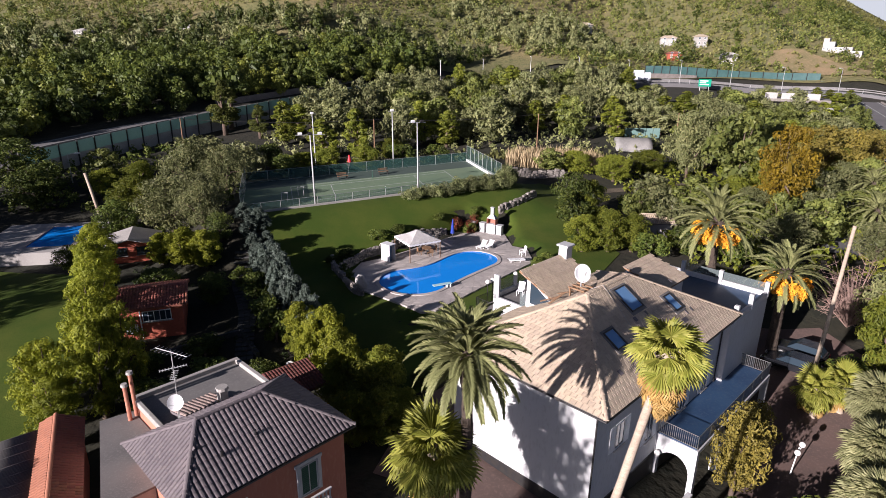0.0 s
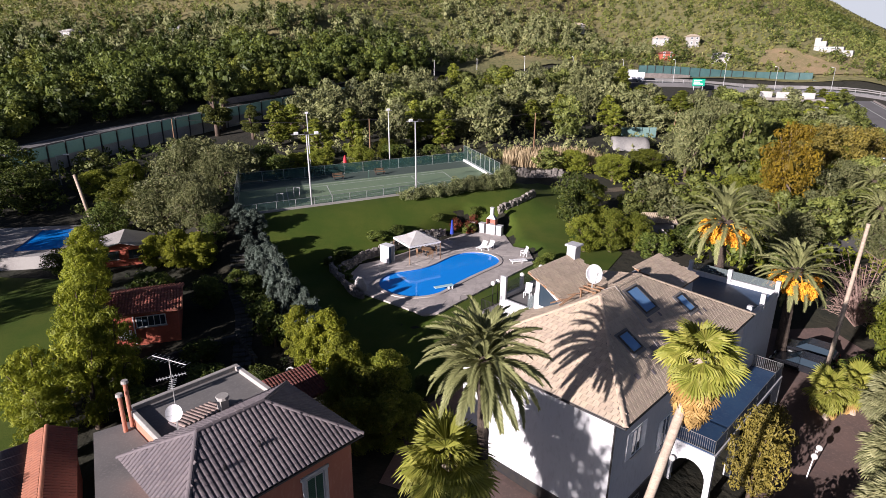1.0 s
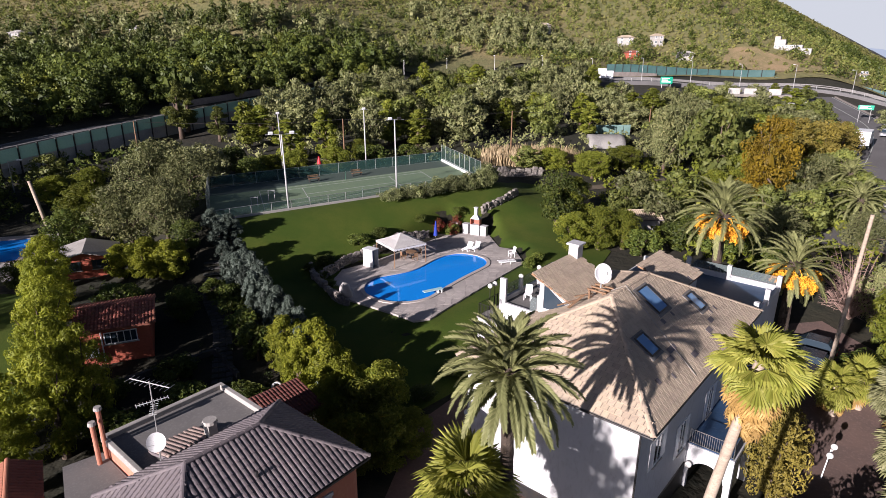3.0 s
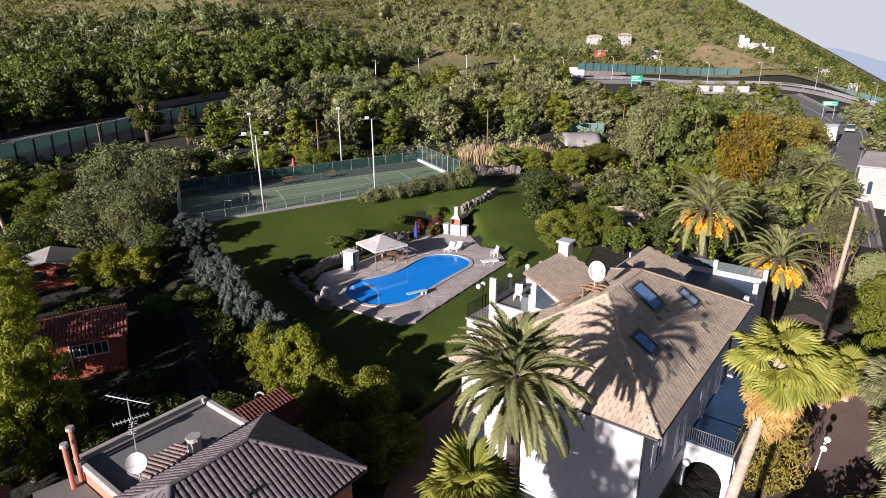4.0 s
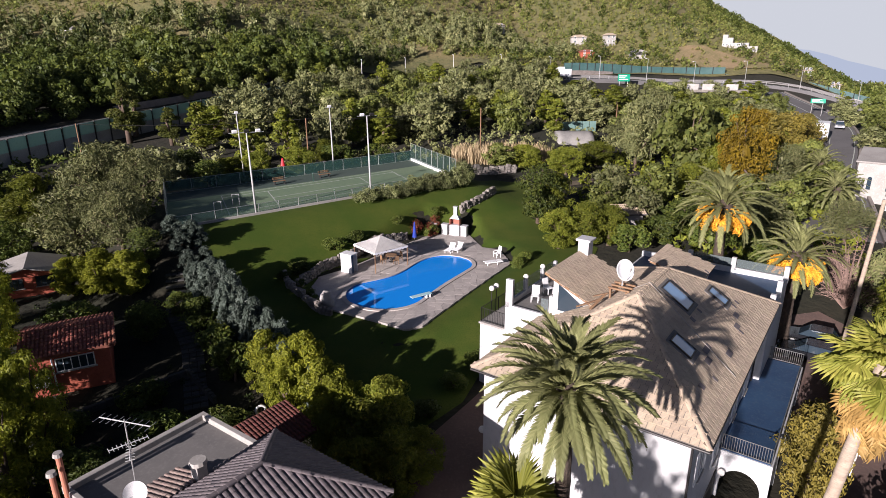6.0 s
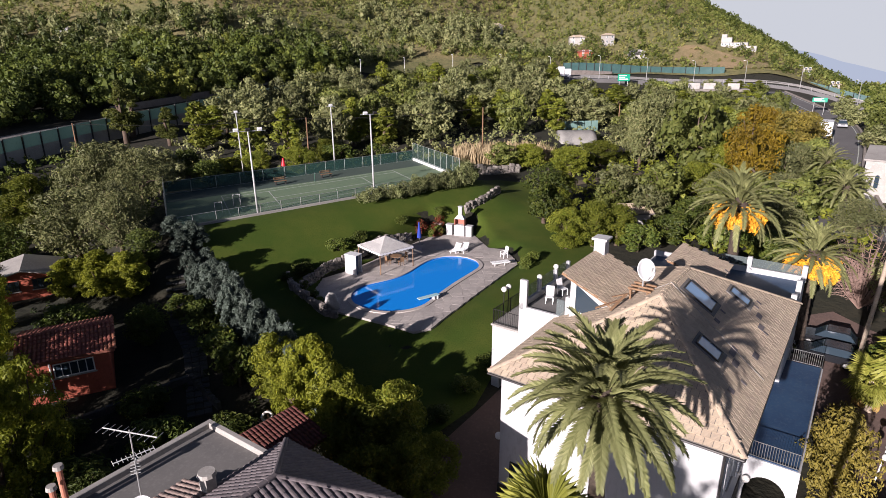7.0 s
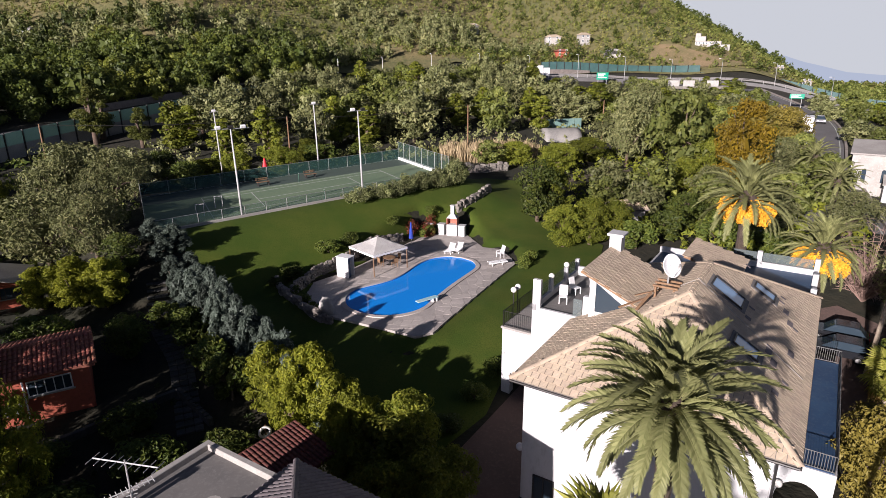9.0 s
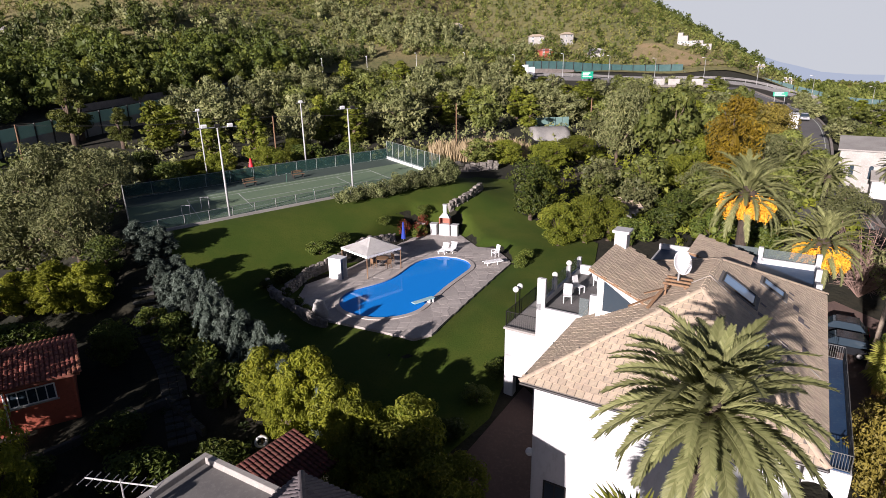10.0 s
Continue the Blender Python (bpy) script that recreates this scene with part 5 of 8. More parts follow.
# flat roofed wing
walls("flat_wing", -4.3, 2.0, 0.47, 8.3, -3.4, 3.5, M["pink"], house)
bm = bmesh.new()
box(bm, -4.1, 2.2, 3.5, 0.4, 8.1, 3.56)
part("flat_roof", bm, M["felt"], house, "grey felted flat roof")
for x0, y0, x1, y1 in ((-4.35, 1.95, -4.08, 8.35), (-4.08, 8.08, 0.3, 8.35), (-4.08, 1.95, -0.1, 2.18)):
    walls("parapet", x0, y0, x1, y1, 3.45, 3.82, M["concrete"], house)
for nm, mt, z0, z1, e in (("grey_wing", M["concrete"], -3.4, 2.75, 0.0), ("low_flat_roof", M["felt"], 2.75, 2.86, 0.08)):
    bm = bmesh.new()
    prism(bm, [(-4.6 - e, 0.35 - e), (2.6 + e, -1.9 - e), (2.6 + e, 0.42), (0.43, 0.42), (0.43, 1.93), (-4.3 - e, 1.93)], z0, z1)
    part(nm, bm, mt, house, "lower grey flat roof" if e else "")
tiled_slope(house, "lean_to_roof", [(-1.7, 5.4, 3.62), (-1.7, 3.0, 3.62), (0.35, 3.0, 4.25), (0.35, 5.4, 4.25)], round_tile, 0.24, 0.36, M["leantile"], M["leantile"], 0,
            (0, 0, 0), M["graytile"])
bm = bmesh.new()
box(bm, 0.0, 4.95, 3.5, 0.45, 5.4, 4.9, 0.02)
ch = part("chimney", bm, M["offwhite"], house)
bm = bmesh.new()
cyl(bm, (0.22, 5.18, 4.9), (0.22, 5.18, 5.05), 0.36, 0.32, 12)
part("chimney_cap", bm, M["concrete"], ch)
for x, y, top in ((-3.82, 1.93, 5.5), (-3.58, 1.5, 5.0)):
    bm = bmesh.new()
    cyl(bm, (x, y, 2.7), (x, y, top), 0.11, n=12)
    pp = part("flue", bm, M["pink"], house, "slim salmon flue pipe")
    bm = bmesh.new()
    cyl(bm, (x, y, top), (x, y, top + 0.16), 0.19, 0.16, 12)
    part("flue_cap", bm, M["concrete"], pp)
# window with green shutters and a little balustrade
win = frame_window(house, Matrix.Translation((HW - 0.45, 6.4, 1.1)) @ SIDE, 1.0, 1.75, M["stucco"], M["window"], "window")
for sgn in (-1, 1):
    bm = bmesh.new()
    for k in range(14):
        box(bm, sgn * 0.03, -0.05, 0.08 + 0.115 * k, sgn * 0.45, -0.015, 0.17 + 0.115 * k)
    part("shutter", bm, M["green"], win, "closed green louvred shutter")
bm = bmesh.new()
for x0, x1, z0, z1 in ((-0.72, -0.52, -0.1, 1.85), (0.52, 0.72, -0.1, 1.85), (-0.8, 0.8, 1.8, 2.0)):
    box(bm, x0, -0.1, z0, x1, 0.01, z1, 0.02)
part("surround", bm, M["stucco"], win, "pale moulded surround")
bal = new("balustrade")
bal.parent = house
bal.matrix_basis = Matrix.Translation((HW - 0.45, 6.4, 0.2)) @ SIDE
bm = bmesh.new()
box(bm, -1.0, -0.5, 0.0, 1.0, 0.0, 0.12, 0.02)
box(bm, -1.0, -0.5, 0.78, 1.0, -0.36, 0.88, 0.02)
part("rail", bm, M["stucco"], bal)
for k in range(9):
    bm = bmesh.new()
    x = -0.9 + 0.225 * k
    cyl(bm, (x, -0.43, 0.12), (x, -0.43, 0.45), 0.07, 0.04, 8)
    cyl(bm, (x, -0.43, 0.45), (x, -0.43, 0.78), 0.04, 0.06, 8)
    part("baluster", bm, M["stucco"], bal)
frame_window(house, Matrix.Translation((HW - 0.45, 2.6, 1.1)) @ SIDE, 1.0, 1.75, M["stucco"], M["window"], "window")

aerial = thing("tv_antenna", "tall roof mast with a long television antenna", "antenna", HOUSE @ pose(-0.35, 3.0, 3.5))
bm = bmesh.new()
cyl(bm, (0, 0, 0), (-0.1, 0.1, 4.3), 0.025, n=8)
part("mast", bm, M["metal"], aerial)
for z, ln, count, turn in ((4.2, 2.2, 9, 20), (3.3, 1.3, 10, 75), (2.9, 0.9, 6, -30)):
    t2 = Matrix.Translation((-0.1 * z / 4.3, 0.1 * z / 4.3, z)) @ pose(0, 0, 0, 0, 0, turn)
    bm = bmesh.new()
    cyl(bm, t2 @ Vector((-ln / 2, 0, 0)), t2 @ Vector((ln / 2, 0, 0)), 0.022, n=6)
    boom = part("boom", bm, M["galv"], aerial)
    for k in range(count):
        x = -ln / 2 + ln * k / (count - 1)
        h = 0.28 if z > 4 else 0.16
        bm = bmesh.new()
        cyl(bm, t2 @ Vector((x, -h, 0)), t2 @ Vector((x, h, 0)), 0.012, n=5)
        part("rod", bm, M["galv"], boom)
small_dish = thing("satellite_dish", "small white satellite dish on the roof mast", "satellite dish", HOUSE @ pose(0.1, 2.75, 4.6))
vs, fs, n = [], [], 20
for rr in range(5):
    for k in range(n):
        a = 2 * math.pi * k / n
        vs.append(pose(0, 0, 0.55, 72, 0, 62) @ Vector((0.1 * rr * math.cos(a), 0.11 * rr * math.sin(a), 0.12 * (rr / 4) ** 2)))
for rr in range(4):
    for k in range(n):
        fs.append((rr * n + k, rr * n + (k + 1) % n, (rr + 1) * n + (k + 1) % n, (rr + 1) * n + k))
part("reflector", mesh_of("reflector", vs, fs, M["plastic"], True), None, small_dish)
bm = bmesh.new()
cyl(bm, (0, 0.05, -0.7), (0, 0.05, 0.55), 0.025, n=8)
cyl(bm, (0, 0, 0.4), (0.0, -0.4, 0.5), 0.012, n=6)
part("arm", bm, M["metal"], small_dish)


# ---- garden huts ----
def hut(name, label, m, w, d, h, rise, wall, roof, piece, tile, front_ridge=True):
    t = thing(name, label, "hut", m)
    walls("wall_block", 0, 0, w, d, -2.8, h, wall, t)
    e = 0.35
    if piece:
        for corners in ([(-e, -e, h - 0.05), (w + e, -e, h - 0.05), (w + e, d / 2, h + rise), (-e, d / 2, h + rise)],
                        [(w + e, d + e, h - 0.05), (-e, d + e, h - 0.05), (-e, d / 2, h + rise), (w + e, d / 2, h + rise)]):
            tiled_slope(t, "roof_slope", corners, piece, 0.24, 0.38, tile, tile, 90, (w / 2, 0, h), roof)
        ridge_caps(t, (-e, d / 2, h + rise), (w + e, d / 2, h + rise), tile, 0.12)
    else:
        for corners in ([(-e, -e, h - 0.05), (-e, d + e, h - 0.05), (w / 2, d + e, h + rise), (w / 2, -e, h + rise)],
                        [(w + e, d + e, h - 0.05), (w + e, -e, h - 0.05), (w / 2, -e, h + rise), (w / 2, d + e, h + rise)]):
            bm = bmesh.new()
            slab(bm, corners if (Vector(corners[1]) - Vector(corners[0])).cross(Vector(corners[2]) - Vector(corners[0])).z > 0 else corners[::-1], 0.08)
            part("roof_slope", bm, roof, t)
    bm = bmesh.new()
    if piece:
        for x in (0.0, w - 0.12):
            prism(bm, [(x, 0.05), (x + 0.12, 0.05), (x + 0.12, d - 0.05), (x, d - 0.05)], h - 0.05, h)
    else:
        v = [bm.verts.new(c) for c in ((0, 0.02, h), (w, 0.02, h), (w / 2, 0.02, h + rise - 0.1))]
        u = [bm.verts.new(c) for c in ((0, 0.15, h), (w, 0.15, h), (w / 2, 0.15, h + rise - 0.1))]
        bm.faces.new(v)
        bm.faces.new(u[::-1])
        for i in range(3):
            bm.faces.new((v[(i + 1) % 3], v[i], u[i], u[(i + 1) % 3]))
    part("gable", bm, wall, t)
    return t


HUT = frame_of(-33.4, 49.3, 0.873, 0.488, -0.35)
red_hut = hut("red_hut", "red stuccoed garden hut with a clay tile roof", HUT, 4.7, 5.0, 2.5, 0.75, M["redwall"], M["redtile"], round_tile, M["redtile"])
frame_window(red_hut, Matrix.Translation((2.7, 0, 1.15)), 2.2, 0.95, M["plastic"], M["window"], "window", bars=4)
bm = bmesh.new()
cyl(bm, (1.45, -0.08, -0.2), (1.45, -0.08, 2.4), 0.05, n=8)
part("downpipe", bm, M["plastic"], red_hut)
ac = thing("air_conditioner", "white outdoor air conditioning unit on a bracket", "air conditioner", HUT @ pose(0.75, -0.3, 0.45))
bm = bmesh.new()
box(bm, -0.45, -0.18, 0.0, 0.45, 0.28, 0.6, 0.03)
part("casing", bm, M["plastic"], ac)
bm = bmesh.new()
for rr in (0.08, 0.15, 0.22):
    for k in range(16):
        a, b = 2 * math.pi * k / 16, 2 * math.pi * (k + 1) / 16
        cyl(bm, (-0.12 + rr * math.cos(a), -0.2, 0.3 + rr * math.sin(a)), (-0.12 + rr * math.cos(b), -0.2, 0.3 + rr * math.sin(b)), 0.008, n=4)
part("fan_grille", bm, M["rail"], ac)
bm = bmesh.new()
for x in (-0.35, 0.35):
    box(bm, x - 0.02, -0.2, -0.05, x + 0.02, 0.3, 0.0)
part("bracket", bm, M["metal"], ac)
HUT2 = frame_of(-45.6, 62.6, 0.86, 0.51, 0.1)
hut2 = hut("garden_shed", "small red shed with a pale fibre-cement gable roof", HUT2, 5.2, 4.6, 2.0, 0.75, M["redwall"], M["concrete"], None, None)
frame_window(hut2, Matrix.Translation((1.4, 0, 0.9)), 1.9, 0.9, M["rail"], M["window"], "window", bars=4)
frame_window(hut2, Matrix.Translation((4.0, 0, 0.9)), 1.5, 0.9, M["rail"], M["window"], "window", bars=3)

SHED = frame_of(-28.33, 36.85, 0.63, -0.776)
low = thing("tiled_shed", "low shed with a clay tile gable roof beside grey sheets", "shed", SHED)
walls("wall_block", 0.25, -0.7, 8.6, 1.15, -3.0, 0.6, M["redwall"], low)
tiled_slope(low, "roof_slope", [(8.8, 1.4, 0.6), (-0.1, 1.4, 0.6), (-0.1, 0.0, 1.3), (8.8, 0.0, 1.3)], round_tile, 0.24, 0.38, M["redtile"], M["redtile"], 110, (3, 1, 1), M["redtile"])
# the sunward slope has a lighter orange copy of the tile, painted as lit
tiled_slope(low, "roof_slope", [(-0.1, -0.85, 0.9), (8.8, -0.85, 0.9), (8.8, 0.0, 1.3), (-0.1, 0.0, 1.3)], round_tile, 0.24, 0.38, M["suntile"], M["suntile"], 100, (3, -1, 1), M["suntile"])
ridge_caps(low, (-0.1, 0, 1.3), (8.8, 0, 1.3), M["suntile"], 0.12)
lean = thing("sheet_roof_shed", "long shed roofed with weathered grey fibre sheets", "shed", SHED)
walls("wall_block", 0.6, -5.2, 8.4, -0.9, -3.0, 0.3, M["concrete"], lean)
for k in range(9):
    vs, fs = [], []
    for j in range(33):
        x, dz = 0.4 + 0.97 * k + 0.03 * j, 0.03 * math.cos(2 * math.pi * j / 4)
        vs += [(x, -5.4, 0.36 + dz + 0.004 * k), (x, -0.87, 0.82 + dz + 0.004 * k), (x, -5.4, 0.35 + dz + 0.004 * k), (x, -0.87, 0.81 + dz + 0.004 * k)]
    for j in range(32):
        a, b = 4 * j, 4 * j + 4
        fs += [(a, b, b + 1, a + 1), (a + 2, a + 3, b + 3, b + 2), (a, a + 2, b + 2, b), (a + 1, b + 1, b + 3, a + 3)]
    part("roof_sheet", mesh_of("roof_sheet", vs, fs, M["felt"], True), None, lean)
arb = thing("tool_shelter", "small shelter under the hedge, its red clay tile roof coloured dark for shade", "shelter", frame_of(-18.5, 44.3, 0.62, 0.78, 0.3))
for x, y in ((0.2, -2.9), (3.2, -2.9), (0.2, -0.2), (3.2, -0.2)):
    bm = bmesh.new()
    box(bm, x - 0.07, y - 0.07, -3.2, x + 0.07, y + 0.07, 0.3 - (0.3 if y < -1 else 0), 0.01)
    part("post", bm, M["wood"], arb)
tiled_slope(arb, "roof_slope", [(-0.2, -3.0, -0.05), (3.4, -3.0, -0.05), (3.4, 0.1, 0.6), (-0.2, 0.1, 0.6)], round_tile, 0.24, 0.38, M["shadetile"], M["shadetile"], 120, (2, -2, 0), M["shadetile"])

# garden walls, path and the neighbour's pool
gw = thing("garden_wall", "low stone garden wall with a pale coping", "wall", kind="structure")
for p, q in (((-34.5, 44.2), (-25.0, 52.9)), ((-25.0, 52.9), (-22.2, 50.4))):
    n = 10
    for k in range(n):
        a = Vector((*p, 0)).lerp(Vector((*q, 0)), k / n)
        b = Vector((*p, 0)).lerp(Vector((*q, 0)), (k + 0.97) / n)
        za, d = gh(a.x, a.y), (b - a).normalized()
        s = Vector((-d.y, d.x, 0)) * 0.14
        bm = bmesh.new()
        prism(bm, [tuple((a - s).xy), tuple((b - s).xy), tuple((b + s).xy), tuple((a + s).xy)], za - 0.5, za + 0.45)
        part("stone_block", bm, M["shadestone"], gw)
np_pool = thing("neighbour_pool", "rectangular swimming pool with dark blue water", "swimming pool", frame_of(-50.6, 63.9, -0.37, 0.93, 1.55), kind="structure")
bm = bmesh.new()
ring(bm, [(0, 0), (8.0, 0), (8.0, 4.5), (0, 4.5)], [(-0.5, -0.5), (8.5, -0.5), (8.5, 5.0), (-0.5, 5.0)], -2.2, 0.1)
part("coping", bm, M["paving"], np_pool)
bm = bmesh.new()
ring(bm, [(-0.51, -0.51), (8.51, -0.51), (8.51, 5.01), (-0.51, 5.01)], [(-2.0, -1.6), (9.4, -1.6), (9.4, 9.5), (-2.0, 9.5)], -2.2, 0.06)
part("terrace", bm, M["concrete"], np_pool, "grey paved terrace")
bm = bmesh.new()
bm.faces.new([bm.verts.new(c) for c in ((-0.1, -0.1, 0.0), (8.1, -0.1, 0.0), (8.1, 4.6, 0.0), (-0.1, 4.6, 0.0))])
part("water", bm, M["water"], np_pool)
vs, fs, n = [], [], 20
for k in range(n):
    a = 2 * math.pi * k / n
    for j in range(8):
        b = 2 * math.pi * j / 8
        vs.append(((0.3 + 0.08 * math.cos(b)) * math.cos(a), 0.08 * math.sin(b), (0.3 + 0.08 * math.cos(b)) * math.sin(a)))
for k in range(n):
    for j in range(8):
        fs.append((k * 8 + j, ((k + 1) % n) * 8 + j, ((k + 1) % n) * 8 + (j + 1) % 8, k * 8 + (j + 1) % 8))
lb = single("lifebuoy", mesh_of("lifebuoy", vs, fs, M["white"], True), None, "white ring lifebuoy hung beside the shelter", "lifebuoy")
lb.matrix_basis = pose(-18.6, 48.6, -0.9, 0, 0, 30)
bm = bmesh.new()
cyl(bm, (0, 0, -1.6), (0, 0, 0.35), 0.05)
lbp = single("buoy_post", bm, M["wood"], "wooden post that carries the lifebuoy", "post")
lbp.matrix_basis = pose(-18.6, 48.72, -0.9)
lg = thing("leaning_post", "bare orange-brown leaning wooden post", "post", pose(-56.0, 75.3, gh(-56, 75.3)))
part("shaft", mesh_of("shaft", *tube([(0, 0, -0.3), (-0.6, 0.1, 2.2), (-1.3, 0.2, 5.2)], [0.24, 0.2, 0.17], 8), M["palebark"], True), None, lg)

# ---- motorway, road and far buildings ----
MWAY = [(-76, 84), (-72, 100), (-67.5, 115), (-58.6, 137), (-50.7, 152), (-41.8, 170), (-22, 191), (4, 201), (21, 203), (37, 204), (55, 207), (71, 208), (88, 203), (110, 193), (140, 172)]


def curve(pts, step=3.0):
    """Even points along a smooth line through pts."""
    p = np.array(pts, float)
    d = np.r_[0, np.cumsum(np.hypot(*np.diff(p, axis=0).T))]
    s = np.arange(0, d[-1], step)
    q = np.stack([np.interp(s, d, p[:, k]) for k in (0, 1)], -1)
    for _ in range(6):
        q[1:-1] = 0.5 * q[1:-1] + 0.25 * (q[:-2] + q[2:])
    return q


def beside(q, off):
    t = np.gradient(q, axis=0)
    t /= np.linalg.norm(t, axis=1, keepdims=True)
    return q + off * np.stack([-t[:, 1], t[:, 0]], -1)


def level(q, lift):
    z = ground_h(q[:, 0], q[:, 1])
    for _ in range(12):
        z[1:-1] = 0.5 * z[1:-1] + 0.25 * (z[:-2] + z[2:])
    return z + lift


def ribbon(q, z, o0, o1, depth):
    """A road bed between two offsets of a line."""
    a, b = beside(q, o0), beside(q, o1)
    n = len(q)
    v = np.concatenate([np.c_[a, z], np.c_[b, z], np.c_[b, z - depth], np.c_[a, z - depth]])
    f = []
    for i in range(n - 1):
        for r in range(4):
            s = (r + 1) % 4
            f.append((r * n + i, r * n + i + 1, s * n + i + 1, s * n + i))
    return v, f


mq = curve(MWAY)
mz = level(mq, 1.2)
motorway = thing("motorway", "grey asphalt motorway curving along the foot of the hill", "road", kind="structure")
part("carriageway", mesh_of("carriageway", *ribbon(mq, mz, -1, 16, 3.0), M["asphalt"]), None, motorway)
for off in (0.4, 7.4, 8.6, 15.2):
    part("road_line", mesh_of("road_line", *ribbon(mq, mz + 0.02, off, off + 0.15, 0.05), M["chalk"]), None, motorway)
part("verge", mesh_of("verge", *ribbon(mq[34:], mz[34:] + 0.15, 16.0, 23.0, 3.0), M["hill"]), None, motorway, "rough grassy verge")
part("median_barrier", mesh_of("median_barrier", *ribbon(mq, mz + 0.9, 7.8, 8.2, 0.9), M["galvdark"]), None, motorway)
part("edge_wall", mesh_of("edge_wall", *ribbon(mq[17:36], mz[17:36] + 1.6, 16.2, 16.8, 4.0), M["stone"]), None, motorway, "stained concrete retaining wall")
part("edge_wall", mesh_of("edge_wall", *ribbon(mq[44:66], mz[44:66] + 2.0, 17.5, 18.0, 6.0), M["stone"]), None, motorway, "stained concrete retaining wall")
guard = thing("guard_rail", "long galvanised guard rail along the motorway", "guard rail")
part("beam", mesh_of("beam", *ribbon(mq, mz + 0.8, -0.9, -0.82, 0.3), M["galvdark"]), None, guard)
gq = beside(mq, -0.85)
for i in range(30, len(mq), 2):
    bm = bmesh.new()
    box(bm, gq[i, 0] - 0.08, gq[i, 1] - 0.08, mz[i] - 0.2, gq[i, 0] + 0.08, gq[i, 1] + 0.08, mz[i] + 0.9)
    part("post", bm, M["metal"], guard)


def noise_barrier(i0, i1, off, h, material, label):
    w = thing("noise_barrier", label, "noise barrier")
    e = beside(mq, off)
    for i in range(i0, i1):
        a, b = Vector((*e[i], mz[i])), Vector((*e[i + 1], mz[i + 1]))
        bm = bmesh.new()
        slab(bm, [a + Vector((0, 0, 0.7)), b + Vector((0, 0, 0.7)), b + Vector((0, 0, h)), a + Vector((0, 0, h))], 0.05)
        part("panel", bm, material, w)
        bm = bmesh.new()
        slab(bm, [a - Vector((0, 0, 1.4)), b - Vector((0, 0, 1.4)), b + Vector((0, 0, 0.7)), a + Vector((0, 0, 0.7))], 0.12)
        part("base_panel", bm, M["concrete"], w)
        bm = bmesh.new()
        box(bm, a.x - 0.1, a.y - 0.1, a.z - 1.4, a.x + 0.1, a.y + 0.1, a.z + h + 0.1)
        part("post", bm, M["rail"], w)


noise_barrier(0, 31, -1.2, 2.5, M["noiseglass"], "translucent green noise barrier with dark posts beside the motorway")
noise_barrier(59, 75, 18.5, 4.4, M["barrier"], "tall dark green noise barrier on the far side of the motorway")
noise_barrier(75, min(len(mq) - 2, 108), 17.0, 2.2, M["barrier"], "low dark green noise barrier beyond the motorway")


def street_lamp(x, y, z, h, turn, label="slim grey street lamp beside the road"):
    p = thing("street_lamp", label, "street lamp", pose(x, y, z, 0, 0, turn), group="road lamps")
    bm = bmesh.new()
    cyl(bm, (0, 0, -0.5), (0, 0, h), 0.09, 0.05, 8)
    part("pole", bm, M["metal"], p)
    bm = bmesh.new()
    cyl(bm, (0, 0, h - 0.05), (1.2, 0, h + 0.1), 0.035, n=6)
    part("arm", bm, M["metal"], p)
    bm = bmesh.new()
    box(bm, 1.0, -0.14, h + 0.02, 1.7, 0.14, h + 0.16, 0.03)
    part("lamp_head", bm, M["plastic"], p)


for i in range(36, len(mq) - 2, 5):
    street_lamp(gq[i, 0], gq[i, 1], mz[i], 6.5, 100)
street_lamp(-67.5, 84.5, gh(-67.5, 84.5), 4.2, 20)


def sign_board(x, y, z, w, h, post, turn, material, label):
    s = thing("road_sign", label, "road sign", pose(x, y, z, 0, 0, turn))
    for k in (-w * 0.35, w * 0.35):
        bm = bmesh.new()
        cyl(bm, (k, 0.08, -0.5), (k, 0.08, post + h), 0.07, n=8)
        part("post", bm, M["metal"], s)
    bm = bmesh.new()
    box(bm, -w / 2, -0.04, post, w / 2, 0.03, post + h, 0.02)
    b = part("board", bm, material, s)
    bm = bmesh.new()
    for k, (u0, u1) in enumerate(((0.1, 0.75), (0.1, 0.6), (0.1, 0.85))):
        zz = post + h * (0.72 - 0.25 * k)
        box(bm, -w / 2 + w * u0, -0.06, zz, -w / 2 + w * u1, -0.04, zz + h * 0.12)
    part("text_bar", bm, M["white"], b)
    return s


M["signgreen"] = mat("sign_green", (0.0, 0.28, 0.17), (0.0, 0.25, 0.15), scale=1, fine=9, bump=0.0, rough=0.4)
sign_board(43.5, 199.0, 9.6, 3.4, 2.0, 2.4, -5, M["signgreen"], "green motorway direction sign on two posts")
sign_board(77.0, 158.0, gh(77, 158), 3.0, 1.0, 3.2, -25, M["signgreen"], "green direction sign over the road")


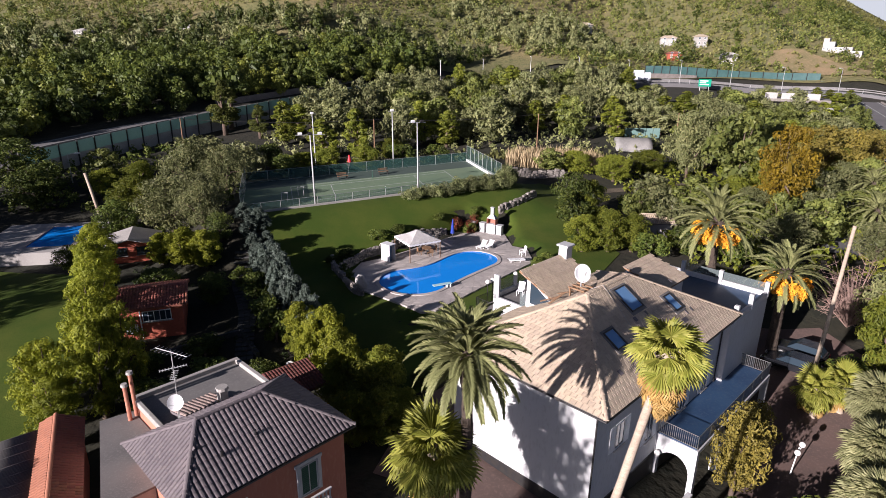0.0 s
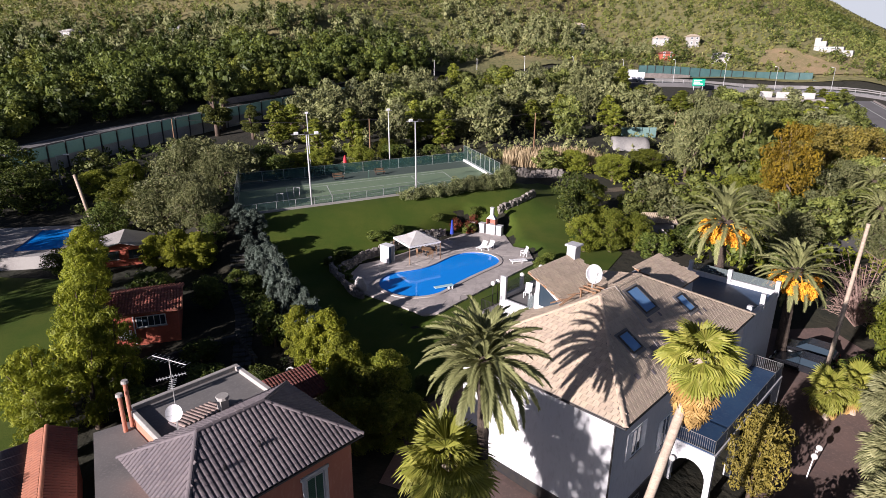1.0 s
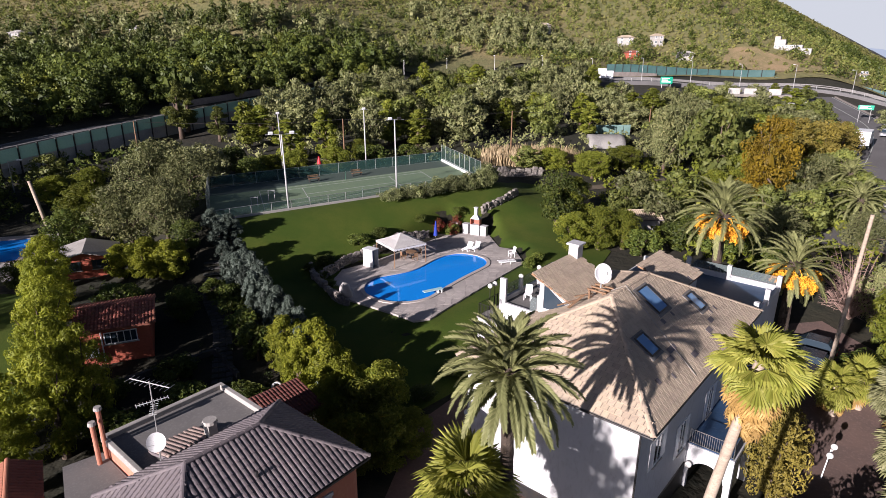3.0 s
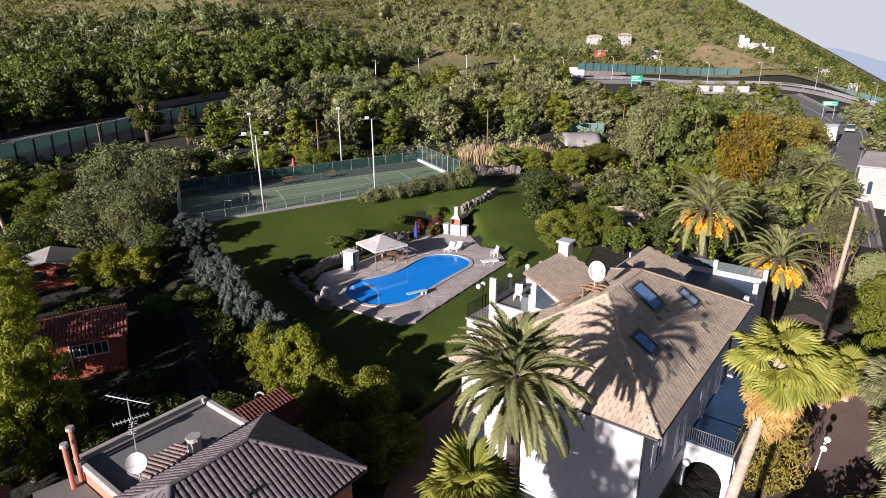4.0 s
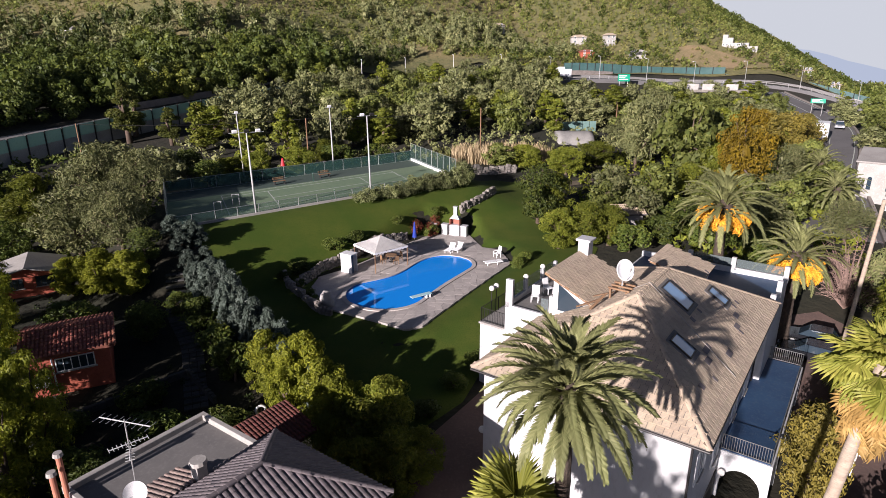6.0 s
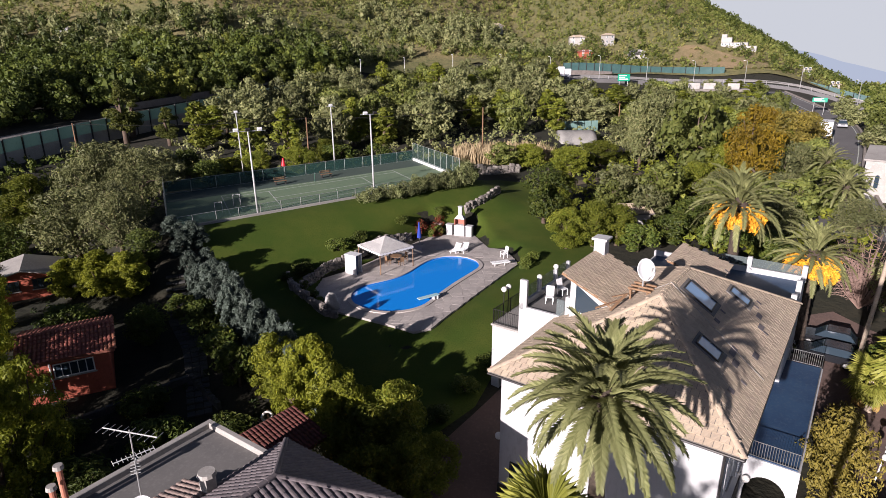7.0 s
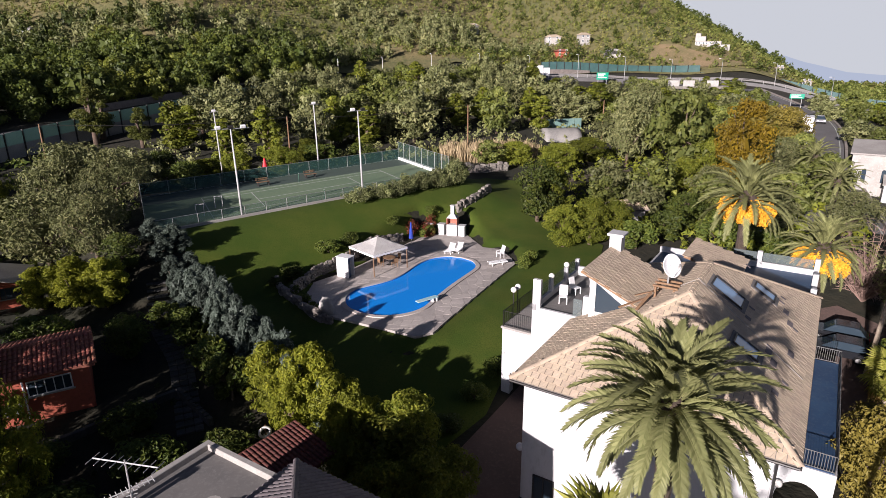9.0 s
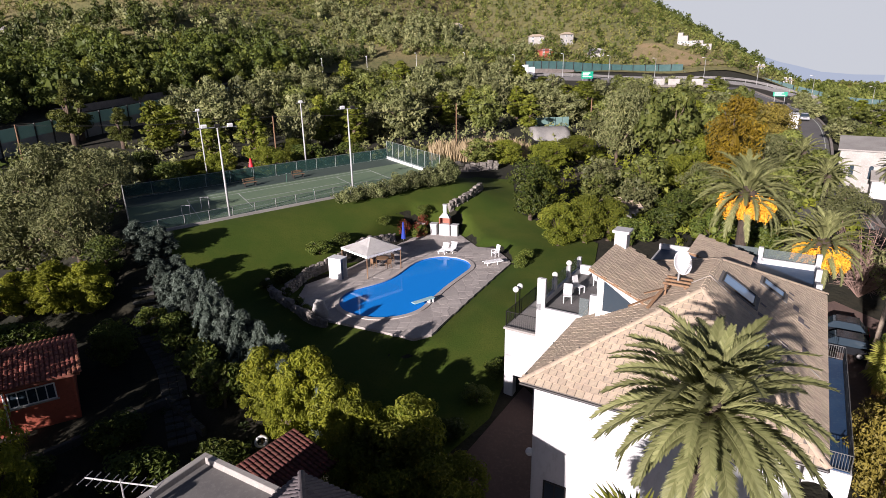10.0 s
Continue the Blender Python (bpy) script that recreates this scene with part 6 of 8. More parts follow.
def vehicle(name, label, x, y, z, turn, ln, w, h, paint, van=False):
    c = thing(name, label, "truck" if van else "car", pose(x, y, z, 0, 0, turn))
    wr = 0.45 if van else 0.32
    bm = bmesh.new()
    if van:
        box(bm, -ln / 2, -w / 2, 0.9, ln * 0.24, w / 2, h, 0.05)
        part("cargo_box", bm, paint, c)
        bm = bmesh.new()
        v = box(bm, ln * 0.26, -w / 2, 0.5, ln / 2, w / 2, h * 0.82, 0.08)
        part("cab", bm, M["plastic"], c)
        bm = bmesh.new()
        box(bm, ln / 2 - 0.05, -w * 0.42, h * 0.5, ln / 2 + 0.02, w * 0.42, h * 0.75, 0.02)
        part("windscreen", bm, M["window"], c)
        bm = bmesh.new()
        box(bm, -ln / 2, -w * 0.3, 0.55, ln / 2, w * 0.3, 0.9)
        part("chassis", bm, M["rail"], c)
    else:
        prof = [(-0.5, 0.28), (-0.5, 0.62), (-0.47, 0.72), (-0.3, 0.76), (0.18, 0.76), (0.44, 0.66), (0.5, 0.5), (0.5, 0.28)]
        roof = [(-0.44, 0.74), (-0.34, 1.16), (-0.24, 1.24), (0.0, 1.26), (0.08, 1.2), (0.24, 0.76)]
        for pr, half, nm, mt, inset in ((prof, w / 2, "body", paint, 0.0), (roof, w / 2 - 0.1, "cabin", M["window"], 0.12)):
            bm = bmesh.new()
            n = len(pr)
            rows = []
            for s in (-1, 1):
                rows.append([bm.verts.new((u * ln, s * (half - (inset if q > 1 else 0)), q * h / 1.26)) for u, q in pr])
            bm.faces.new(rows[0])
            bm.faces.new(rows[1][::-1])
            for i in range(n):
                j = (i + 1) % n
                bm.faces.new((rows[0][j], rows[0][i], rows[1][i], rows[1][j]))
            bmesh.ops.bevel(bm, geom=list(bm.edges), offset=0.04, segments=1, affect="EDGES")
            part(nm, bm, mt, c)
        bm = bmesh.new()
        box(bm, -0.33 * ln, -w / 2 + 0.23, 1.2 * h / 1.26, 0.05 * ln, w / 2 - 0.23, 1.29 * h / 1.26, 0.03)
        part("roof", bm, paint, c)
        for s in (-1, 1):
            for u, nm, mt in ((0.495, "headlight", M["lampglass"]), (-0.5, "tail_light", M["red"])):
                bm = bmesh.new()
                box(bm, u * ln - 0.04, s * (w / 2 - 0.3) - 0.18, 0.52 * h / 1.26, u * ln + 0.03, s * (w / 2 - 0.3) + 0.18, 0.64 * h / 1.26, 0.02)
                part(nm, bm, mt, c)
    for u in (-0.3, 0.31):
        for s in (-1, 1):
            bm = bmesh.new()
            cyl(bm, (u * ln, s * (w / 2 - 0.2), wr), (u * ln, s * (w / 2 + 0.01), wr), wr, n=16)
            wh = part("wheel", bm, M["tyre"], c)
            bm = bmesh.new()
            cyl(bm, (u * ln, s * (w / 2 + 0.005), wr), (u * ln, s * (w / 2 + 0.03), wr), wr * 0.6, n=12)
            part("rim", bm, M["metal"], wh)
    return c


i = 58
vehicle("box_truck", "white box truck on the motorway", mq[i, 0] - 3, mq[i, 1] + 3, mz[i], 4, 8, 2.5, 3.6, M["plastic"], True)
vehicle("car", "black parked estate car with a glossy finish", 21.2, 58.9, gh(21.2, 58.9) + 0.05, 145, 4.5, 1.8, 1.48, M["carpaint"])
vehicle("car", "dark parked hatchback beside the palm", 22.6, 61.0, gh(22.6, 61.0) + 0.05, 145, 4.1, 1.75, 1.5, M["carpaint"])

ROAD = [(36, 81), (45.5, 98), (51, 110.5), (60, 123.5), (70, 140), (76.5, 155), (80, 174), (83, 195)]
rq = curve(ROAD)
rz = level(rq, 0.35)
road = thing("road", "grey asphalt road climbing towards the toll station", "road", kind="structure")
part("carriageway", mesh_of("carriageway", *ribbon(rq, rz, -4.5, 4.5, 2.0), M["asphalt"]), None, road)
for off in (-4.0, -0.08, 3.9):
    part("road_line", mesh_of("road_line", *ribbon(rq, rz + 0.02, off, off + 0.14, 0.04), M["chalk"]), None, road)
part("kerb", mesh_of("kerb", *ribbon(rq, rz + 0.25, -5.0, -4.6, 1.6), M["stone"]), None, road)
vehicle("box_truck", "white box truck on the road", 63.0, 131.5, gh(63.0, 131.5) + 0.45, 57, 7.5, 2.4, 3.4, M["plastic"], True)
for k, (u, side, paint, what) in enumerate(((6, 1.9, M["carwhite"], "silver"), (9, -2, M["carpaint"], "black"), (16, 1.9, M["plastic"], "white"), (24, -2, M["carwhite"], "silver"))):
    p = beside(rq, side)[u]
    vehicle("car", what + " car on the road", p[0], p[1], rz[u] + 0.02, 60 if side > 0 else 240, 4.2, 1.75, 1.45, paint)

toll = thing("toll_station", "white toll station canopy on columns with booths", "toll station", pose(56.5, 166, gh(56.5, 166) - 0.8, 0, 0, -18))
bm = bmesh.new()
box(bm, -7, -3, 4.6, 7, 3, 5.3, 0.1)
part("canopy", bm, M["stone"], toll)
for x in (-6, -2, 2, 6):
    bm = bmesh.new()
    cyl(bm, (x, 0, -0.5), (x, 0, 4.6), 0.22, n=10)
    part("column", bm, M["offwhite"], toll)
for x in (-4, 0, 4):
    bm = bmesh.new()
    box(bm, x - 0.7, -1.2, -0.3, x + 0.7, 1.2, 2.5, 0.08)
    part("booth", bm, M["offwhite"], toll)
for x in (-5.2, -1.8, 3.4):
    bm = bmesh.new()
    box(bm, x - 1.3, -3.2, 5.2, x + 1.3, -3.0, 6.6, 0.04)
    part("panel", bm, M["offwhite"], toll, "white lane panel on the canopy")
for k in range(2):
    vehicle("box_truck", "white lorry parked by the toll station", 64 + 4 * k, 168 + 1.0 * k, gh(64 + 4 * k, 168 + k) - 0.3, 100, 6, 2.2, 2.8, M["offwhite"], True)


def far_house(x, y, w, d, h, turn, wall, roof, label, lift=0.0, floors=2):
    w, d, h = w * 0.58, d * 0.6, h * 0.66
    t = thing("hill_house", label, "house", pose(x, y, gh(x, y) + lift, 0, 0, turn))
    walls("wall_block", -w / 2, -d / 2, w / 2, d / 2, -3, h, wall, t)
    bm = bmesh.new()
    e = 0.5
    base = [bm.verts.new(c) for c in ((-w / 2 - e, -d / 2 - e, h), (w / 2 + e, -d / 2 - e, h), (w / 2 + e, d / 2 + e, h), (-w / 2 - e, d / 2 + e, h))]
    top = [bm.verts.new(c) for c in ((-w / 4, 0, h + d * 0.22), (w / 4, 0, h + d * 0.22))]
    bm.faces.new(base[::-1])
    bm.faces.new((base[0], base[1], top[1], top[0]))
    bm.faces.new((base[2], base[3], top[0], top[1]))
    bm.faces.new((base[1], base[2], top[1]))
    bm.faces.new((base[3], base[0], top[0]))
    part("roof", bm, roof, t)
    n = max(2, int(w / 2.2))
    for f in range(floors):
        for k in range(n):
            frame_window(t, Matrix.Translation((-w / 2 + w * (k + 0.5) / n, -d / 2, 0.8 + f * h / floors)), 0.8, 1.0, M["white"], M["window"], "window", sill=False)
    return t


far_house(-159, 202, 9, 7, 4.6, -20, M["offwhite"], M["concrete"], "white two-storey hillside house among trees")
far_house(-128, 216, 6, 6, 4.4, -10, M["offwhite"], M["concrete"], "small white house above the woods")
far_house(12.3, 292, 10, 8, 3.6, 10, M["offwhite"], M["rooftile"], "pale hillside house with a tiled roof")
far_house(46.5, 285, 11, 8, 4.6, -5, M["offwhite"], M["rooftile"], "white hillside house with a low tiled roof")
far_house(57, 275, 7, 7, 5.6, 8, M["offwhite"], M["rooftile"], "tall white hillside house with a tiled roof")
far_house(45, 260, 9, 6, 3.6, 5, M["redwall"], M["redtile"], "red hillside house with a veranda")
far_house(63.5, 256, 10, 7, 4.0, -8, M["offwhite"], M["concrete"], "white hillside house with a pale roof")
cas = thing("terraced_villa", "large white terraced villa high on the hillside", "house", pose(96.5, 250, gh(96.5, 250), 0, 0, -28) @ Matrix.Scale(0.6, 4))
for x0, x1, z0, z1 in ((-8, 14, -4, 0.6), (-6, 9, 0.6, 2.6), (-6, 0, 2.6, 5.6), (-6, -3, 5.6, 7.4)):
    bm = bmesh.new()
    box(bm, x0, -4 if z0 < 0 else -3, z0, x1, 4, z1, 0.1)
    part("terrace_wall", bm, M["offwhite"], cas)
for k in range(7):
    frame_window(cas, Matrix.Translation((-5.2 + 2.0 * k, -3, 0.9)), 0.9, 1.4, M["white"], M["window"], "window", sill=False)
bm = bmesh.new()
box(bm, -30, -1, -4, -8, 0, -0.8, 0.1)
part("garden_terrace", bm, M["concrete"], cas, "pale retaining wall of the drive")
for k, (x, y) in enumerate(((112, 226), (119, 221), (124, 213), (133, 214), (140, 204), (150, 206))):
    far_house(x, y, 4 + k % 2, 4, 2.6, -25 - 8 * k, M["offwhite"], M["rooftile"], "pale house on the far slope", floors=2)
for k, (x, y) in enumerate(((96, 140), (116, 150), (106, 168), (128, 168), (84, 112))):
    far_house(x, y, 12, 8, 4.2, -30 - 10 * k, M["offwhite"], M["felt"], "low pale building among trees beyond the road", floors=1)

chapel = thing("white_building", "plain white building with narrow arched windows", "building", frame_of(48.6, 98.2, 0.80, -0.60, gh(52, 97)))
walls("wall_block", 0, 0, 16, 9, -3, 5.6, M["offwhite"], chapel)
bm = bmesh.new()
slab(bm, [(-0.3, -0.3, 5.6), (16.3, -0.3, 5.6), (16.3, 9.3, 6.4), (-0.3, 9.3, 6.4)], 0.2)
part("roof", bm, M["concrete"], chapel)
for x in (1.6, 3.8, 6.0):
    bm = bmesh.new()
    v = [(x - 0.25, 1.8), (x + 0.25, 1.8)] + [(x + 0.25 * math.cos(w), 3.3 + 0.25 * math.sin(w)) for w in np.linspace(0, math.pi, 9)]
    lo, hi = [bm.verts.new((p, -0.04, q)) for p, q in v], [bm.verts.new((p, 0.06, q)) for p, q in v]
    bm.faces.new(lo)
    bm.faces.new(hi[::-1])
    for i in range(len(v)):
        j = (i + 1) % len(v)
        bm.faces.new((lo[j], lo[i], hi[i], hi[j]))
    part("arched_window", bm, M["window"], chapel)
walls("porch", 4.0, -3.0, 10, 0.02, -3, 2.2, M["stucco"], chapel)
bm = bmesh.new()
slab(bm, [(3.8, -3.3, 2.2), (10.2, -3.3, 2.2), (10.2, 0.0, 3.0), (3.8, 0.0, 3.0)], 0.15)
part("porch_roof", bm, M["concrete"], chapel)

tunnel = thing("polytunnel", "grey-white plastic polytunnel in the field", "polytunnel", pose(12.8, 127.0, gh(15, 128) - 0.2, 0, 0, 2))
vs, fs, n = [], [], 12
for k in range(9):
    for j in range(n + 1):
        a = math.pi * j / n
        vs.append((6.6 * k / 8, 3.0 - 3.0 * math.cos(a), (2.3 + 0.06 * (k % 2)) * math.sin(a)))
for k in range(8):
    for j in range(n):
        fs.append((k * (n + 1) + j, (k + 1) * (n + 1) + j, (k + 1) * (n + 1) + j + 1, k * (n + 1) + j + 1))
fs.append(tuple(range(n + 1)))
fs.append(tuple(8 * (n + 1) + j for j in range(n + 1))[::-1])
part("cover", mesh_of("cover", vs, fs, M["film"], True), None, tunnel)
# a dark panel painted in for the shade inside the doorway
bm = bmesh.new()
box(bm, 6.6, 1.4, 0, 6.66, 4.6, 1.9)
part("door_opening", bm, M["rail"], tunnel)
pf = thing("panel_fence", "green panelled fence behind the tunnel", "fence", frame_of(15.5, 139.5, 0.97, 0.22, gh(18, 140)))
for k in range(5):
    bm = bmesh.new()
    box(bm, 1.5 * k, 0, -0.4, 1.5 * k + 1.4, 0.06, 1.9, 0.02)
    part("panel", bm, M["noiseglass"], pf)
brown = hut("tool_hut", "small hut with a brown tiled roof behind the villa", frame_of(12.6, 84.6, 0.95, 0.1, gh(14, 85)), 3.2, 3.0, 1.9, 0.7, M["concrete"], M["graytile"], round_tile, M["rooftile"])
sheet("footpath", np.arange(4, 26, 0.6), np.arange(96, 114, 0.6), 0.08, M["soil"], "bare earth footpath behind the garden", "path",
      [(4.5, 99.5), (8, 101.6), (15, 106), (22.5, 110.8), (22.5, 109), (15, 104.2), (8, 99.8), (4.5, 98)])


def stone_wall(name, label, pts, h, size, seed, parent=None):
    """A rubble wall of single stones along a line."""
    r = random.Random(seed)
    w = thing(name, label, "wall", kind="structure")
    bases = []
    for k in range(5):
        bm = bmesh.new()
        bmesh.ops.create_cube(bm, size=1.0)
        bmesh.ops.bevel(bm, geom=list(bm.edges), offset=0.16, segments=1, affect="EDGES")
        for v in bm.verts:
            v.co += Vector((r.uniform(-0.1, 0.1), r.uniform(-0.1, 0.1), r.uniform(-0.1, 0.1)))
        bases.append(to_mesh("stone", bm, M["stone"]))
    q = curve(pts, size * 0.95)
    for i in range(len(q) - 1):
        d = q[i + 1] - q[i]
        a = math.atan2(d[1], d[0])
        z, top = gh(*q[i]) - 0.2, gh(*q[i]) + h * r.uniform(0.85, 1.1)
        while z < top:
            s = size * r.uniform(0.75, 1.25)
            ob = new("stone", bases[r.randrange(5)])
            ob.parent = w
            ob.matrix_basis = (Matrix.Translation((q[i, 0] + r.uniform(-0.08, 0.08), q[i, 1] + r.uniform(-0.08, 0.08), z + s * 0.3)) @ Matrix.Rotation(a + r.uniform(-0.3, 0.3), 4, "Z")
                               @ Matrix.Diagonal((s * 1.25, s * 0.9, s * 0.75, 1)))
            z += s * 0.62
    return w


stone_wall("retaining_wall", "rubble stone retaining wall behind the pool terrace", [(-20.6, 66.3), (-19.6, 70.3), (-17.4, 72.6), (-15.2, 76.4), (-11.6, 80.6)], 0.95, 0.29, 3)
stone_wall("rockery", "dark rubble rockery at the lawn's edge by the pool", [(-22.2, 68.2), (-21.3, 66.0), (-19.8, 64.6), (-18.9, 63.2), (-17.9, 61.7), (-16.4, 60.9)], 0.6, 0.42, 4)
stone_wall("field_wall", "pale dry stone wall beyond the lawn", [(-5.2, 102.6), (-1.5, 104.2), (3.2, 106.0)], 1.0, 0.55, 5)
stone_wall("lawn_wall", "low curved stone edging beside the lawn", [(-5.6, 85.7), (-4.0, 87.6), (-2.6, 89.4), (-1.2, 92.0)], 0.6, 0.5, 6)
for k in range(4):
    up = thing("utility_pole", "weathered wooden utility pole", "utility pole", pose((-29.0, -2.0, 24.0, -58.0)[k], (108.0, 119.0, 131.0, 98.0)[k], gh((-29.0, -2.0, 24.0, -58.0)[k], (108.0, 119.0, 131.0, 98.0)[k])))
    bm = bmesh.new()
    cyl(bm, (0, 0, -0.6), (0, 0, 7.2), 0.12, 0.08, 8)
    part("pole", bm, M["wood"], up)
zs = [gh(x, y) + 7.1 for x, y in ((-58.0, 98.0), (-29.0, 108.0), (-2.0, 119.0), (24.0, 131.0))]
wire("overhead_cable", [(-58, 98, zs[0]), (-29, 108, zs[1]), (-2, 119, zs[2]), (24, 131, zs[3])], 0.03, M["rail"], None, "black overhead cable between the poles", "cable", 0.5)

# far mountains across the bay, a glowing sheet with haze in its colour
bm = bmesh.new()
ridge = [(1500, 60), (1900, 70), (2120, 46), (2230, 26), (2340, 0), (2490, -34), (2640, -66), (2800, -100), (3000, -120), (3300, -130), (3800, -150)]
lo = [bm.verts.new((x, 4000, -700)) for x, z in ridge]
hi = [bm.verts.new((x, 4000 + 40 * math.sin(x * 0.01), z + 6 * math.sin(x * 0.02))) for x, z in ridge]
bk = [bm.verts.new((x, 4300, -700)) for x, z in ridge]
for i in range(len(ridge) - 1):
    bm.faces.new((lo[i], lo[i + 1], hi[i + 1], hi[i]))
    bm.faces.new((hi[i], hi[i + 1], bk[i + 1], bk[i]))
single("backdrop", bm, M["haze"], "glowing backdrop of far mountains across the bay, haze painted pale blue", "mountains", kind="structure")

pq = curve([(-23.3, 50.0), (-26.0, 56.2), (-29.2, 60.6), (-31.4, 66.2)], 0.6)
path = thing("garden_path", "narrow paved path through the shaded garden", "path", kind="structure")
for i in range(len(pq) - 2):
    d = Vector((*(pq[i + 1] - pq[i]), 0))
    n = Vector((-d.y, d.x, 0)).normalized()
    for k in (-1, 0, 1):
        c = Vector((*pq[i], gh(*pq[i]) + 0.05)) + n * (0.5 * k)
        bm = bmesh.new()
        box(bm, -0.28, -0.235, -0.1, 0.28, 0.235, 0.02 + 0.008 * ((i * 3 + k) % 3), 0.02, Matrix.Translation(c) @ Matrix.Rotation(math.atan2(d.y, d.x), 4, "Z"))
        part("paving_slab", bm, M["shadestone"], path)
# a glowing sheet, added behind the hill to brighten the sky there
bm = bmesh.new()
rows = []
for k in range(13):
    a = math.radians(84 - 6.5 * k)
    rows.append((bm.verts.new((5200 * math.cos(a), 5200 * math.sin(a), -900)), bm.verts.new((5200 * math.cos(a), 5200 * math.sin(a), 2200))))
for p, q in zip(rows[:-1], rows[1:]):
    bm.faces.new((p[0], q[0], q[1], p[1]))
single("sky_backdrop", bm, M["skyglow"], "glowing whitish sheet added in place of the hazy sky over the bay", "sky", kind="structure")

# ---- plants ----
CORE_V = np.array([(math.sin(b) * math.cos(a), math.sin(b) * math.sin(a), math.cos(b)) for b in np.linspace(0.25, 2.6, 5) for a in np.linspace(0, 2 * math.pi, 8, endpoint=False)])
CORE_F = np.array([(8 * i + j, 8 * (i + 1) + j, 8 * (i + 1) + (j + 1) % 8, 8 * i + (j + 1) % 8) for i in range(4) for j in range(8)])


def leaf_cloud(r, clumps, count, size, shape=(1.0, 0.45), out=1.0, shell=0.35, droop=0.0, up=0.0, plain=False):
    """Many small leaf blades on the shells of clumps. clumps: rows of centre and radii. plain: three-cornered blades. Returns vertices and faces."""
    clumps = np.array(clumps, float)
    vol = clumps[:, 3] * clumps[:, 4] + clumps[:, 3] * clumps[:, 5]
    pick = r.choice(len(clumps), count, p=vol / vol.sum())
    d = r.normal(size=(count, 3))
    d /= np.linalg.norm(d, axis=1, keepdims=True)
    rad = 1 - shell * r.random(count) ** 1.6
    rough = 1 + 0.18 * np.sin(d[:, 0] * 7 + pick) * np.sin(d[:, 1] * 6 + 2 * pick) * np.sin(d[:, 2] * 8)
    c = clumps[pick, :3] + d * clumps[pick, 3:6] * (rad * rough)[:, None]
    face = d * out + r.normal(size=(count, 3)) * 0.3
    face[:, 2] += 0.15
    face /= np.linalg.norm(face, axis=1, keepdims=True)
    axis = r.normal(size=(count, 3)) * 0.8
    axis[:, 2] += 1.6 * up - 1.2 * droop
    axis -= face * (axis * face).sum(1, keepdims=True)
    axis /= np.linalg.norm(axis, axis=1, keepdims=True)
    other = np.cross(face, axis)
    s = size * r.uniform(0.6, 1.4, count)[:, None]
    a, b = axis * s * shape[0], other * s * shape[1]
    if plain:
        v = np.stack([c - a * 0.5 + b * 0.5, c + a * 0.5, c - a * 0.5 - b * 0.5], 1).reshape(-1, 3)
        return v, np.arange(3 * count).reshape(-1, 3)
    bend = np.cross(axis, other) * s * 0.18
    v = np.stack([c - a * 0.5, c + b * 0.5 + bend, c + a * 0.5, c - b * 0.5 + bend], 1).reshape(-1, 3)
    f = np.arange(4 * count).reshape(-1, 4)
    return v, f


def crown_clumps(r, n, radius, height, base, lift=0.0, clump=0.42, flat=0.8, cone=0.0):
    """Clumps that fill a rounded crown of that radius and height above base."""
    rows = []
    for k in range(n):
        w, u = r.uniform(0, 2 * math.pi), r.random() ** 0.55
        t = r.uniform(-1, 1)
        rr = radius * u * math.sqrt(max(0.05, 1 - t * t)) * 0.85
        slim = 1 - cone * (t + 1) / 2
        rr *= slim
        cr = radius * clump * r.uniform(0.6, 1.4) * (0.4 + 0.6 * slim)
        rows.append((rr * math.cos(w), rr * math.sin(w), base + height * (0.5 + 0.42 * t), cr, cr, cr * flat))
    return rows


def trunk_and_limbs(r, height, girth, spread_r, clumps, bark, limbs=6):
    lean = Vector((r.uniform(-0.06, 0.06) * height, r.uniform(-0.06, 0.06) * height, height))
    pts = [Vector((0, 0, -0.4)), Vector((lean.x * 0.3, lean.y * 0.3, height * 0.4)), lean]
    pieces = [tube(pts, [girth * 1.25, girth * 0.9, girth * 0.4], 8)]
    ends = sorted(clumps, key=lambda c: -c[2])
    for k in range(min(limbs, len(ends))):
        c = Vector(ends[k * len(ends) // limbs][:3])
        start = Vector((lean.x * 0.4, lean.y * 0.4, height * r.uniform(0.4, 0.9)))
        mid = start.lerp(c, 0.5) + Vector((0, 0, 0.08 * height))
        pieces.append(tube([start, mid, c], [girth * 0.45, girth * 0.3, girth * 0.1], 5))
    vs, fs = join(pieces)
    return mesh_of("trunk", vs, fs, bark, True)


def make_tree(name, label, seed, leaf, height, radius, base, leaves, size, n=12, bark=None, clump=0.42, shape=(1.0, 0.5), flat=0.8, up=0.0, droop=0.0,
              category="tree", girth=None, group="", shell=0.35, cone=0.0, plain=False):
    r = np.random.default_rng(seed)
    t = thing(name, label, category, group=group)
    clumps = crown_clumps(r, n, radius, height - base, base, clump=clump, flat=flat, cone=cone)
    part("trunk", trunk_and_limbs(r, base + (height - base) * 0.45, girth or 0.035 * height, radius, clumps, bark or M["bark"]), None, t)
    v, f = leaf_cloud(r, clumps, leaves, size, shape, up=up, droop=droop, shell=shell, plain=plain)
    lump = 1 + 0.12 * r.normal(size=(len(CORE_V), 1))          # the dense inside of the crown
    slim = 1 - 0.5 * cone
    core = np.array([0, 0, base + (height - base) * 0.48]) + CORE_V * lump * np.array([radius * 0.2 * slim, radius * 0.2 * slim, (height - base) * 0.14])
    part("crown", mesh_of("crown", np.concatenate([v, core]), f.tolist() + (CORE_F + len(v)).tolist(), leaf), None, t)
    return t


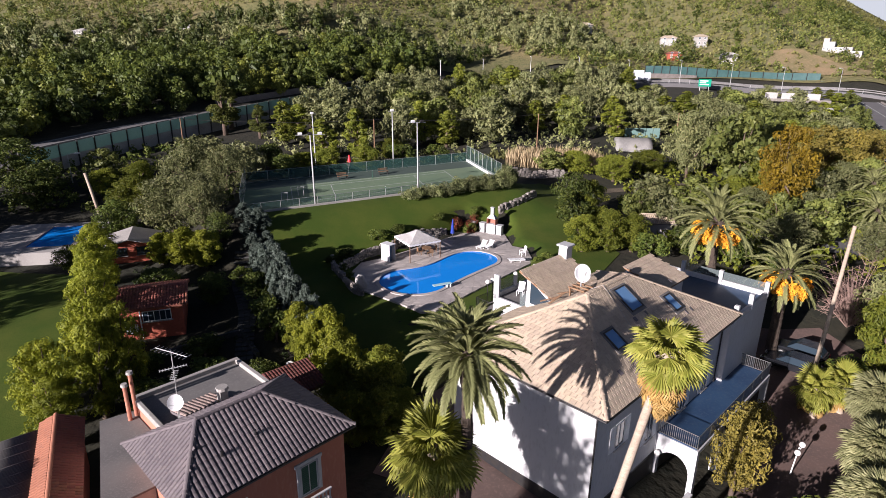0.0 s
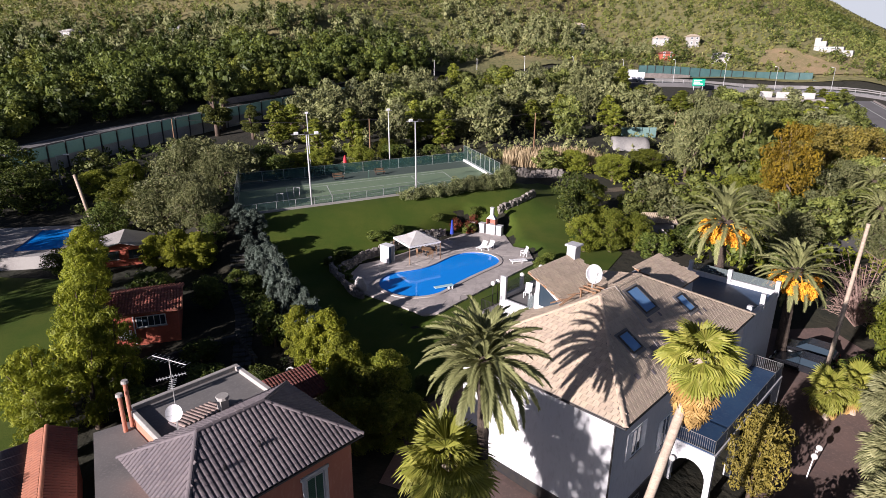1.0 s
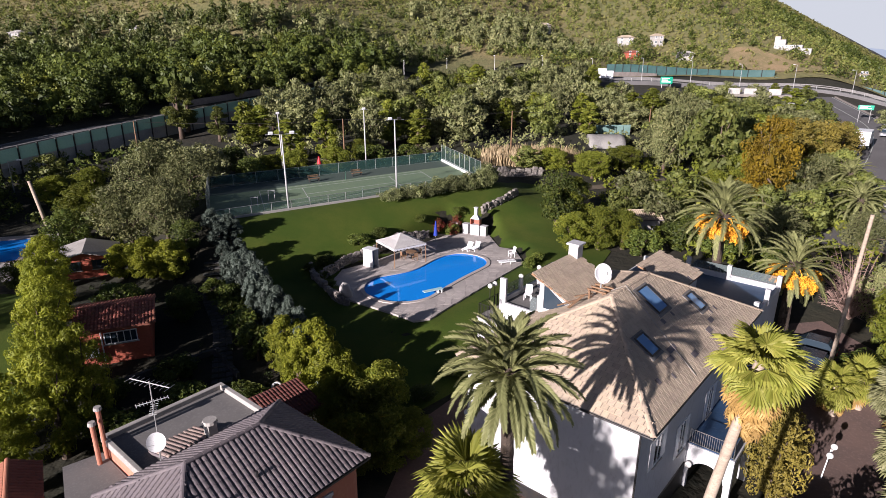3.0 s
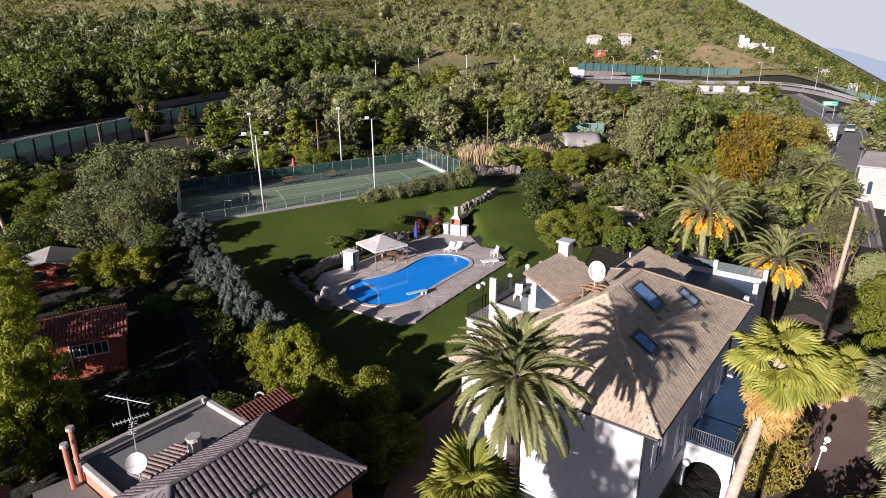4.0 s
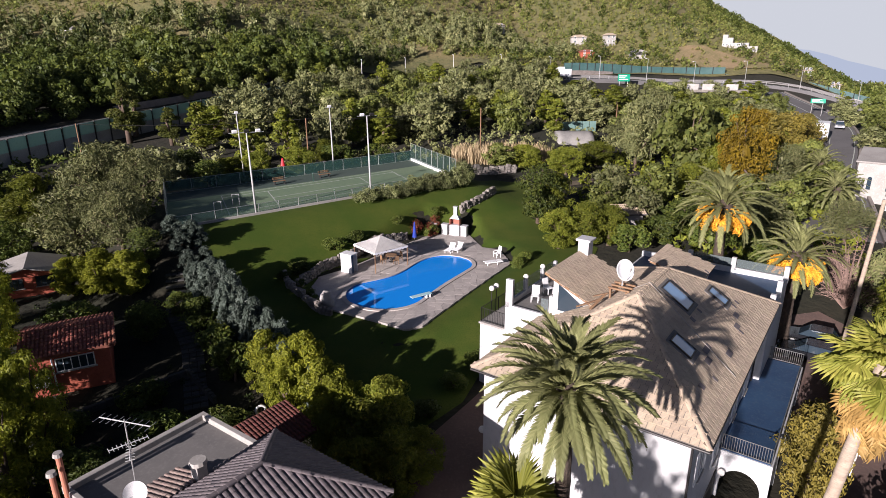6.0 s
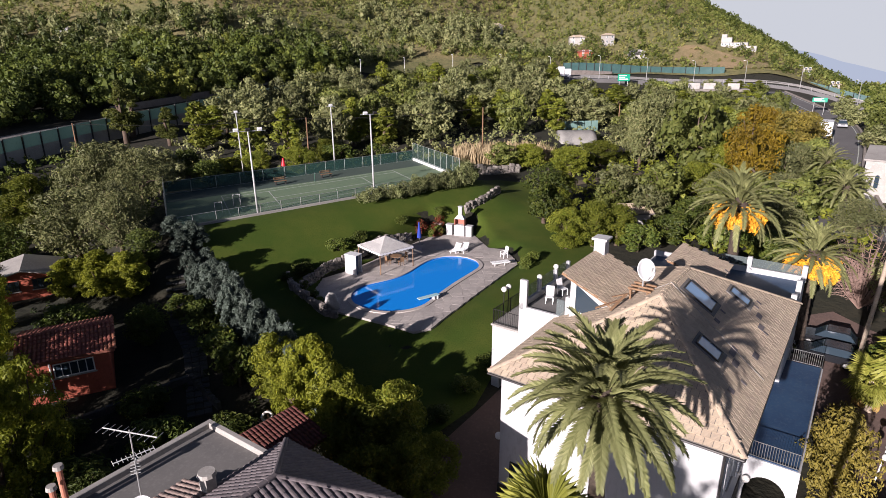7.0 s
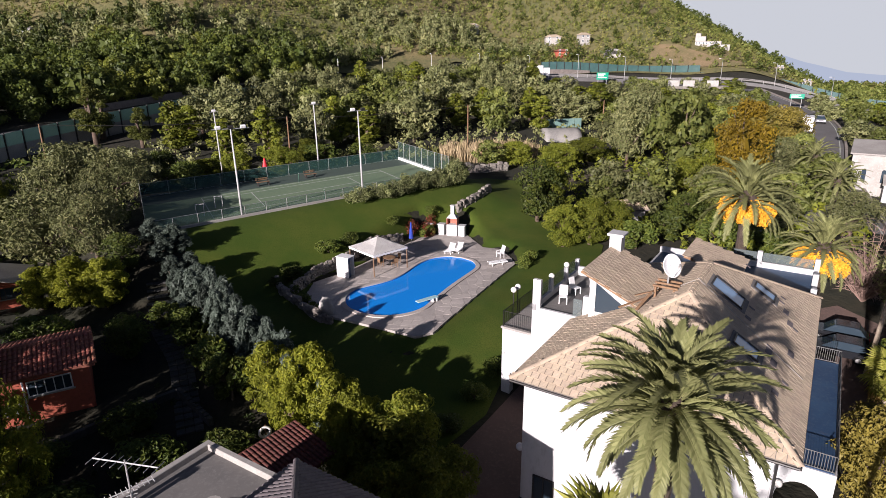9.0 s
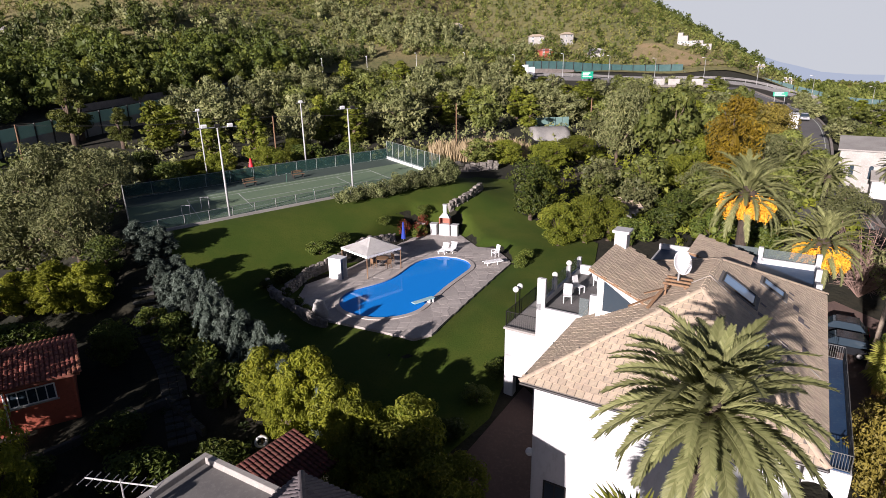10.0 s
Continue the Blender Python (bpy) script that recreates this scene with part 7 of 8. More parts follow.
def plant_at(t, x, y, turn=0.0, k=1.0, sink=0.0, kz=None):
    t.matrix_basis = Matrix.Translation((x, y, gh(x, y) - sink)) @ Matrix.Rotation(turn, 4, "Z") @ Matrix.Diagonal((k, k, kz or k, 1))
    return t


# date palms
def frond_mesh(name, length, pairs, arch, material, width=0.5, seed=1):
    """A feather frond along +x that rises and then hangs; its leaflets stand in a shallow V."""
    r = np.random.default_rng(seed)
    us = np.linspace(0, 1, pairs + 4)
    x = length * (us - 0.1 * us ** 3)
    z = length * (arch * us - (arch + 0.2) * us ** 2.2)
    spine = np.stack([x, 0 * x, z], -1)
    v, f = tube(spine[:: 4], np.linspace(0.045, 0.008, len(spine[::4])), 4)
    v, f = [tuple(p) for p in v], list(f)
    for i in range(3, len(us) - 1):
        u = us[i]
        p = spine[i]
        t = spine[i + 1] - spine[i]
        t /= np.linalg.norm(t)
        nrm = np.array([-t[2], 0, t[0]])
        ln = width * (0.45 + 0.75 * math.sin(math.pi * min(1, 0.12 + u * 0.9))) * r.uniform(0.85, 1.1)
        for sgn in (-1, 1):
            way = t * 0.8 + np.array([0, sgn, 0]) * 0.62 + nrm * r.uniform(0.12, 0.4)
            way /= np.linalg.norm(way)
            tip = p + way * ln - np.array([0, 0, 0.1 * ln])
            mid = p + way * ln * 0.5
            w = t * (0.042 if pairs > 30 else 0.065)
            k = len(v)
            v.extend(map(tuple, (p - w, mid - w * 1.1, tip, mid + w * 1.1, p + w)))
            f.append((k, k + 1, k + 2, k + 3, k + 4))
    return mesh_of(name, v, f, material)


def date_palm(name, label, height, length, count, seed, fruit=False, thick=0.36, fall=1.0, pairs=54):
    r = random.Random(seed)
    t = thing(name, label, "palm tree")
    n = 14
    pts, rad = [], []
    for k in range(n * 3):
        u = k / (n * 3 - 1)
        pts.append(Vector((0.1 * math.sin(3 * u), 0.08 * math.sin(2 * u), -0.5 + (height + 0.5) * u)))
        rad.append(thick * (1.15 - 0.35 * u + 0.07 * (k % 3 == 0)) if u < 0.9 else thick * 1.15)
    part("trunk", mesh_of("trunk", *tube(pts, rad, 12), M["palmbark"], False), None, t)
    bm = bmesh.new()
    ball(bm, (0, 0, height), thick * 1.5, 14, (1, 1, 1.2))
    part("heart", bm, M["palmbark"], t, "bulging crown base of old leaf stems")
    kinds = [frond_mesh("frond", length * s, pairs, a, L["palm"], 0.1 * length + 0.06, 11 + i) for i, (s, a) in enumerate(((1.0, 0.42), (0.95, 0.3), (0.85, 0.3)))]
    for k in range(count):
        u = (k + 0.5) / count
        turn = k * 2.39996 + r.uniform(-0.1, 0.1)
        pitch = 82 - 122 * u ** 0.95 * fall + r.uniform(-7, 7)
        ob = new("frond", kinds[2] if u < 0.15 else kinds[k % 2])
        ob.parent = t
        ob.matrix_basis = (Matrix.Translation((0, 0, height + 0.35 - 0.5 * u)) @ Matrix.Rotation(turn, 4, "Z") @ Matrix.Rotation(-math.radians(pitch), 4, "Y")
                           @ Matrix.Translation((thick * 0.7, 0, 0)) @ Matrix.Rotation(r.uniform(-0.3, 0.3), 4, "X") @ Matrix.Scale(r.uniform(0.9, 1.06) * (0.8 + 0.2 * min(1, u * 4)), 4))
    if fruit:
        rr = np.random.default_rng(seed)
        for k in range(11):
            w = k * 0.571 + r.uniform(-0.1, 0.1)
            c = Vector((1.5 * math.cos(w), 1.5 * math.sin(w), height - 0.55 + r.uniform(-0.25, 0.25)))
            v, f = tube([(0.3 * math.cos(w), 0.3 * math.sin(w), height), (0.85 * math.cos(w), 0.85 * math.sin(w), height + 0.1), c], [0.05, 0.035, 0.03], 5)
            stalks = [(v, f)]
            me_v, me_f = leaf_cloud(rr, [(c.x, c.y, c.z - 0.3, 0.5, 0.5, 0.75)], 420, 0.2, (1.2, 0.6), out=0.2, shell=0.9, droop=0.8)
            stalks.append((me_v, [tuple(q) for q in me_f]))
            part("fruit", mesh_of("fruit", *join(stalks), M["fruit"]), None, t, "hanging cluster of orange dates")
    return t


def fan_mesh(name, material, size, droop, seed):
    """A fan leaf: a long stalk along +x and a pleated round blade whose tips hang."""
    r = np.random.default_rng(seed)
    stalk = size * 0.9
    v, f = tube([(0, 0, 0), (stalk * 0.5, 0, 0.07 * stalk), (stalk, 0, 0.02)], [0.035, 0.025, 0.018], 4)
    v, f = [tuple(p) for p in v], list(f)
    ribs = 26
    for k in range(ribs):
        a0 = -2.3 + 4.6 * k / ribs
        a1 = -2.3 + 4.6 * (k + 1) / ribs
        am = (a0 + a1) / 2
        ln = size * (0.75 + 0.25 * math.cos(am * 0.6)) * r.uniform(0.9, 1.08)

        def at(a, s, lift):
            d = droop * ln * max(0, s - 0.4) ** 1.5 * r.uniform(0.85, 1.15)
            return (stalk + ln * s * math.cos(a), ln * s * math.sin(a), lift - d)

        k0 = len(v)
        v.extend([at(am, 0, 0), at(a0, 0.74, -0.03), at(am, 0.76, 0.03), at(a1, 0.74, -0.03), at(am, 1.0, 0.0)])
        f.extend([(k0, k0 + 1, k0 + 2), (k0, k0 + 2, k0 + 3), (k0 + 1, k0 + 4, k0 + 2), (k0 + 2, k0 + 4, k0 + 3)])
    return mesh_of(name, v, f, material)


def fan_palm(name, label, points, girth, size, count, skirt, seed, leaf="fan"):
    """points: the trunk's line, from the ground up."""
    r = random.Random(seed)
    t = thing(name, label, "palm tree")
    pts = [Vector(p) for p in points]
    fine, rad = [], []
    for i in range(len(pts) - 1):
        for k in range(10):
            fine.append(pts[i].lerp(pts[i + 1], k / 10))
            rad.append(girth * (1.1 - 0.25 * (i * 10 + k) / (10 * (len(pts) - 1))) * (1.04 if k % 2 else 0.97))
    fine.append(pts[-1])
    rad.append(girth * 0.9)
    part("trunk", mesh_of("trunk", *tube(fine, rad, 10), M["palebark"], True), None, t)
    top = pts[-1]
    green = [fan_mesh("fan_leaf", L[leaf], size * s, d, 5 + i) for i, (s, d) in enumerate(((1.0, 0.9), (0.9, 1.5)))]
    dry = fan_mesh("dry_leaf", L["dead"], size * 0.85, 1.0, 9)
    for k in range(count + skirt):
        live = k < count
        u = (k + 0.5) / count if live else (k - count + 0.5) / skirt
        turn = k * 2.39996
        pitch = (84 - 125 * u) if live else (-38 - 42 * u)
        ob = new("fan_leaf" if live else "dry_leaf", green[k % 2] if live else dry)
        ob.parent = t
        ob.matrix_basis = (Matrix.Translation(top - Vector((0, 0, 0.25 * u + (0.0 if live else 0.35 + 0.9 * u)))) @ Matrix.Rotation(turn, 4, "Z")
                           @ Matrix.Rotation(-math.radians(pitch + r.uniform(-8, 8)), 4, "Y") @ Matrix.Rotation(r.uniform(-0.4, 0.4), 4, "X")
                           @ Matrix.Scale(r.uniform(0.85, 1.1), 4))
    return t


palm = date_palm("date_palm", "tall date palm with a dense grey-green crown beside the villa", 12.5, 2.9, 92, 4, False, 0.29)
palm.matrix_basis = pose(-2.95, 33.65, -2.75, 0, 0, 20)
palm_b = date_palm("date_palm", "date palm hung with orange fruit clusters behind the villa", 9.6, 3.9, 70, 8, True, 0.42, 1.05, 40)
palm_b.matrix_basis = pose(14.5, 62.2, -1.0, 0, 0, 0)
palm_c = date_palm("date_palm", "date palm with hanging orange fruit beside the parking", 7.6, 3.5, 62, 12, True, 0.42, 1.05, 40)
palm_c.matrix_basis = pose(20.3, 61.2, -2.75, 0, 0, 50)
palm_d = date_palm("date_palm", "slender date palm by the road", 5.6, 3.4, 56, 15, False, 0.3, 1.05, 22)
palm_d.matrix_basis = pose(39.5, 87.6, -1.2)
for x, y, k in ((44, 99, 0.9), (22.5, 66.0, 0.8), (52, 92, 0.8), (66, 104, 0.8), (72, 112, 0.8), (62, 98, 0.7), (80, 120, 0.8)):
    copy_thing(palm_d, Matrix.Translation((x, y, gh(x, y) - 0.3)) @ Matrix.Rotation(x, 4, "Z") @ Matrix.Scale(k, 4))

fp = fan_palm("fan_palm", "fan palm with bright green leaves and a skirt of dry fronds", [(0, 0, -0.3), (0.9, 0.4, 6), (2.7, 1.2, 15.1)], 0.19, 0.8, 32, 80, 2)
fp.matrix_basis = pose(2.0, 29.8, -2.8)
fp2 = fan_palm("fan_palm", "low fan palm with dense yellowish green leaves", [(0, 0, -0.3), (0.1, 0.1, 3.5), (0.0, 0.2, 7.4)], 0.3, 1.3, 44, 14, 5)
fp2.matrix_basis = pose(-4.5, 33.4, -2.8)
TOPX, TOPY, TOPZ = -0.1, -1.1, 14.2
snag = thing("dead_palm", "bare leaning pale palm trunk that has lost its crown", "palm tree", pose(21.8, 56.5, -3.0))
pts, rad = [], []
for k in range(40):
    u = k / 39
    pts.append((TOPX * u ** 1.1, TOPY * u, -0.3 + TOPZ * u))
    rad.append((0.17 - 0.05 * u) * (1.05 if k % 2 else 0.98))
part("trunk", mesh_of("trunk", *tube(pts, rad, 10), M["palebark"], True), None, snag)
fp4 = fan_palm("fan_palm", "low bushy fan palm beside the drive", [(0, 0, -0.3), (0.1, 0.1, 1.2), (0.0, 0.2, 2.6)], 0.25, 1.0, 30, 4, 7)
fp4.matrix_basis = pose(21.0, 53.4, -3.9)
copy_thing(fp4, pose(23.2, 54.2, -3.6, 0, 0, 70))
fp5 = fan_palm("fan_palm", "large grey-green fan palm at the edge of the drive", [(0, 0, -0.3), (0.1, 0.1, 2), (0.0, 0.2, 4.2)], 0.35, 1.15, 110, 8, 8, "greyfan")
fp5.matrix_basis = pose(20.8, 44.6, -4.6)
copy_thing(fp5, pose(23.6, 50.2, -4.2, 0, 0, 40))
copy_thing(fp5, pose(19.2, 40.5, -5.0, 0, 0, 90))

# kinds of tree: name, label, seed, leaf, height, radius, base, leaves, blade, clumps
olive = make_tree("olive_tree", "broad silvery olive tree", 21, L["olive"], 7.0, 4.0, 1.0, 4400, 0.36, 75, clump=0.22, shape=(1.0, 0.4))
oak = make_tree("holm_oak", "dense dark evergreen oak", 22, L["dark"], 9.0, 4.0, 0.8, 3200, 0.47, 70, clump=0.22)
bushy = make_tree("broadleaf_tree", "round bright green broadleaf tree", 23, L["bright"], 6.0, 2.8, 0.3, 6000, 0.28, 90, clump=0.19, shape=(1.1, 0.42), shell=0.6)
bamboo = make_tree("garden_bush", "tall yellow-green bush with fine leaves by the garden fence", 43, L["bush"], 8.0, 2.8, 0.2, 9000, 0.27, 110, clump=0.17, shape=(1.2, 0.34), up=0.3, shell=0.7)
pine_t = make_tree("pine_tree", "layered green pine tree", 24, L["pine"], 12.0, 3.4, 1.6, 5200, 0.42, 36, clump=0.3, flat=0.7, shape=(1.0, 0.4), cone=0.8)
autumn = make_tree("autumn_tree", "tall tree with golden brown autumn leaves", 25, L["autumn"], 13.0, 4.6, 0.5, 7500, 0.38, 90, clump=0.2)
rust = make_tree("rusty_oak", "oak with brownish green leaves", 46, leaf_mat("rusty_leaf", (0.13, 0.11, 0.022), (0.25, 0.195, 0.038)), 10.0, 4.5, 0.5, 4600, 0.42, 80, clump=0.21)
conifer = make_tree("blue_conifer", "silvery blue-grey conifer in the hedge row", 26, L["conifer"], 5.5, 1.7, 0.1, 6000, 0.34, 100, clump=0.15, shape=(1.3, 0.26), up=0.9, flat=1.5, cone=0.55, shell=0.7, plain=True)
yellowb = make_tree("yellow_shrub", "yellow-green laurel shrub in the hedge row", 27, L["yellow"], 5.0, 2.1, 0.1, 7500, 0.25, 110, clump=0.16, shape=(1.1, 0.4), droop=0.1, up=0.3, shell=0.7)
shrub = make_tree("evergreen_shrub", "dense dark green shrub", 28, L["dark"], 3.0, 1.6, 0.1, 1500, 0.3, 26, clump=0.3)
lightolive = make_tree("olive_tree", "grey-green olive tree in the valley grove", 29, L["olive"], 7.5, 4.0, 0.8, 2600, 0.5, 60, clump=0.22, shape=(1.0, 0.6), plain=True)
lightoak = make_tree("holm_oak", "evergreen oak in the valley grove", 30, L["grove"], 8.0, 4.0, 0.5, 2600, 0.52, 60, clump=0.22, shape=(1.0, 0.7), plain=True)
lightpine = make_tree("pine_tree", "green pine in the valley grove", 31, L["bright"], 10.0, 3.4, 0.8, 2600, 0.5, 60, clump=0.22, flat=0.7, cone=0.6, shape=(1.0, 0.6), plain=True)
hedge = make_tree("hedge_shrub", "clipped variegated hedge shrub with pale leaves", 32, leaf_mat("variegated_leaf", (0.08, 0.1, 0.025), (0.27, 0.28, 0.13)), 2.2, 1.5, 0.05, 1500, 0.22, 26, clump=0.32)
SIZES = {}
for t, h, rr in ((olive, 7.0, 4.0), (oak, 9.0, 4.0), (bushy, 6.0, 2.8), (bamboo, 8.0, 2.8), (pine_t, 12.0, 3.4), (autumn, 13.0, 4.6), (rust, 10.0, 4.5), (conifer, 5.5, 1.7), (yellowb, 5.0, 2.1), (shrub, 3.0, 1.6),
                 (lightolive, 7.5, 4.0), (lightoak, 8.0, 4.0), (lightpine, 10.0, 3.4), (hedge, 2.2, 1.5)):
    SIZES[t] = (h, rr)
used = set()


def grow(base, x, y, h, rr, turn=None):
    """A plant of a kind at a place, with its height and the radius of its crown."""
    h0, r0 = SIZES[base]
    t = base
    if base in used:
        t = copy_thing(base, Matrix())
    used.add(base)
    k, kz = rr / r0 * 0.95, h / h0
    turn = (x * 1.7 + y * 2.3) % 6.28 if turn is None else turn
    t.matrix_basis = Matrix.Translation((x, y, gh(x, y) - 0.1)) @ Matrix.Rotation(turn, 4, "Z") @ Matrix.Diagonal((k, k, kz, 1))
    return t


for kind, x, y, h, rr in (
    (autumn, 30.6, 93.4, 14.0, 4.2), (rust, 47.0, 113.0, 9.5, 4.4), (rust, 52.5, 119.0, 8.0, 4.0), (lightoak, 46.5, 106.5, 6.5, 3.0), (lightoak, 57.5, 128, 6.0, 3.6), (rust, 42.0, 112.0, 10.0, 5.0), (rust, 37.5, 106, 8.5, 3.8),
    (lightoak, 28.5, 106.0, 13.0, 5.6), (olive, 22.7, 112.5, 11.3, 4.8), (lightoak, 33.5, 118, 11, 5), (olive, 27, 119, 12, 5),
    (oak, 3.5, 85.6, 7.4, 3.3), (bushy, 5.6, 87.5, 6.0, 3.0), (bushy, 4.6, 77.3, 4.6, 2.8), (bushy, 7.6, 78.2, 5.2, 2.9), (bushy, 10.3, 79.0, 4.8, 2.7),
    (lightoak, 12.1, 88.5, 5.0, 2.5), (lightolive, 15.8, 86.5, 5.2, 2.8), (oak, 19.5, 83.0, 4.6, 2.8), (shrub, 16.5, 79.5, 3.4, 2.4), (shrub, 12.0, 77.0, 3.0, 2.2), (shrub, 20.5, 77.0, 3.6, 2.6),
    (lightoak, 20.0, 95.0, 6.0, 4.0), (lightolive, 15.0, 97.0, 5.0, 3.4), (bushy, 10.5, 106.5, 4.4, 3.6), (bushy, 4.5, 109.5, 3.8, 3.0), (bushy, 16.5, 113, 4.2, 3.6), (lightoak, 0.5, 108.5, 4.0, 3.0),
    (lightoak, 24.5, 88, 5.5, 3.2), (olive, 27, 80, 5.5, 3.4), (shrub, 24, 74, 3.4, 2.6), (lightoak, 33, 86, 6.0, 3.4), (lightolive, 37.0, 97.0, 7.0, 3.2), (olive, 36.5, 80, 5, 3.4),
    (lightolive, 43.2, 104.6, 5.0, 2.5), (bushy, 27.6, 57.5, 9.0, 3.4), (olive, 30.5, 64.5, 6.5, 3.4), (olive, 32, 56, 8, 3.6), (olive, 28.5, 50, 6.5, 3.2), (olive, 34.5, 62, 7, 3.6),
    (rust, 13.0, 44.4, 7.0, 2.2), (rust, 14.8, 47.4, 5.6, 1.7), (shrub, 17.4, 41.5, 2.6, 2.2), (shrub, 12.5, 40.2, 2.4, 2.0), (olive, 25, 44, 6, 3), (shrub, 24.6, 56.2, 3, 2.4),
    (bamboo, -29.4, 41.7, 8.2, 2.5), (bamboo, -28.6, 43.4, 8.4, 1.9), (bamboo, -31.6, 44.1, 8.2, 2.6), (bamboo, -33.4, 46.5, 7.8, 2.5), (bamboo, -35.0, 48.8, 7.4, 2.4), (bamboo, -37.4, 51.7, 6.6, 2.3), (bamboo, -39.4, 54.3, 6.4, 2.3),
    (bamboo, -42.0, 57.5, 6.6, 2.2), (bamboo, -44.4, 60.7, 5.8, 2.1), (bamboo, -31.6, 39.9, 7.2, 2.6), (bamboo, -33.6, 40.9, 5.0, 2.1), (bamboo, -29.8, 38.2, 5.6, 2.0), (oak, -33, 23.5, 7.5, 2.6),
    (oak, -70, 52, 10, 4.6), (oak, -73, 58, 10, 4.6), (oak, -76, 64, 11, 4.6), (oak, -66, 47, 10, 4), (oak, -58, 36, 10, 4.2), (oak, -62, 41.5, 11, 4.2),
    (oak, -47.6, 60.6, 3.0, 2.0), (olive, -36.5, 67.4, 5.6, 3.0), (oak, -33.6, 65.6, 3.4, 1.9), (olive, -42.5, 70.6, 7.2, 4.6), (olive, -38.4, 70.2, 6.2, 3.2), (olive, -45.2, 79.5, 8.6, 4.4), (olive, -40.6, 80.0, 6.5, 3.4),
    (lightolive, -49.5, 90.5, 7.0, 5.0), (lightolive, -44.5, 92.0, 6.0, 4.0), (yellowb, -36.4, 63.0, 4.2, 2.3), (yellowb, -33.6, 62.6, 4.2, 2.0), (yellowb, -39.2, 63.6, 3.6, 2.0), (bushy, -51.5, 76.0, 5.2, 3.2), (oak, -49.6, 70.2, 4.6, 2.6),
    (oak, -70.9, 79.3, 7.7, 4.7), (oak, -64, 74, 6.0, 3.6), (bushy, -59.7, 81.5, 3.8, 3.0), (bushy, -56.5, 84.8, 4.2, 3.2), (lightoak, -63.5, 86.5, 5.0, 3.2), (oak, -66.5, 79.5, 5, 3),
    (pine_t, -61.3, 117.0, 11.5, 3.8), (pine_t, -54.0, 116.8, 7.0, 3.2), (pine_t, -62.5, 121.5, 9.0, 3.6),
    (conifer, -32.6, 69, 2.2, 1.48), (conifer, -31, 67, 2.6, 1.5), (conifer, -29.4, 64.8, 3.1, 1.61), (conifer, -28, 62.8, 3.8, 1.66), (conifer, -26.6, 61, 4.7, 1.48), (conifer, -25.2, 59.4, 4.3, 1.29),
    (conifer, -23.8, 57.8, 4.7, 1.52), (conifer, -22.4, 56.3, 3.8, 1.23), (conifer, -21, 54.8, 4.6, 1.34), (conifer, -19.8, 53.4, 3.8, 1.2), (conifer, -17.6, 51, 4.6, 1.34), (conifer, -15.4, 49.4, 4.2, 1.08),
    (yellowb, -18.8, 51.4, 5.0, 1.9), (yellowb, -17.4, 49.6, 4.6, 1.6), (yellowb, -14.6, 48.4, 5.0, 2.0), (yellowb, -12.8, 47.0, 4.6, 2.0), (bushy, -11.4, 45.0, 4.8, 2.7), (bushy, -9.6, 43.2, 4.2, 2.1), (bushy, -13.4, 44.9, 4.0, 1.7),
    (conifer, -30.4, 68.2, 2.8, 1.9), (conifer, -28.4, 65.6, 3.1, 1.56), (conifer, -26.8, 63.2, 4.2, 1.76), (conifer, -25.2, 61.2, 4.8, 1.53), (conifer, -23.8, 59.4, 4.9, 1.5), (conifer, -22.4, 57.6, 4.5, 1.39), (conifer, -21, 56, 4.6, 1.62),
    (conifer, -19.6, 54.6, 4.7, 1.29), (conifer, -18.2, 53, 4.8, 1.43), (yellowb, -16.2, 50.4, 5.6, 1.9), (bushy, -10.6, 46.4, 5.2, 2.2), (yellowb, -13.6, 46.6, 5.2, 1.9), (bushy, -8.4, 44.2, 3.6, 1.7), (bushy, -11.6, 42.6, 4.2, 2.0),
    (shrub, -23.6, 55.0, 2.6, 1.6), (shrub, -21.6, 52.6, 3.0, 1.6), (shrub, -26.2, 58.2, 2.6, 1.6), (oak, -29.4, 56.4, 3.4, 1.7), (shrub, -28.4, 60.4, 2.0, 1.4), (shrub, -26.4, 49.6, 1.8, 1.6),
    (shrub, -24.2, 46.6, 2.2, 1.8), (shrub, -29.6, 46.6, 1.6, 1.5), (shrub, -20.4, 47.4, 2.0, 1.8), (shrub, -27, 43, 2.4, 2), (oak, -25.2, 41.8, 3.0, 2.0), (shrub, -36, 58, 2.2, 2.0), (shrub, -31, 59, 1.4, 1.4),
    (shrub, -21.2, 69.2, 1.2, 1.2), (shrub, -20.7, 66.6, 1.0, 0.8), (shrub, -19.5, 65.0, 0.9, 0.7), (shrub, -18.4, 63.6, 0.8, 0.6), (shrub, -22.2, 67.8, 0.9, 0.8), (shrub, -18.6, 73.6, 1.3, 1.3), (shrub, -16.8, 75.6, 1.2, 1.1), (shrub, -9.2, 83.0, 1.5, 1.1), (shrub, -8.6, 84.4, 1.4, 1.0), (shrub, -12.8, 80.6, 1.0, 0.9), (shrub, -0.4, 71.6, 1.2, 0.8),
    (shrub, 0.6, 73.4, 1.1, 0.9), (shrub, -6.6, 52.4, 1.2, 1.0), (shrub, -8.4, 49.6, 1.2, 1.0), (shrub, -5.2, 54.6, 1.2, 0.9),
):
    grow(kind, x, y, h, rr)
flower = make_tree("flowering_shrub", "shrub with deep red flowers and leaves beside the barbecue", 71, leaf_mat("red_flowering_leaf", (0.05, 0.06, 0.014), (0.26, 0.03, 0.03), glow=0.25), 1.6, 1.2, 0.05, 1400, 0.16, 24, clump=0.3)
SIZES[flower] = (1.6, 1.2)
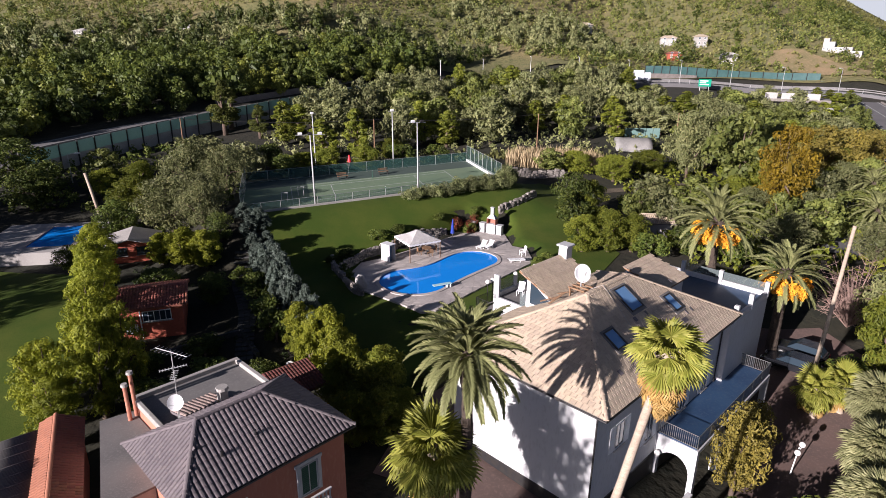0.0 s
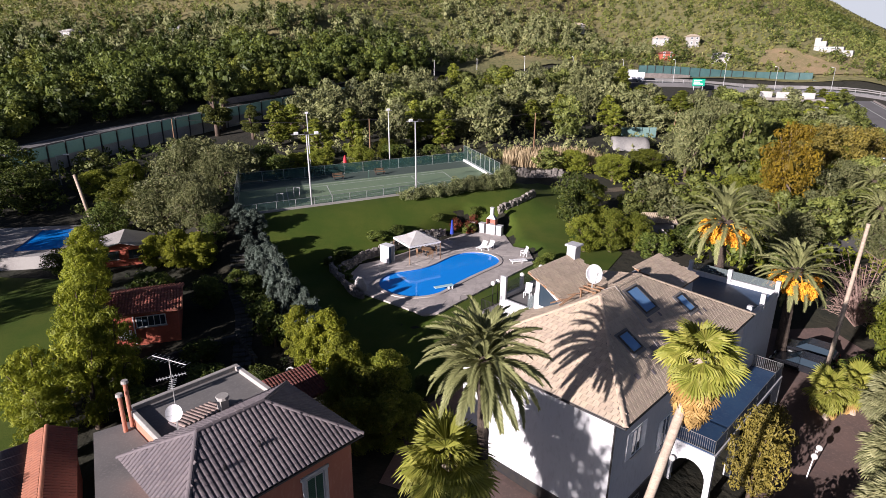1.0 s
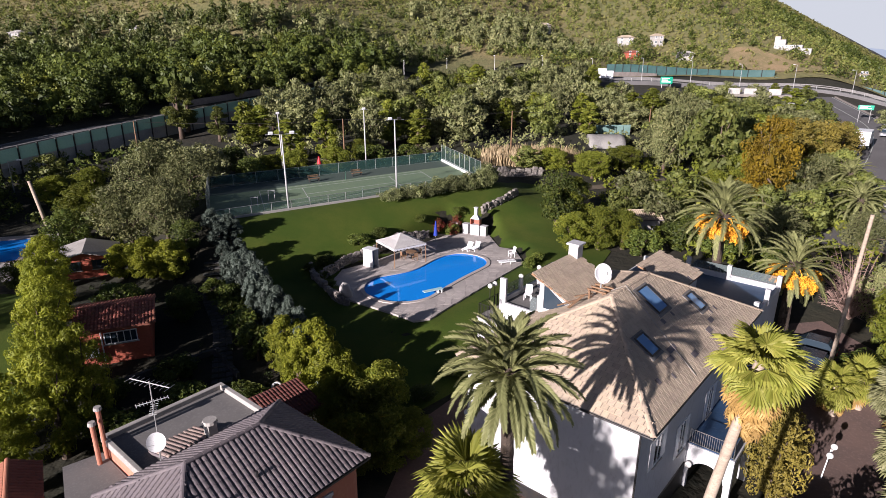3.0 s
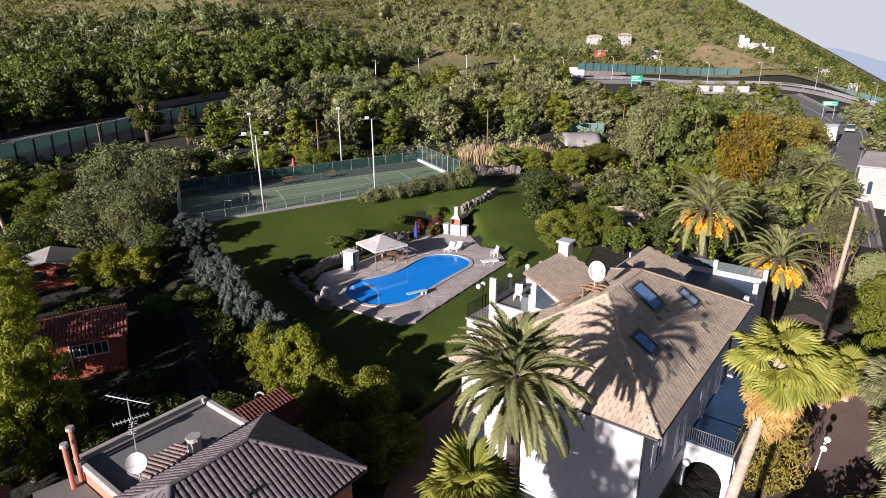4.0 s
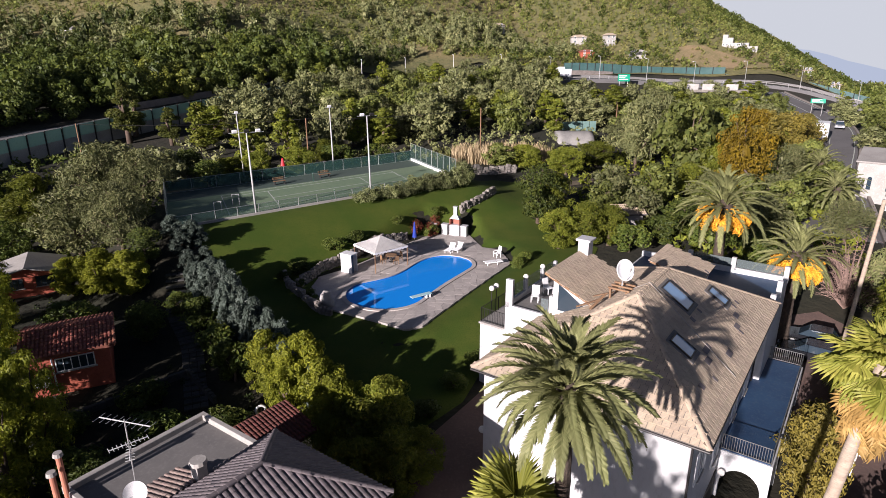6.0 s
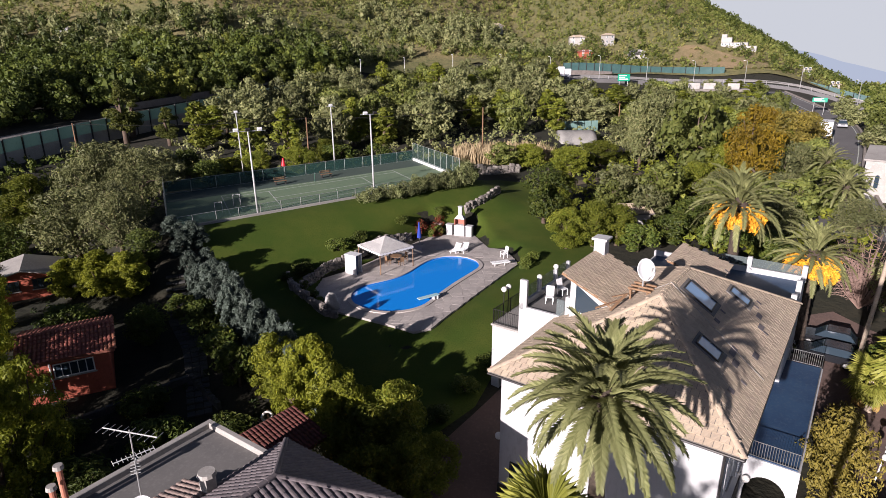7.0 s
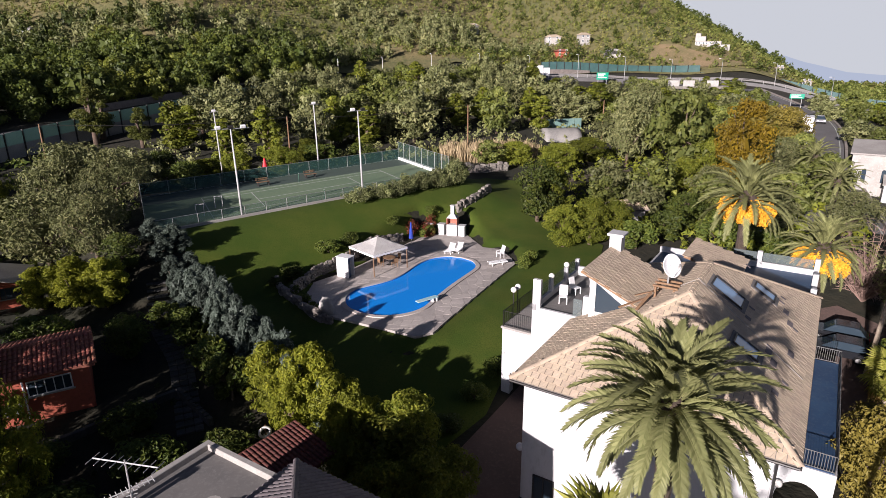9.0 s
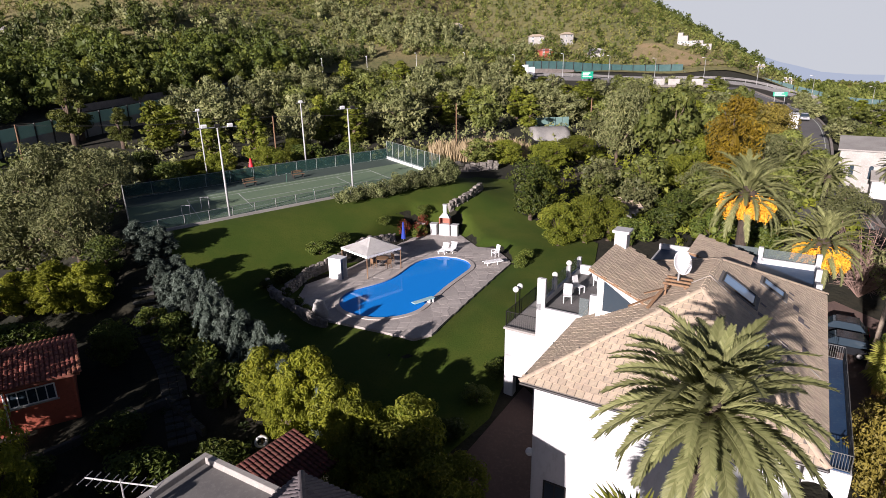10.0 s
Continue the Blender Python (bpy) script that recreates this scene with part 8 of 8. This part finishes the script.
for x, y, h, rr in ((-9.4, 83.0, 1.7, 1.1), (-10.8, 82.2, 1.5, 1.1), (-8.8, 84.0, 1.3, 0.8)):
    grow(flower, x, y, h, rr)
hr = random.Random(8)
for k in range(13):
    p = court_at(0.0 + 0.42 * k / 12, -0.12 - 0.02 * math.sin(k))
    grow(hedge, p.x, p.y, 2.5 - 0.09 * k + hr.uniform(-0.15, 0.15), 1.7 - 0.03 * k)
for k in range(4):
    p = court_at(-0.02, 0.0 + 0.06 * k)
    grow(hedge, p.x + 0.9, p.y - 0.4, 2.3, 1.4)

# groves between the court and the motorway, and beyond the road
pr = random.Random(12)
spots = []


def scatter(count, poly, gap, kinds, hs, rs):
    xs, ys = [p[0] for p in poly], [p[1] for p in poly]
    tries = 0
    while count and tries < 6000:
        tries += 1
        x, y = pr.uniform(min(xs), max(xs)), pr.uniform(min(ys), max(ys))
        if float(poly_far(np.array([x]), np.array([y]), poly)[0]) > 0 or any((x - a) ** 2 + (y - b) ** 2 < gap * gap for a, b in spots):
            continue
        spots.append((x, y))
        grow(pr.choice(kinds), x, y, pr.uniform(*hs), pr.uniform(*rs))
        count -= 1


scatter(64, [(-52, 112), (-38, 106), (-14, 117), (-8, 124), (10, 134), (30, 142), (28, 172), (2, 182), (-22, 176), (-36, 162), (-48, 142)], 5.0,
        [lightolive, lightolive, lightolive, lightoak, lightpine], (6.0, 9.5), (3.6, 5.2))
scatter(8, [(-46, 102), (-40, 92), (-16, 111), (-14, 117), (-36, 107)], 4.0, [shrub, bushy], (2.6, 4.0), (2.2, 3.0))
scatter(30, [(24, 124), (46, 122), (56, 136), (56, 156), (50, 168), (30, 172), (28, 150)], 5.4, [lightoak, lightolive, lightpine], (5.0, 7.5), (3.4, 4.8))
scatter(26, [(40, 124), (50, 120), (56, 134), (64, 150), (66, 160), (50, 160), (44, 148)], 4.0, [lightoak, lightolive, lightpine, lightoak], (5.0, 7.5), (3.0, 4.4))
scatter(62, [(52, 80), (56, 98), (66, 122), (78, 150), (92, 186), (140, 168), (124, 120), (80, 66)], 5.0, [lightoak, lightolive, lightpine], (4.0, 7.0), (3.0, 4.6))
scatter(16, [(24, 86), (40, 84), (48, 100), (44, 122), (34, 124), (26, 100)], 4.6, [olive, lightolive, lightoak, bushy], (4.5, 7.0), (2.8, 3.8))

scatter(24, [(-40, 166), (-24, 178), (0, 190), (20, 194), (24, 186), (2, 180), (-20, 168), (-34, 156)], 3.6, [lightolive, lightoak, lightpine, lightolive], (6.5, 9.5), (3.4, 4.6))
scatter(8, [(50, 186), (56, 194), (84, 190), (70, 180)], 3.8, [lightolive, lightoak, lightpine], (3.0, 4.5), (2.6, 3.6))


# woods, scrub and reeds that nobody could count


def woods(name, label, xy, hs, blades, size, leaf, seed, pointed=0.4, sink=0.5, heart=False):
    """Many trees as one mesh: each a few clumps of blades round its own axis, and a stem."""
    r = np.random.default_rng(seed)
    xy = np.array(xy, float)
    z = ground_h(xy[:, 0], xy[:, 1])
    vs, fs, base = [], [], 0
    for (x, y), g, h in zip(xy, z, hs):
        w = h * r.uniform(0.32, 0.5)
        rows = []
        sharp = r.random() < pointed
        spin = r.uniform(0, 6.28)
        for k in range(9):
            u = (k + r.uniform(0, 0.8)) / 9
            a = spin + k * 2.4
            if sharp:                                   # a pine: tiers that shrink upwards
                cr, reach = w * (0.5 - 0.3 * u), w * (0.62 - 0.6 * u)
            else:                                       # a round crown
                cr, reach = w * r.uniform(0.28, 0.45), w * 0.62 * math.sqrt(max(0.05, 1 - (2 * u - 0.9) ** 2))
            rows.append((x + reach * math.cos(a), y + reach * math.sin(a), g + h * (0.22 + 0.68 * u) - sink, cr, cr, cr * r.uniform(0.55, 0.8)))
        v, f = leaf_cloud(r, rows, blades, size * h / 8, (1.0, 0.75), shell=0.45, plain=True)
        vs.append(v)
        fs += (f + base).tolist()
        base += len(v)
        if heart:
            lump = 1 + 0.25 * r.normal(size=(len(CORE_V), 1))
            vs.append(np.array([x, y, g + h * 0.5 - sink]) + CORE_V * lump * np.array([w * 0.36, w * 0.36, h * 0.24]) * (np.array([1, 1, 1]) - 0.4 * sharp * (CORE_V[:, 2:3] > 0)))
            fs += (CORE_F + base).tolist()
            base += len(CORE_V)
    me = mesh_of(name, np.concatenate(vs), fs, leaf)
    return single(name, me, None, label, "trees", kind="stuff")


def fill(poly, step, seed, jitter=0.45):
    r = np.random.default_rng(seed)
    xs, ys = [p[0] for p in poly], [p[1] for p in poly]
    gx, gy = np.meshgrid(np.arange(min(xs), max(xs), step), np.arange(min(ys), max(ys), step))
    p = np.stack([gx.ravel(), gy.ravel()], -1) + r.uniform(-jitter, jitter, (gx.size, 2)) * step
    return p[poly_far(p[:, 0], p[:, 1], poly) < 0]


FOREST = [(-92, 88), (-88, 108), (-80, 128), (-72, 148), (-58, 166), (-46, 184), (-34, 202), (-34, 209), (-50, 205), (-83, 193), (-114, 182), (-135, 171), (-154, 160), (-190, 150), (-160, 80)]
# unseen tall oak added behind the neighbour's house; its shade dapples the villa's front
grow(oak, -18.9, 9.8, 18.0, 3.5)
rr2 = np.random.default_rng(32)
ff = fill(FOREST, 5.2, 31)
rr2.shuffle(ff)
cut = (len(ff) * 9 // 20, len(ff) * 15 // 20)
woods("pine_wood", "dense sunlit pine wood on the slope", ff[:cut[0]], rr2.uniform(7.5, 11.5, cut[0]), 900, 0.46, L["forest"], 33, 0.25, 0.8, True)
woods("oak_wood", "dark evergreen oak wood on the slope", ff[cut[0]:cut[1]], rr2.uniform(6.5, 9.5, cut[1] - cut[0]), 850, 0.5, L["forest"], 34, 0.1, 0.8, True)
woods("young_wood", "light green young trees in the wood on the slope", ff[cut[1]:], rr2.uniform(6.5, 10.5, len(ff) - cut[1]), 900, 0.46, L["young"], 42, 0.4, 0.8, True)
fb = fill([(-34, 206), (-50, 202), (-83, 190), (-114, 179), (-154, 157), (-190, 147), (-250, 190), (-180, 216), (-110, 236), (-60, 244), (-16, 236)], 5.0, 44)
woods("upper_wood", "looser wood of grey olives above the forest", fb[::2], rr2.uniform(4.0, 7.5, len(fb[::2])), 190, 0.75, L["olive"], 45, 0.1, 0.5, True)
woods("upper_pines", "dark pines and oaks above the forest", fb[1::2], rr2.uniform(4.5, 8.5, len(fb[1::2])), 190, 0.75, L["forest"], 47, 0.4, 0.5, True)
far_hill = [(-300, 190), (-150, 232), (-90, 250), (-40, 254), (-6, 236), (8, 214), (40, 236), (78, 230), (110, 212), (140, 200), (230, 250), (300, 340), (260, 480), (20, 480), (-200, 450), (-360, 330)]
hh = fill(far_hill, 2.5, 35)
hh = hh[(poly_far(hh[:, 0], hh[:, 1], CUT) > -0.5) | (np.arange(len(hh)) % 4 == 0)]
pick = rr2.random(len(hh))
lowb, mid, tall = pick < 0.5, (pick > 0.5) & (pick < 0.84), pick > 0.955
woods("hill_scrub", "olive-green scrub covering the hillside", hh[lowb], rr2.uniform(1.4, 3.0, int(lowb.sum())), 22, 2.1, L["scrub"], 36, 0.2, 0.3)
woods("hill_maquis", "dark green maquis on the hillside", hh[mid], rr2.uniform(1.8, 4.0, int(mid.sum())), 34, 1.7, L["grove"], 37, 0.2, 0.3)
woods("hill_pines", "scattered pines on the hillside", hh[tall], rr2.uniform(3.5, 7.0, int(tall.sum())), 90, 1.1, L["forest"], 48, 0.5, 0.3)
og = fill([(-40, 262), (-6, 236), (20, 250), (42, 262), (36, 284), (0, 296), (-50, 290)], 4.6, 38)
woods("olive_grove", "grey-green olive grove on the hillside terraces", og, rr2.uniform(4, 6.5, len(og)), 170, 0.85, L["olive"], 39, 0.0, 0.5, True)
cg = fill([(100, 196), (150, 172), (230, 190), (420, 330), (520, 560), (330, 520), (200, 330), (150, 225)], 8.0, 40)
woods("coastal_trees", "trees over the far coastal slope", cg, rr2.uniform(2.5, 5.5, len(cg)), 60, 1.5, L["grove"], 41, 0.1)
fh = fill([(230, 300), (330, 380), (600, 560), (600, 1230), (-300, 1230), (-330, 480), (230, 490)], 11.0, 43)
woods("far_scrub", "scrub over the far crest of the hillside, haze put into its colour", fh, rr2.uniform(2.0, 5.0, len(fh)), 12, 4.2, L["scrub"], 44, 0.2, 0.4)
# undergrowth that covers the earth between the trees
for poly, n, sd in (([(-76, 66), (-58, 72), (-44, 66), (-36, 74), (-43, 88), (-52, 104), (-62, 112), (-74, 96)], 1.9, 61), ([(8, 84), (22, 70), (34, 72), (46, 98), (34, 124), (22, 122), (2, 110), (12, 104)], 1.9, 62),
                    ([(25, 38), (24, 52), (27, 62), (36, 72), (46, 70), (38, 40)], 1.9, 63), ([(-46, 102), (-14, 109), (30, 126), (26, 170), (-36, 160), (-54, 118)], 2.6, 64), ([(46, 84), (56, 100), (76, 136), (110, 150), (90, 80)], 2.8, 65)):
    ug = fill(poly, n, sd)
    ug = ug[poly_far(ug[:, 0], ug[:, 1], [(-50, 62), (-49, 67), (-54.5, 76), (-67, 71), (-63, 61)]) > 0.6]
    woods("undergrowth", "low mixed undergrowth between the trees", ug, rr2.uniform(0.8, 2.2, len(ug)), 25, 2.1, L[("dark", "bright", "dark", "olive", "pine")[sd - 61]], sd, 0.0, 0.2)
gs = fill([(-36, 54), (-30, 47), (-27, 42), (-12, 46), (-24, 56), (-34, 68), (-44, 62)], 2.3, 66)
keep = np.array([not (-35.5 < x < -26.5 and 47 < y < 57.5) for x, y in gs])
woods("garden_plants", "low plants coloured near black for the shade over the garden beds", gs[keep], rr2.uniform(0.4, 1.0, int(keep.sum())), 46, 1.9, L["shade"], 67, 0.0, 0.1)


def blades(name, label, poly, step, h, leaf, seed, width=0.06):
    """Upright stalks standing in a bed."""
    r = np.random.default_rng(seed)
    p = fill(poly, step, seed, 0.6)
    z = ground_h(p[:, 0], p[:, 1])
    n = len(p)
    a = r.uniform(0, 6.28, n)
    hh2 = h * r.uniform(0.6, 1.15, n)
    side = np.stack([np.cos(a), np.sin(a), 0 * a], -1) * width
    lean = r.normal(size=(n, 2)) * 0.18 * h
    b = np.c_[p, z - 0.05]
    mid = b + np.c_[lean * 0.4, hh2 * 0.6]
    tip = b + np.c_[lean, hh2]
    v = np.stack([b - side, b + side, mid + side, tip, mid - side], 1).reshape(-1, 3)
    f = np.arange(5 * n).reshape(-1, 5)
    return single(name, mesh_of(name, v, f, leaf), None, label, "grass", kind="stuff")


blades("reed_bed", "tall dry straw-coloured reeds beyond the court", [(-7, 109.5), (-6.5, 116), (8, 118), (9.5, 112.5), (3, 110)], 0.26, 2.3, L["reed"], 51, 0.07)
blades("dry_grass", "dry yellow grass on the bank above the reeds", [(-12, 112), (-10, 119), (10, 124), (12, 119), (-4, 116)], 0.45, 0.9, L["scrub"], 52, 0.1)
bare = thing("bare_shrub", "leafless pinkish shrub with tangled twigs", "shrub", pose(28.5, 66.5, gh(28.5, 66.5)) @ Matrix.Scale(1.6, 4))
tw, br = [], random.Random(4)
for k in range(90):
    a, e = br.uniform(0, 6.28), br.uniform(0.5, 1.4)
    d = Vector((math.cos(a) * math.cos(e), math.sin(a) * math.cos(e), math.sin(e)))
    ln = br.uniform(2.2, 4.6)
    tw.append(tube([Vector((0, 0, 0)), d * ln * 0.5 + Vector((0, 0, 0.4)), d * ln], [0.035, 0.02, 0.008], 4))
    for j in range(5):
        s = d * ln * br.uniform(0.35, 0.95)
        q = s + Vector((br.uniform(-1, 1), br.uniform(-1, 1), br.uniform(-0.3, 0.8))) * 0.9
        tw.append(tube([s, q], [0.014, 0.006], 3))
part("branch_tangle", mesh_of("branch_tangle", *join(tw), L["bare"]), None, bare)

lamp = thing("garden_lamp", "garden lamp post with two white globes beside the drive", "lamp", pose(17.5, 47.3, gh(17.5, 47.3)))
bm = bmesh.new()
cyl(bm, (0, 0, -0.3), (0.15, -0.1, 2.3), 0.045, 0.035, 8)
part("post", bm, M["white"], lamp)
for x, y, z in ((0.3, -0.1, 2.5), (-0.02, -0.4, 2.05)):
    bm = bmesh.new()
    cyl(bm, (0.13, -0.09, 1.9), (x, y, z - 0.15), 0.025, n=6)
    part("arm", bm, M["white"], lamp)
    globe(lamp, (x, y, z), 0.2)

# ---- paving of the pool terrace, stone by stone ----
def paving_stones(parent, poly, hole, step, z, singles, material, many, seed):
    """Crazy paving: uneven flat stones with joints between them."""
    r = random.Random(seed)
    xs, ys = [p[0] for p in poly], [p[1] for p in poly]
    nx, ny = int((max(xs) - min(xs)) / step) + 2, int((max(ys) - min(ys)) / step) + 2
    knots = [[(min(xs) + (i - 0.5) * step + r.uniform(-0.3, 0.3) * step, min(ys) + (j - 0.5) * step + r.uniform(-0.3, 0.3) * step) for j in range(ny + 1)] for i in range(nx + 1)]
    quads = []
    for i in range(nx):
        for j in range(ny):
            q = [knots[i][j], knots[i + 1][j], knots[i + 1][j + 1], knots[i][j + 1]]
            px, py = np.array([p[0] for p in q]), np.array([p[1] for p in q])
            if poly_far(px, py, poly).max() > 0.15 or poly_far(px, py, hole).min() < 0.02:
                continue
            quads.append(q)
    quads.sort(key=lambda q: abs(q[0][0] + 8) + abs(q[0][1] - 64))
    vs, fs = [], []
    for k, q in enumerate(quads):
        c = Vector((sum(p[0] for p in q) / 4, sum(p[1] for p in q) / 4, 0))
        up = r.uniform(0, 0.003)
        ring4 = []
        for s, zz in ((0.985, -0.05), (0.985, 0.009), (0.975, 0.012)):
            ring4.append([(c.x + (p[0] - c.x) * s, c.y + (p[1] - c.y) * s, z + zz + up) for p in q])
        v = sum(ring4, [])
        f = [(8, 9, 10, 11)]
        for b in (0, 4):
            f += [(b + i, b + (i + 1) % 4, b + 4 + (i + 1) % 4, b + 4 + i) for i in range(4)]
        if k < singles:
            local = [(p[0] - c.x, p[1] - c.y, p[2]) for p in v]
            ob = new("paving_stone", mesh_of("paving_stone", local, f, material))
            ob.parent = parent
            ob.location = (c.x, c.y, 0)
        else:
            o = len(vs)
            vs += v
            fs += [tuple(i + o for i in face) for face in f]
    if vs:
        part("paving_stones", mesh_of("paving_stones", vs, fs, many), None, parent, kind="stuff")


M["paving_all"] = mat("paving_stone_rest", (0.43, 0.385, 0.35), (0.36, 0.325, 0.3), (0.47, 0.425, 0.39), scale=0.7, fine=7, bump=0.2, island=0.12)
paving_stones(terrace, DECK, lobes(0.36), 0.78, 0.03, 290, M["paving"], M["paving_all"], 17)
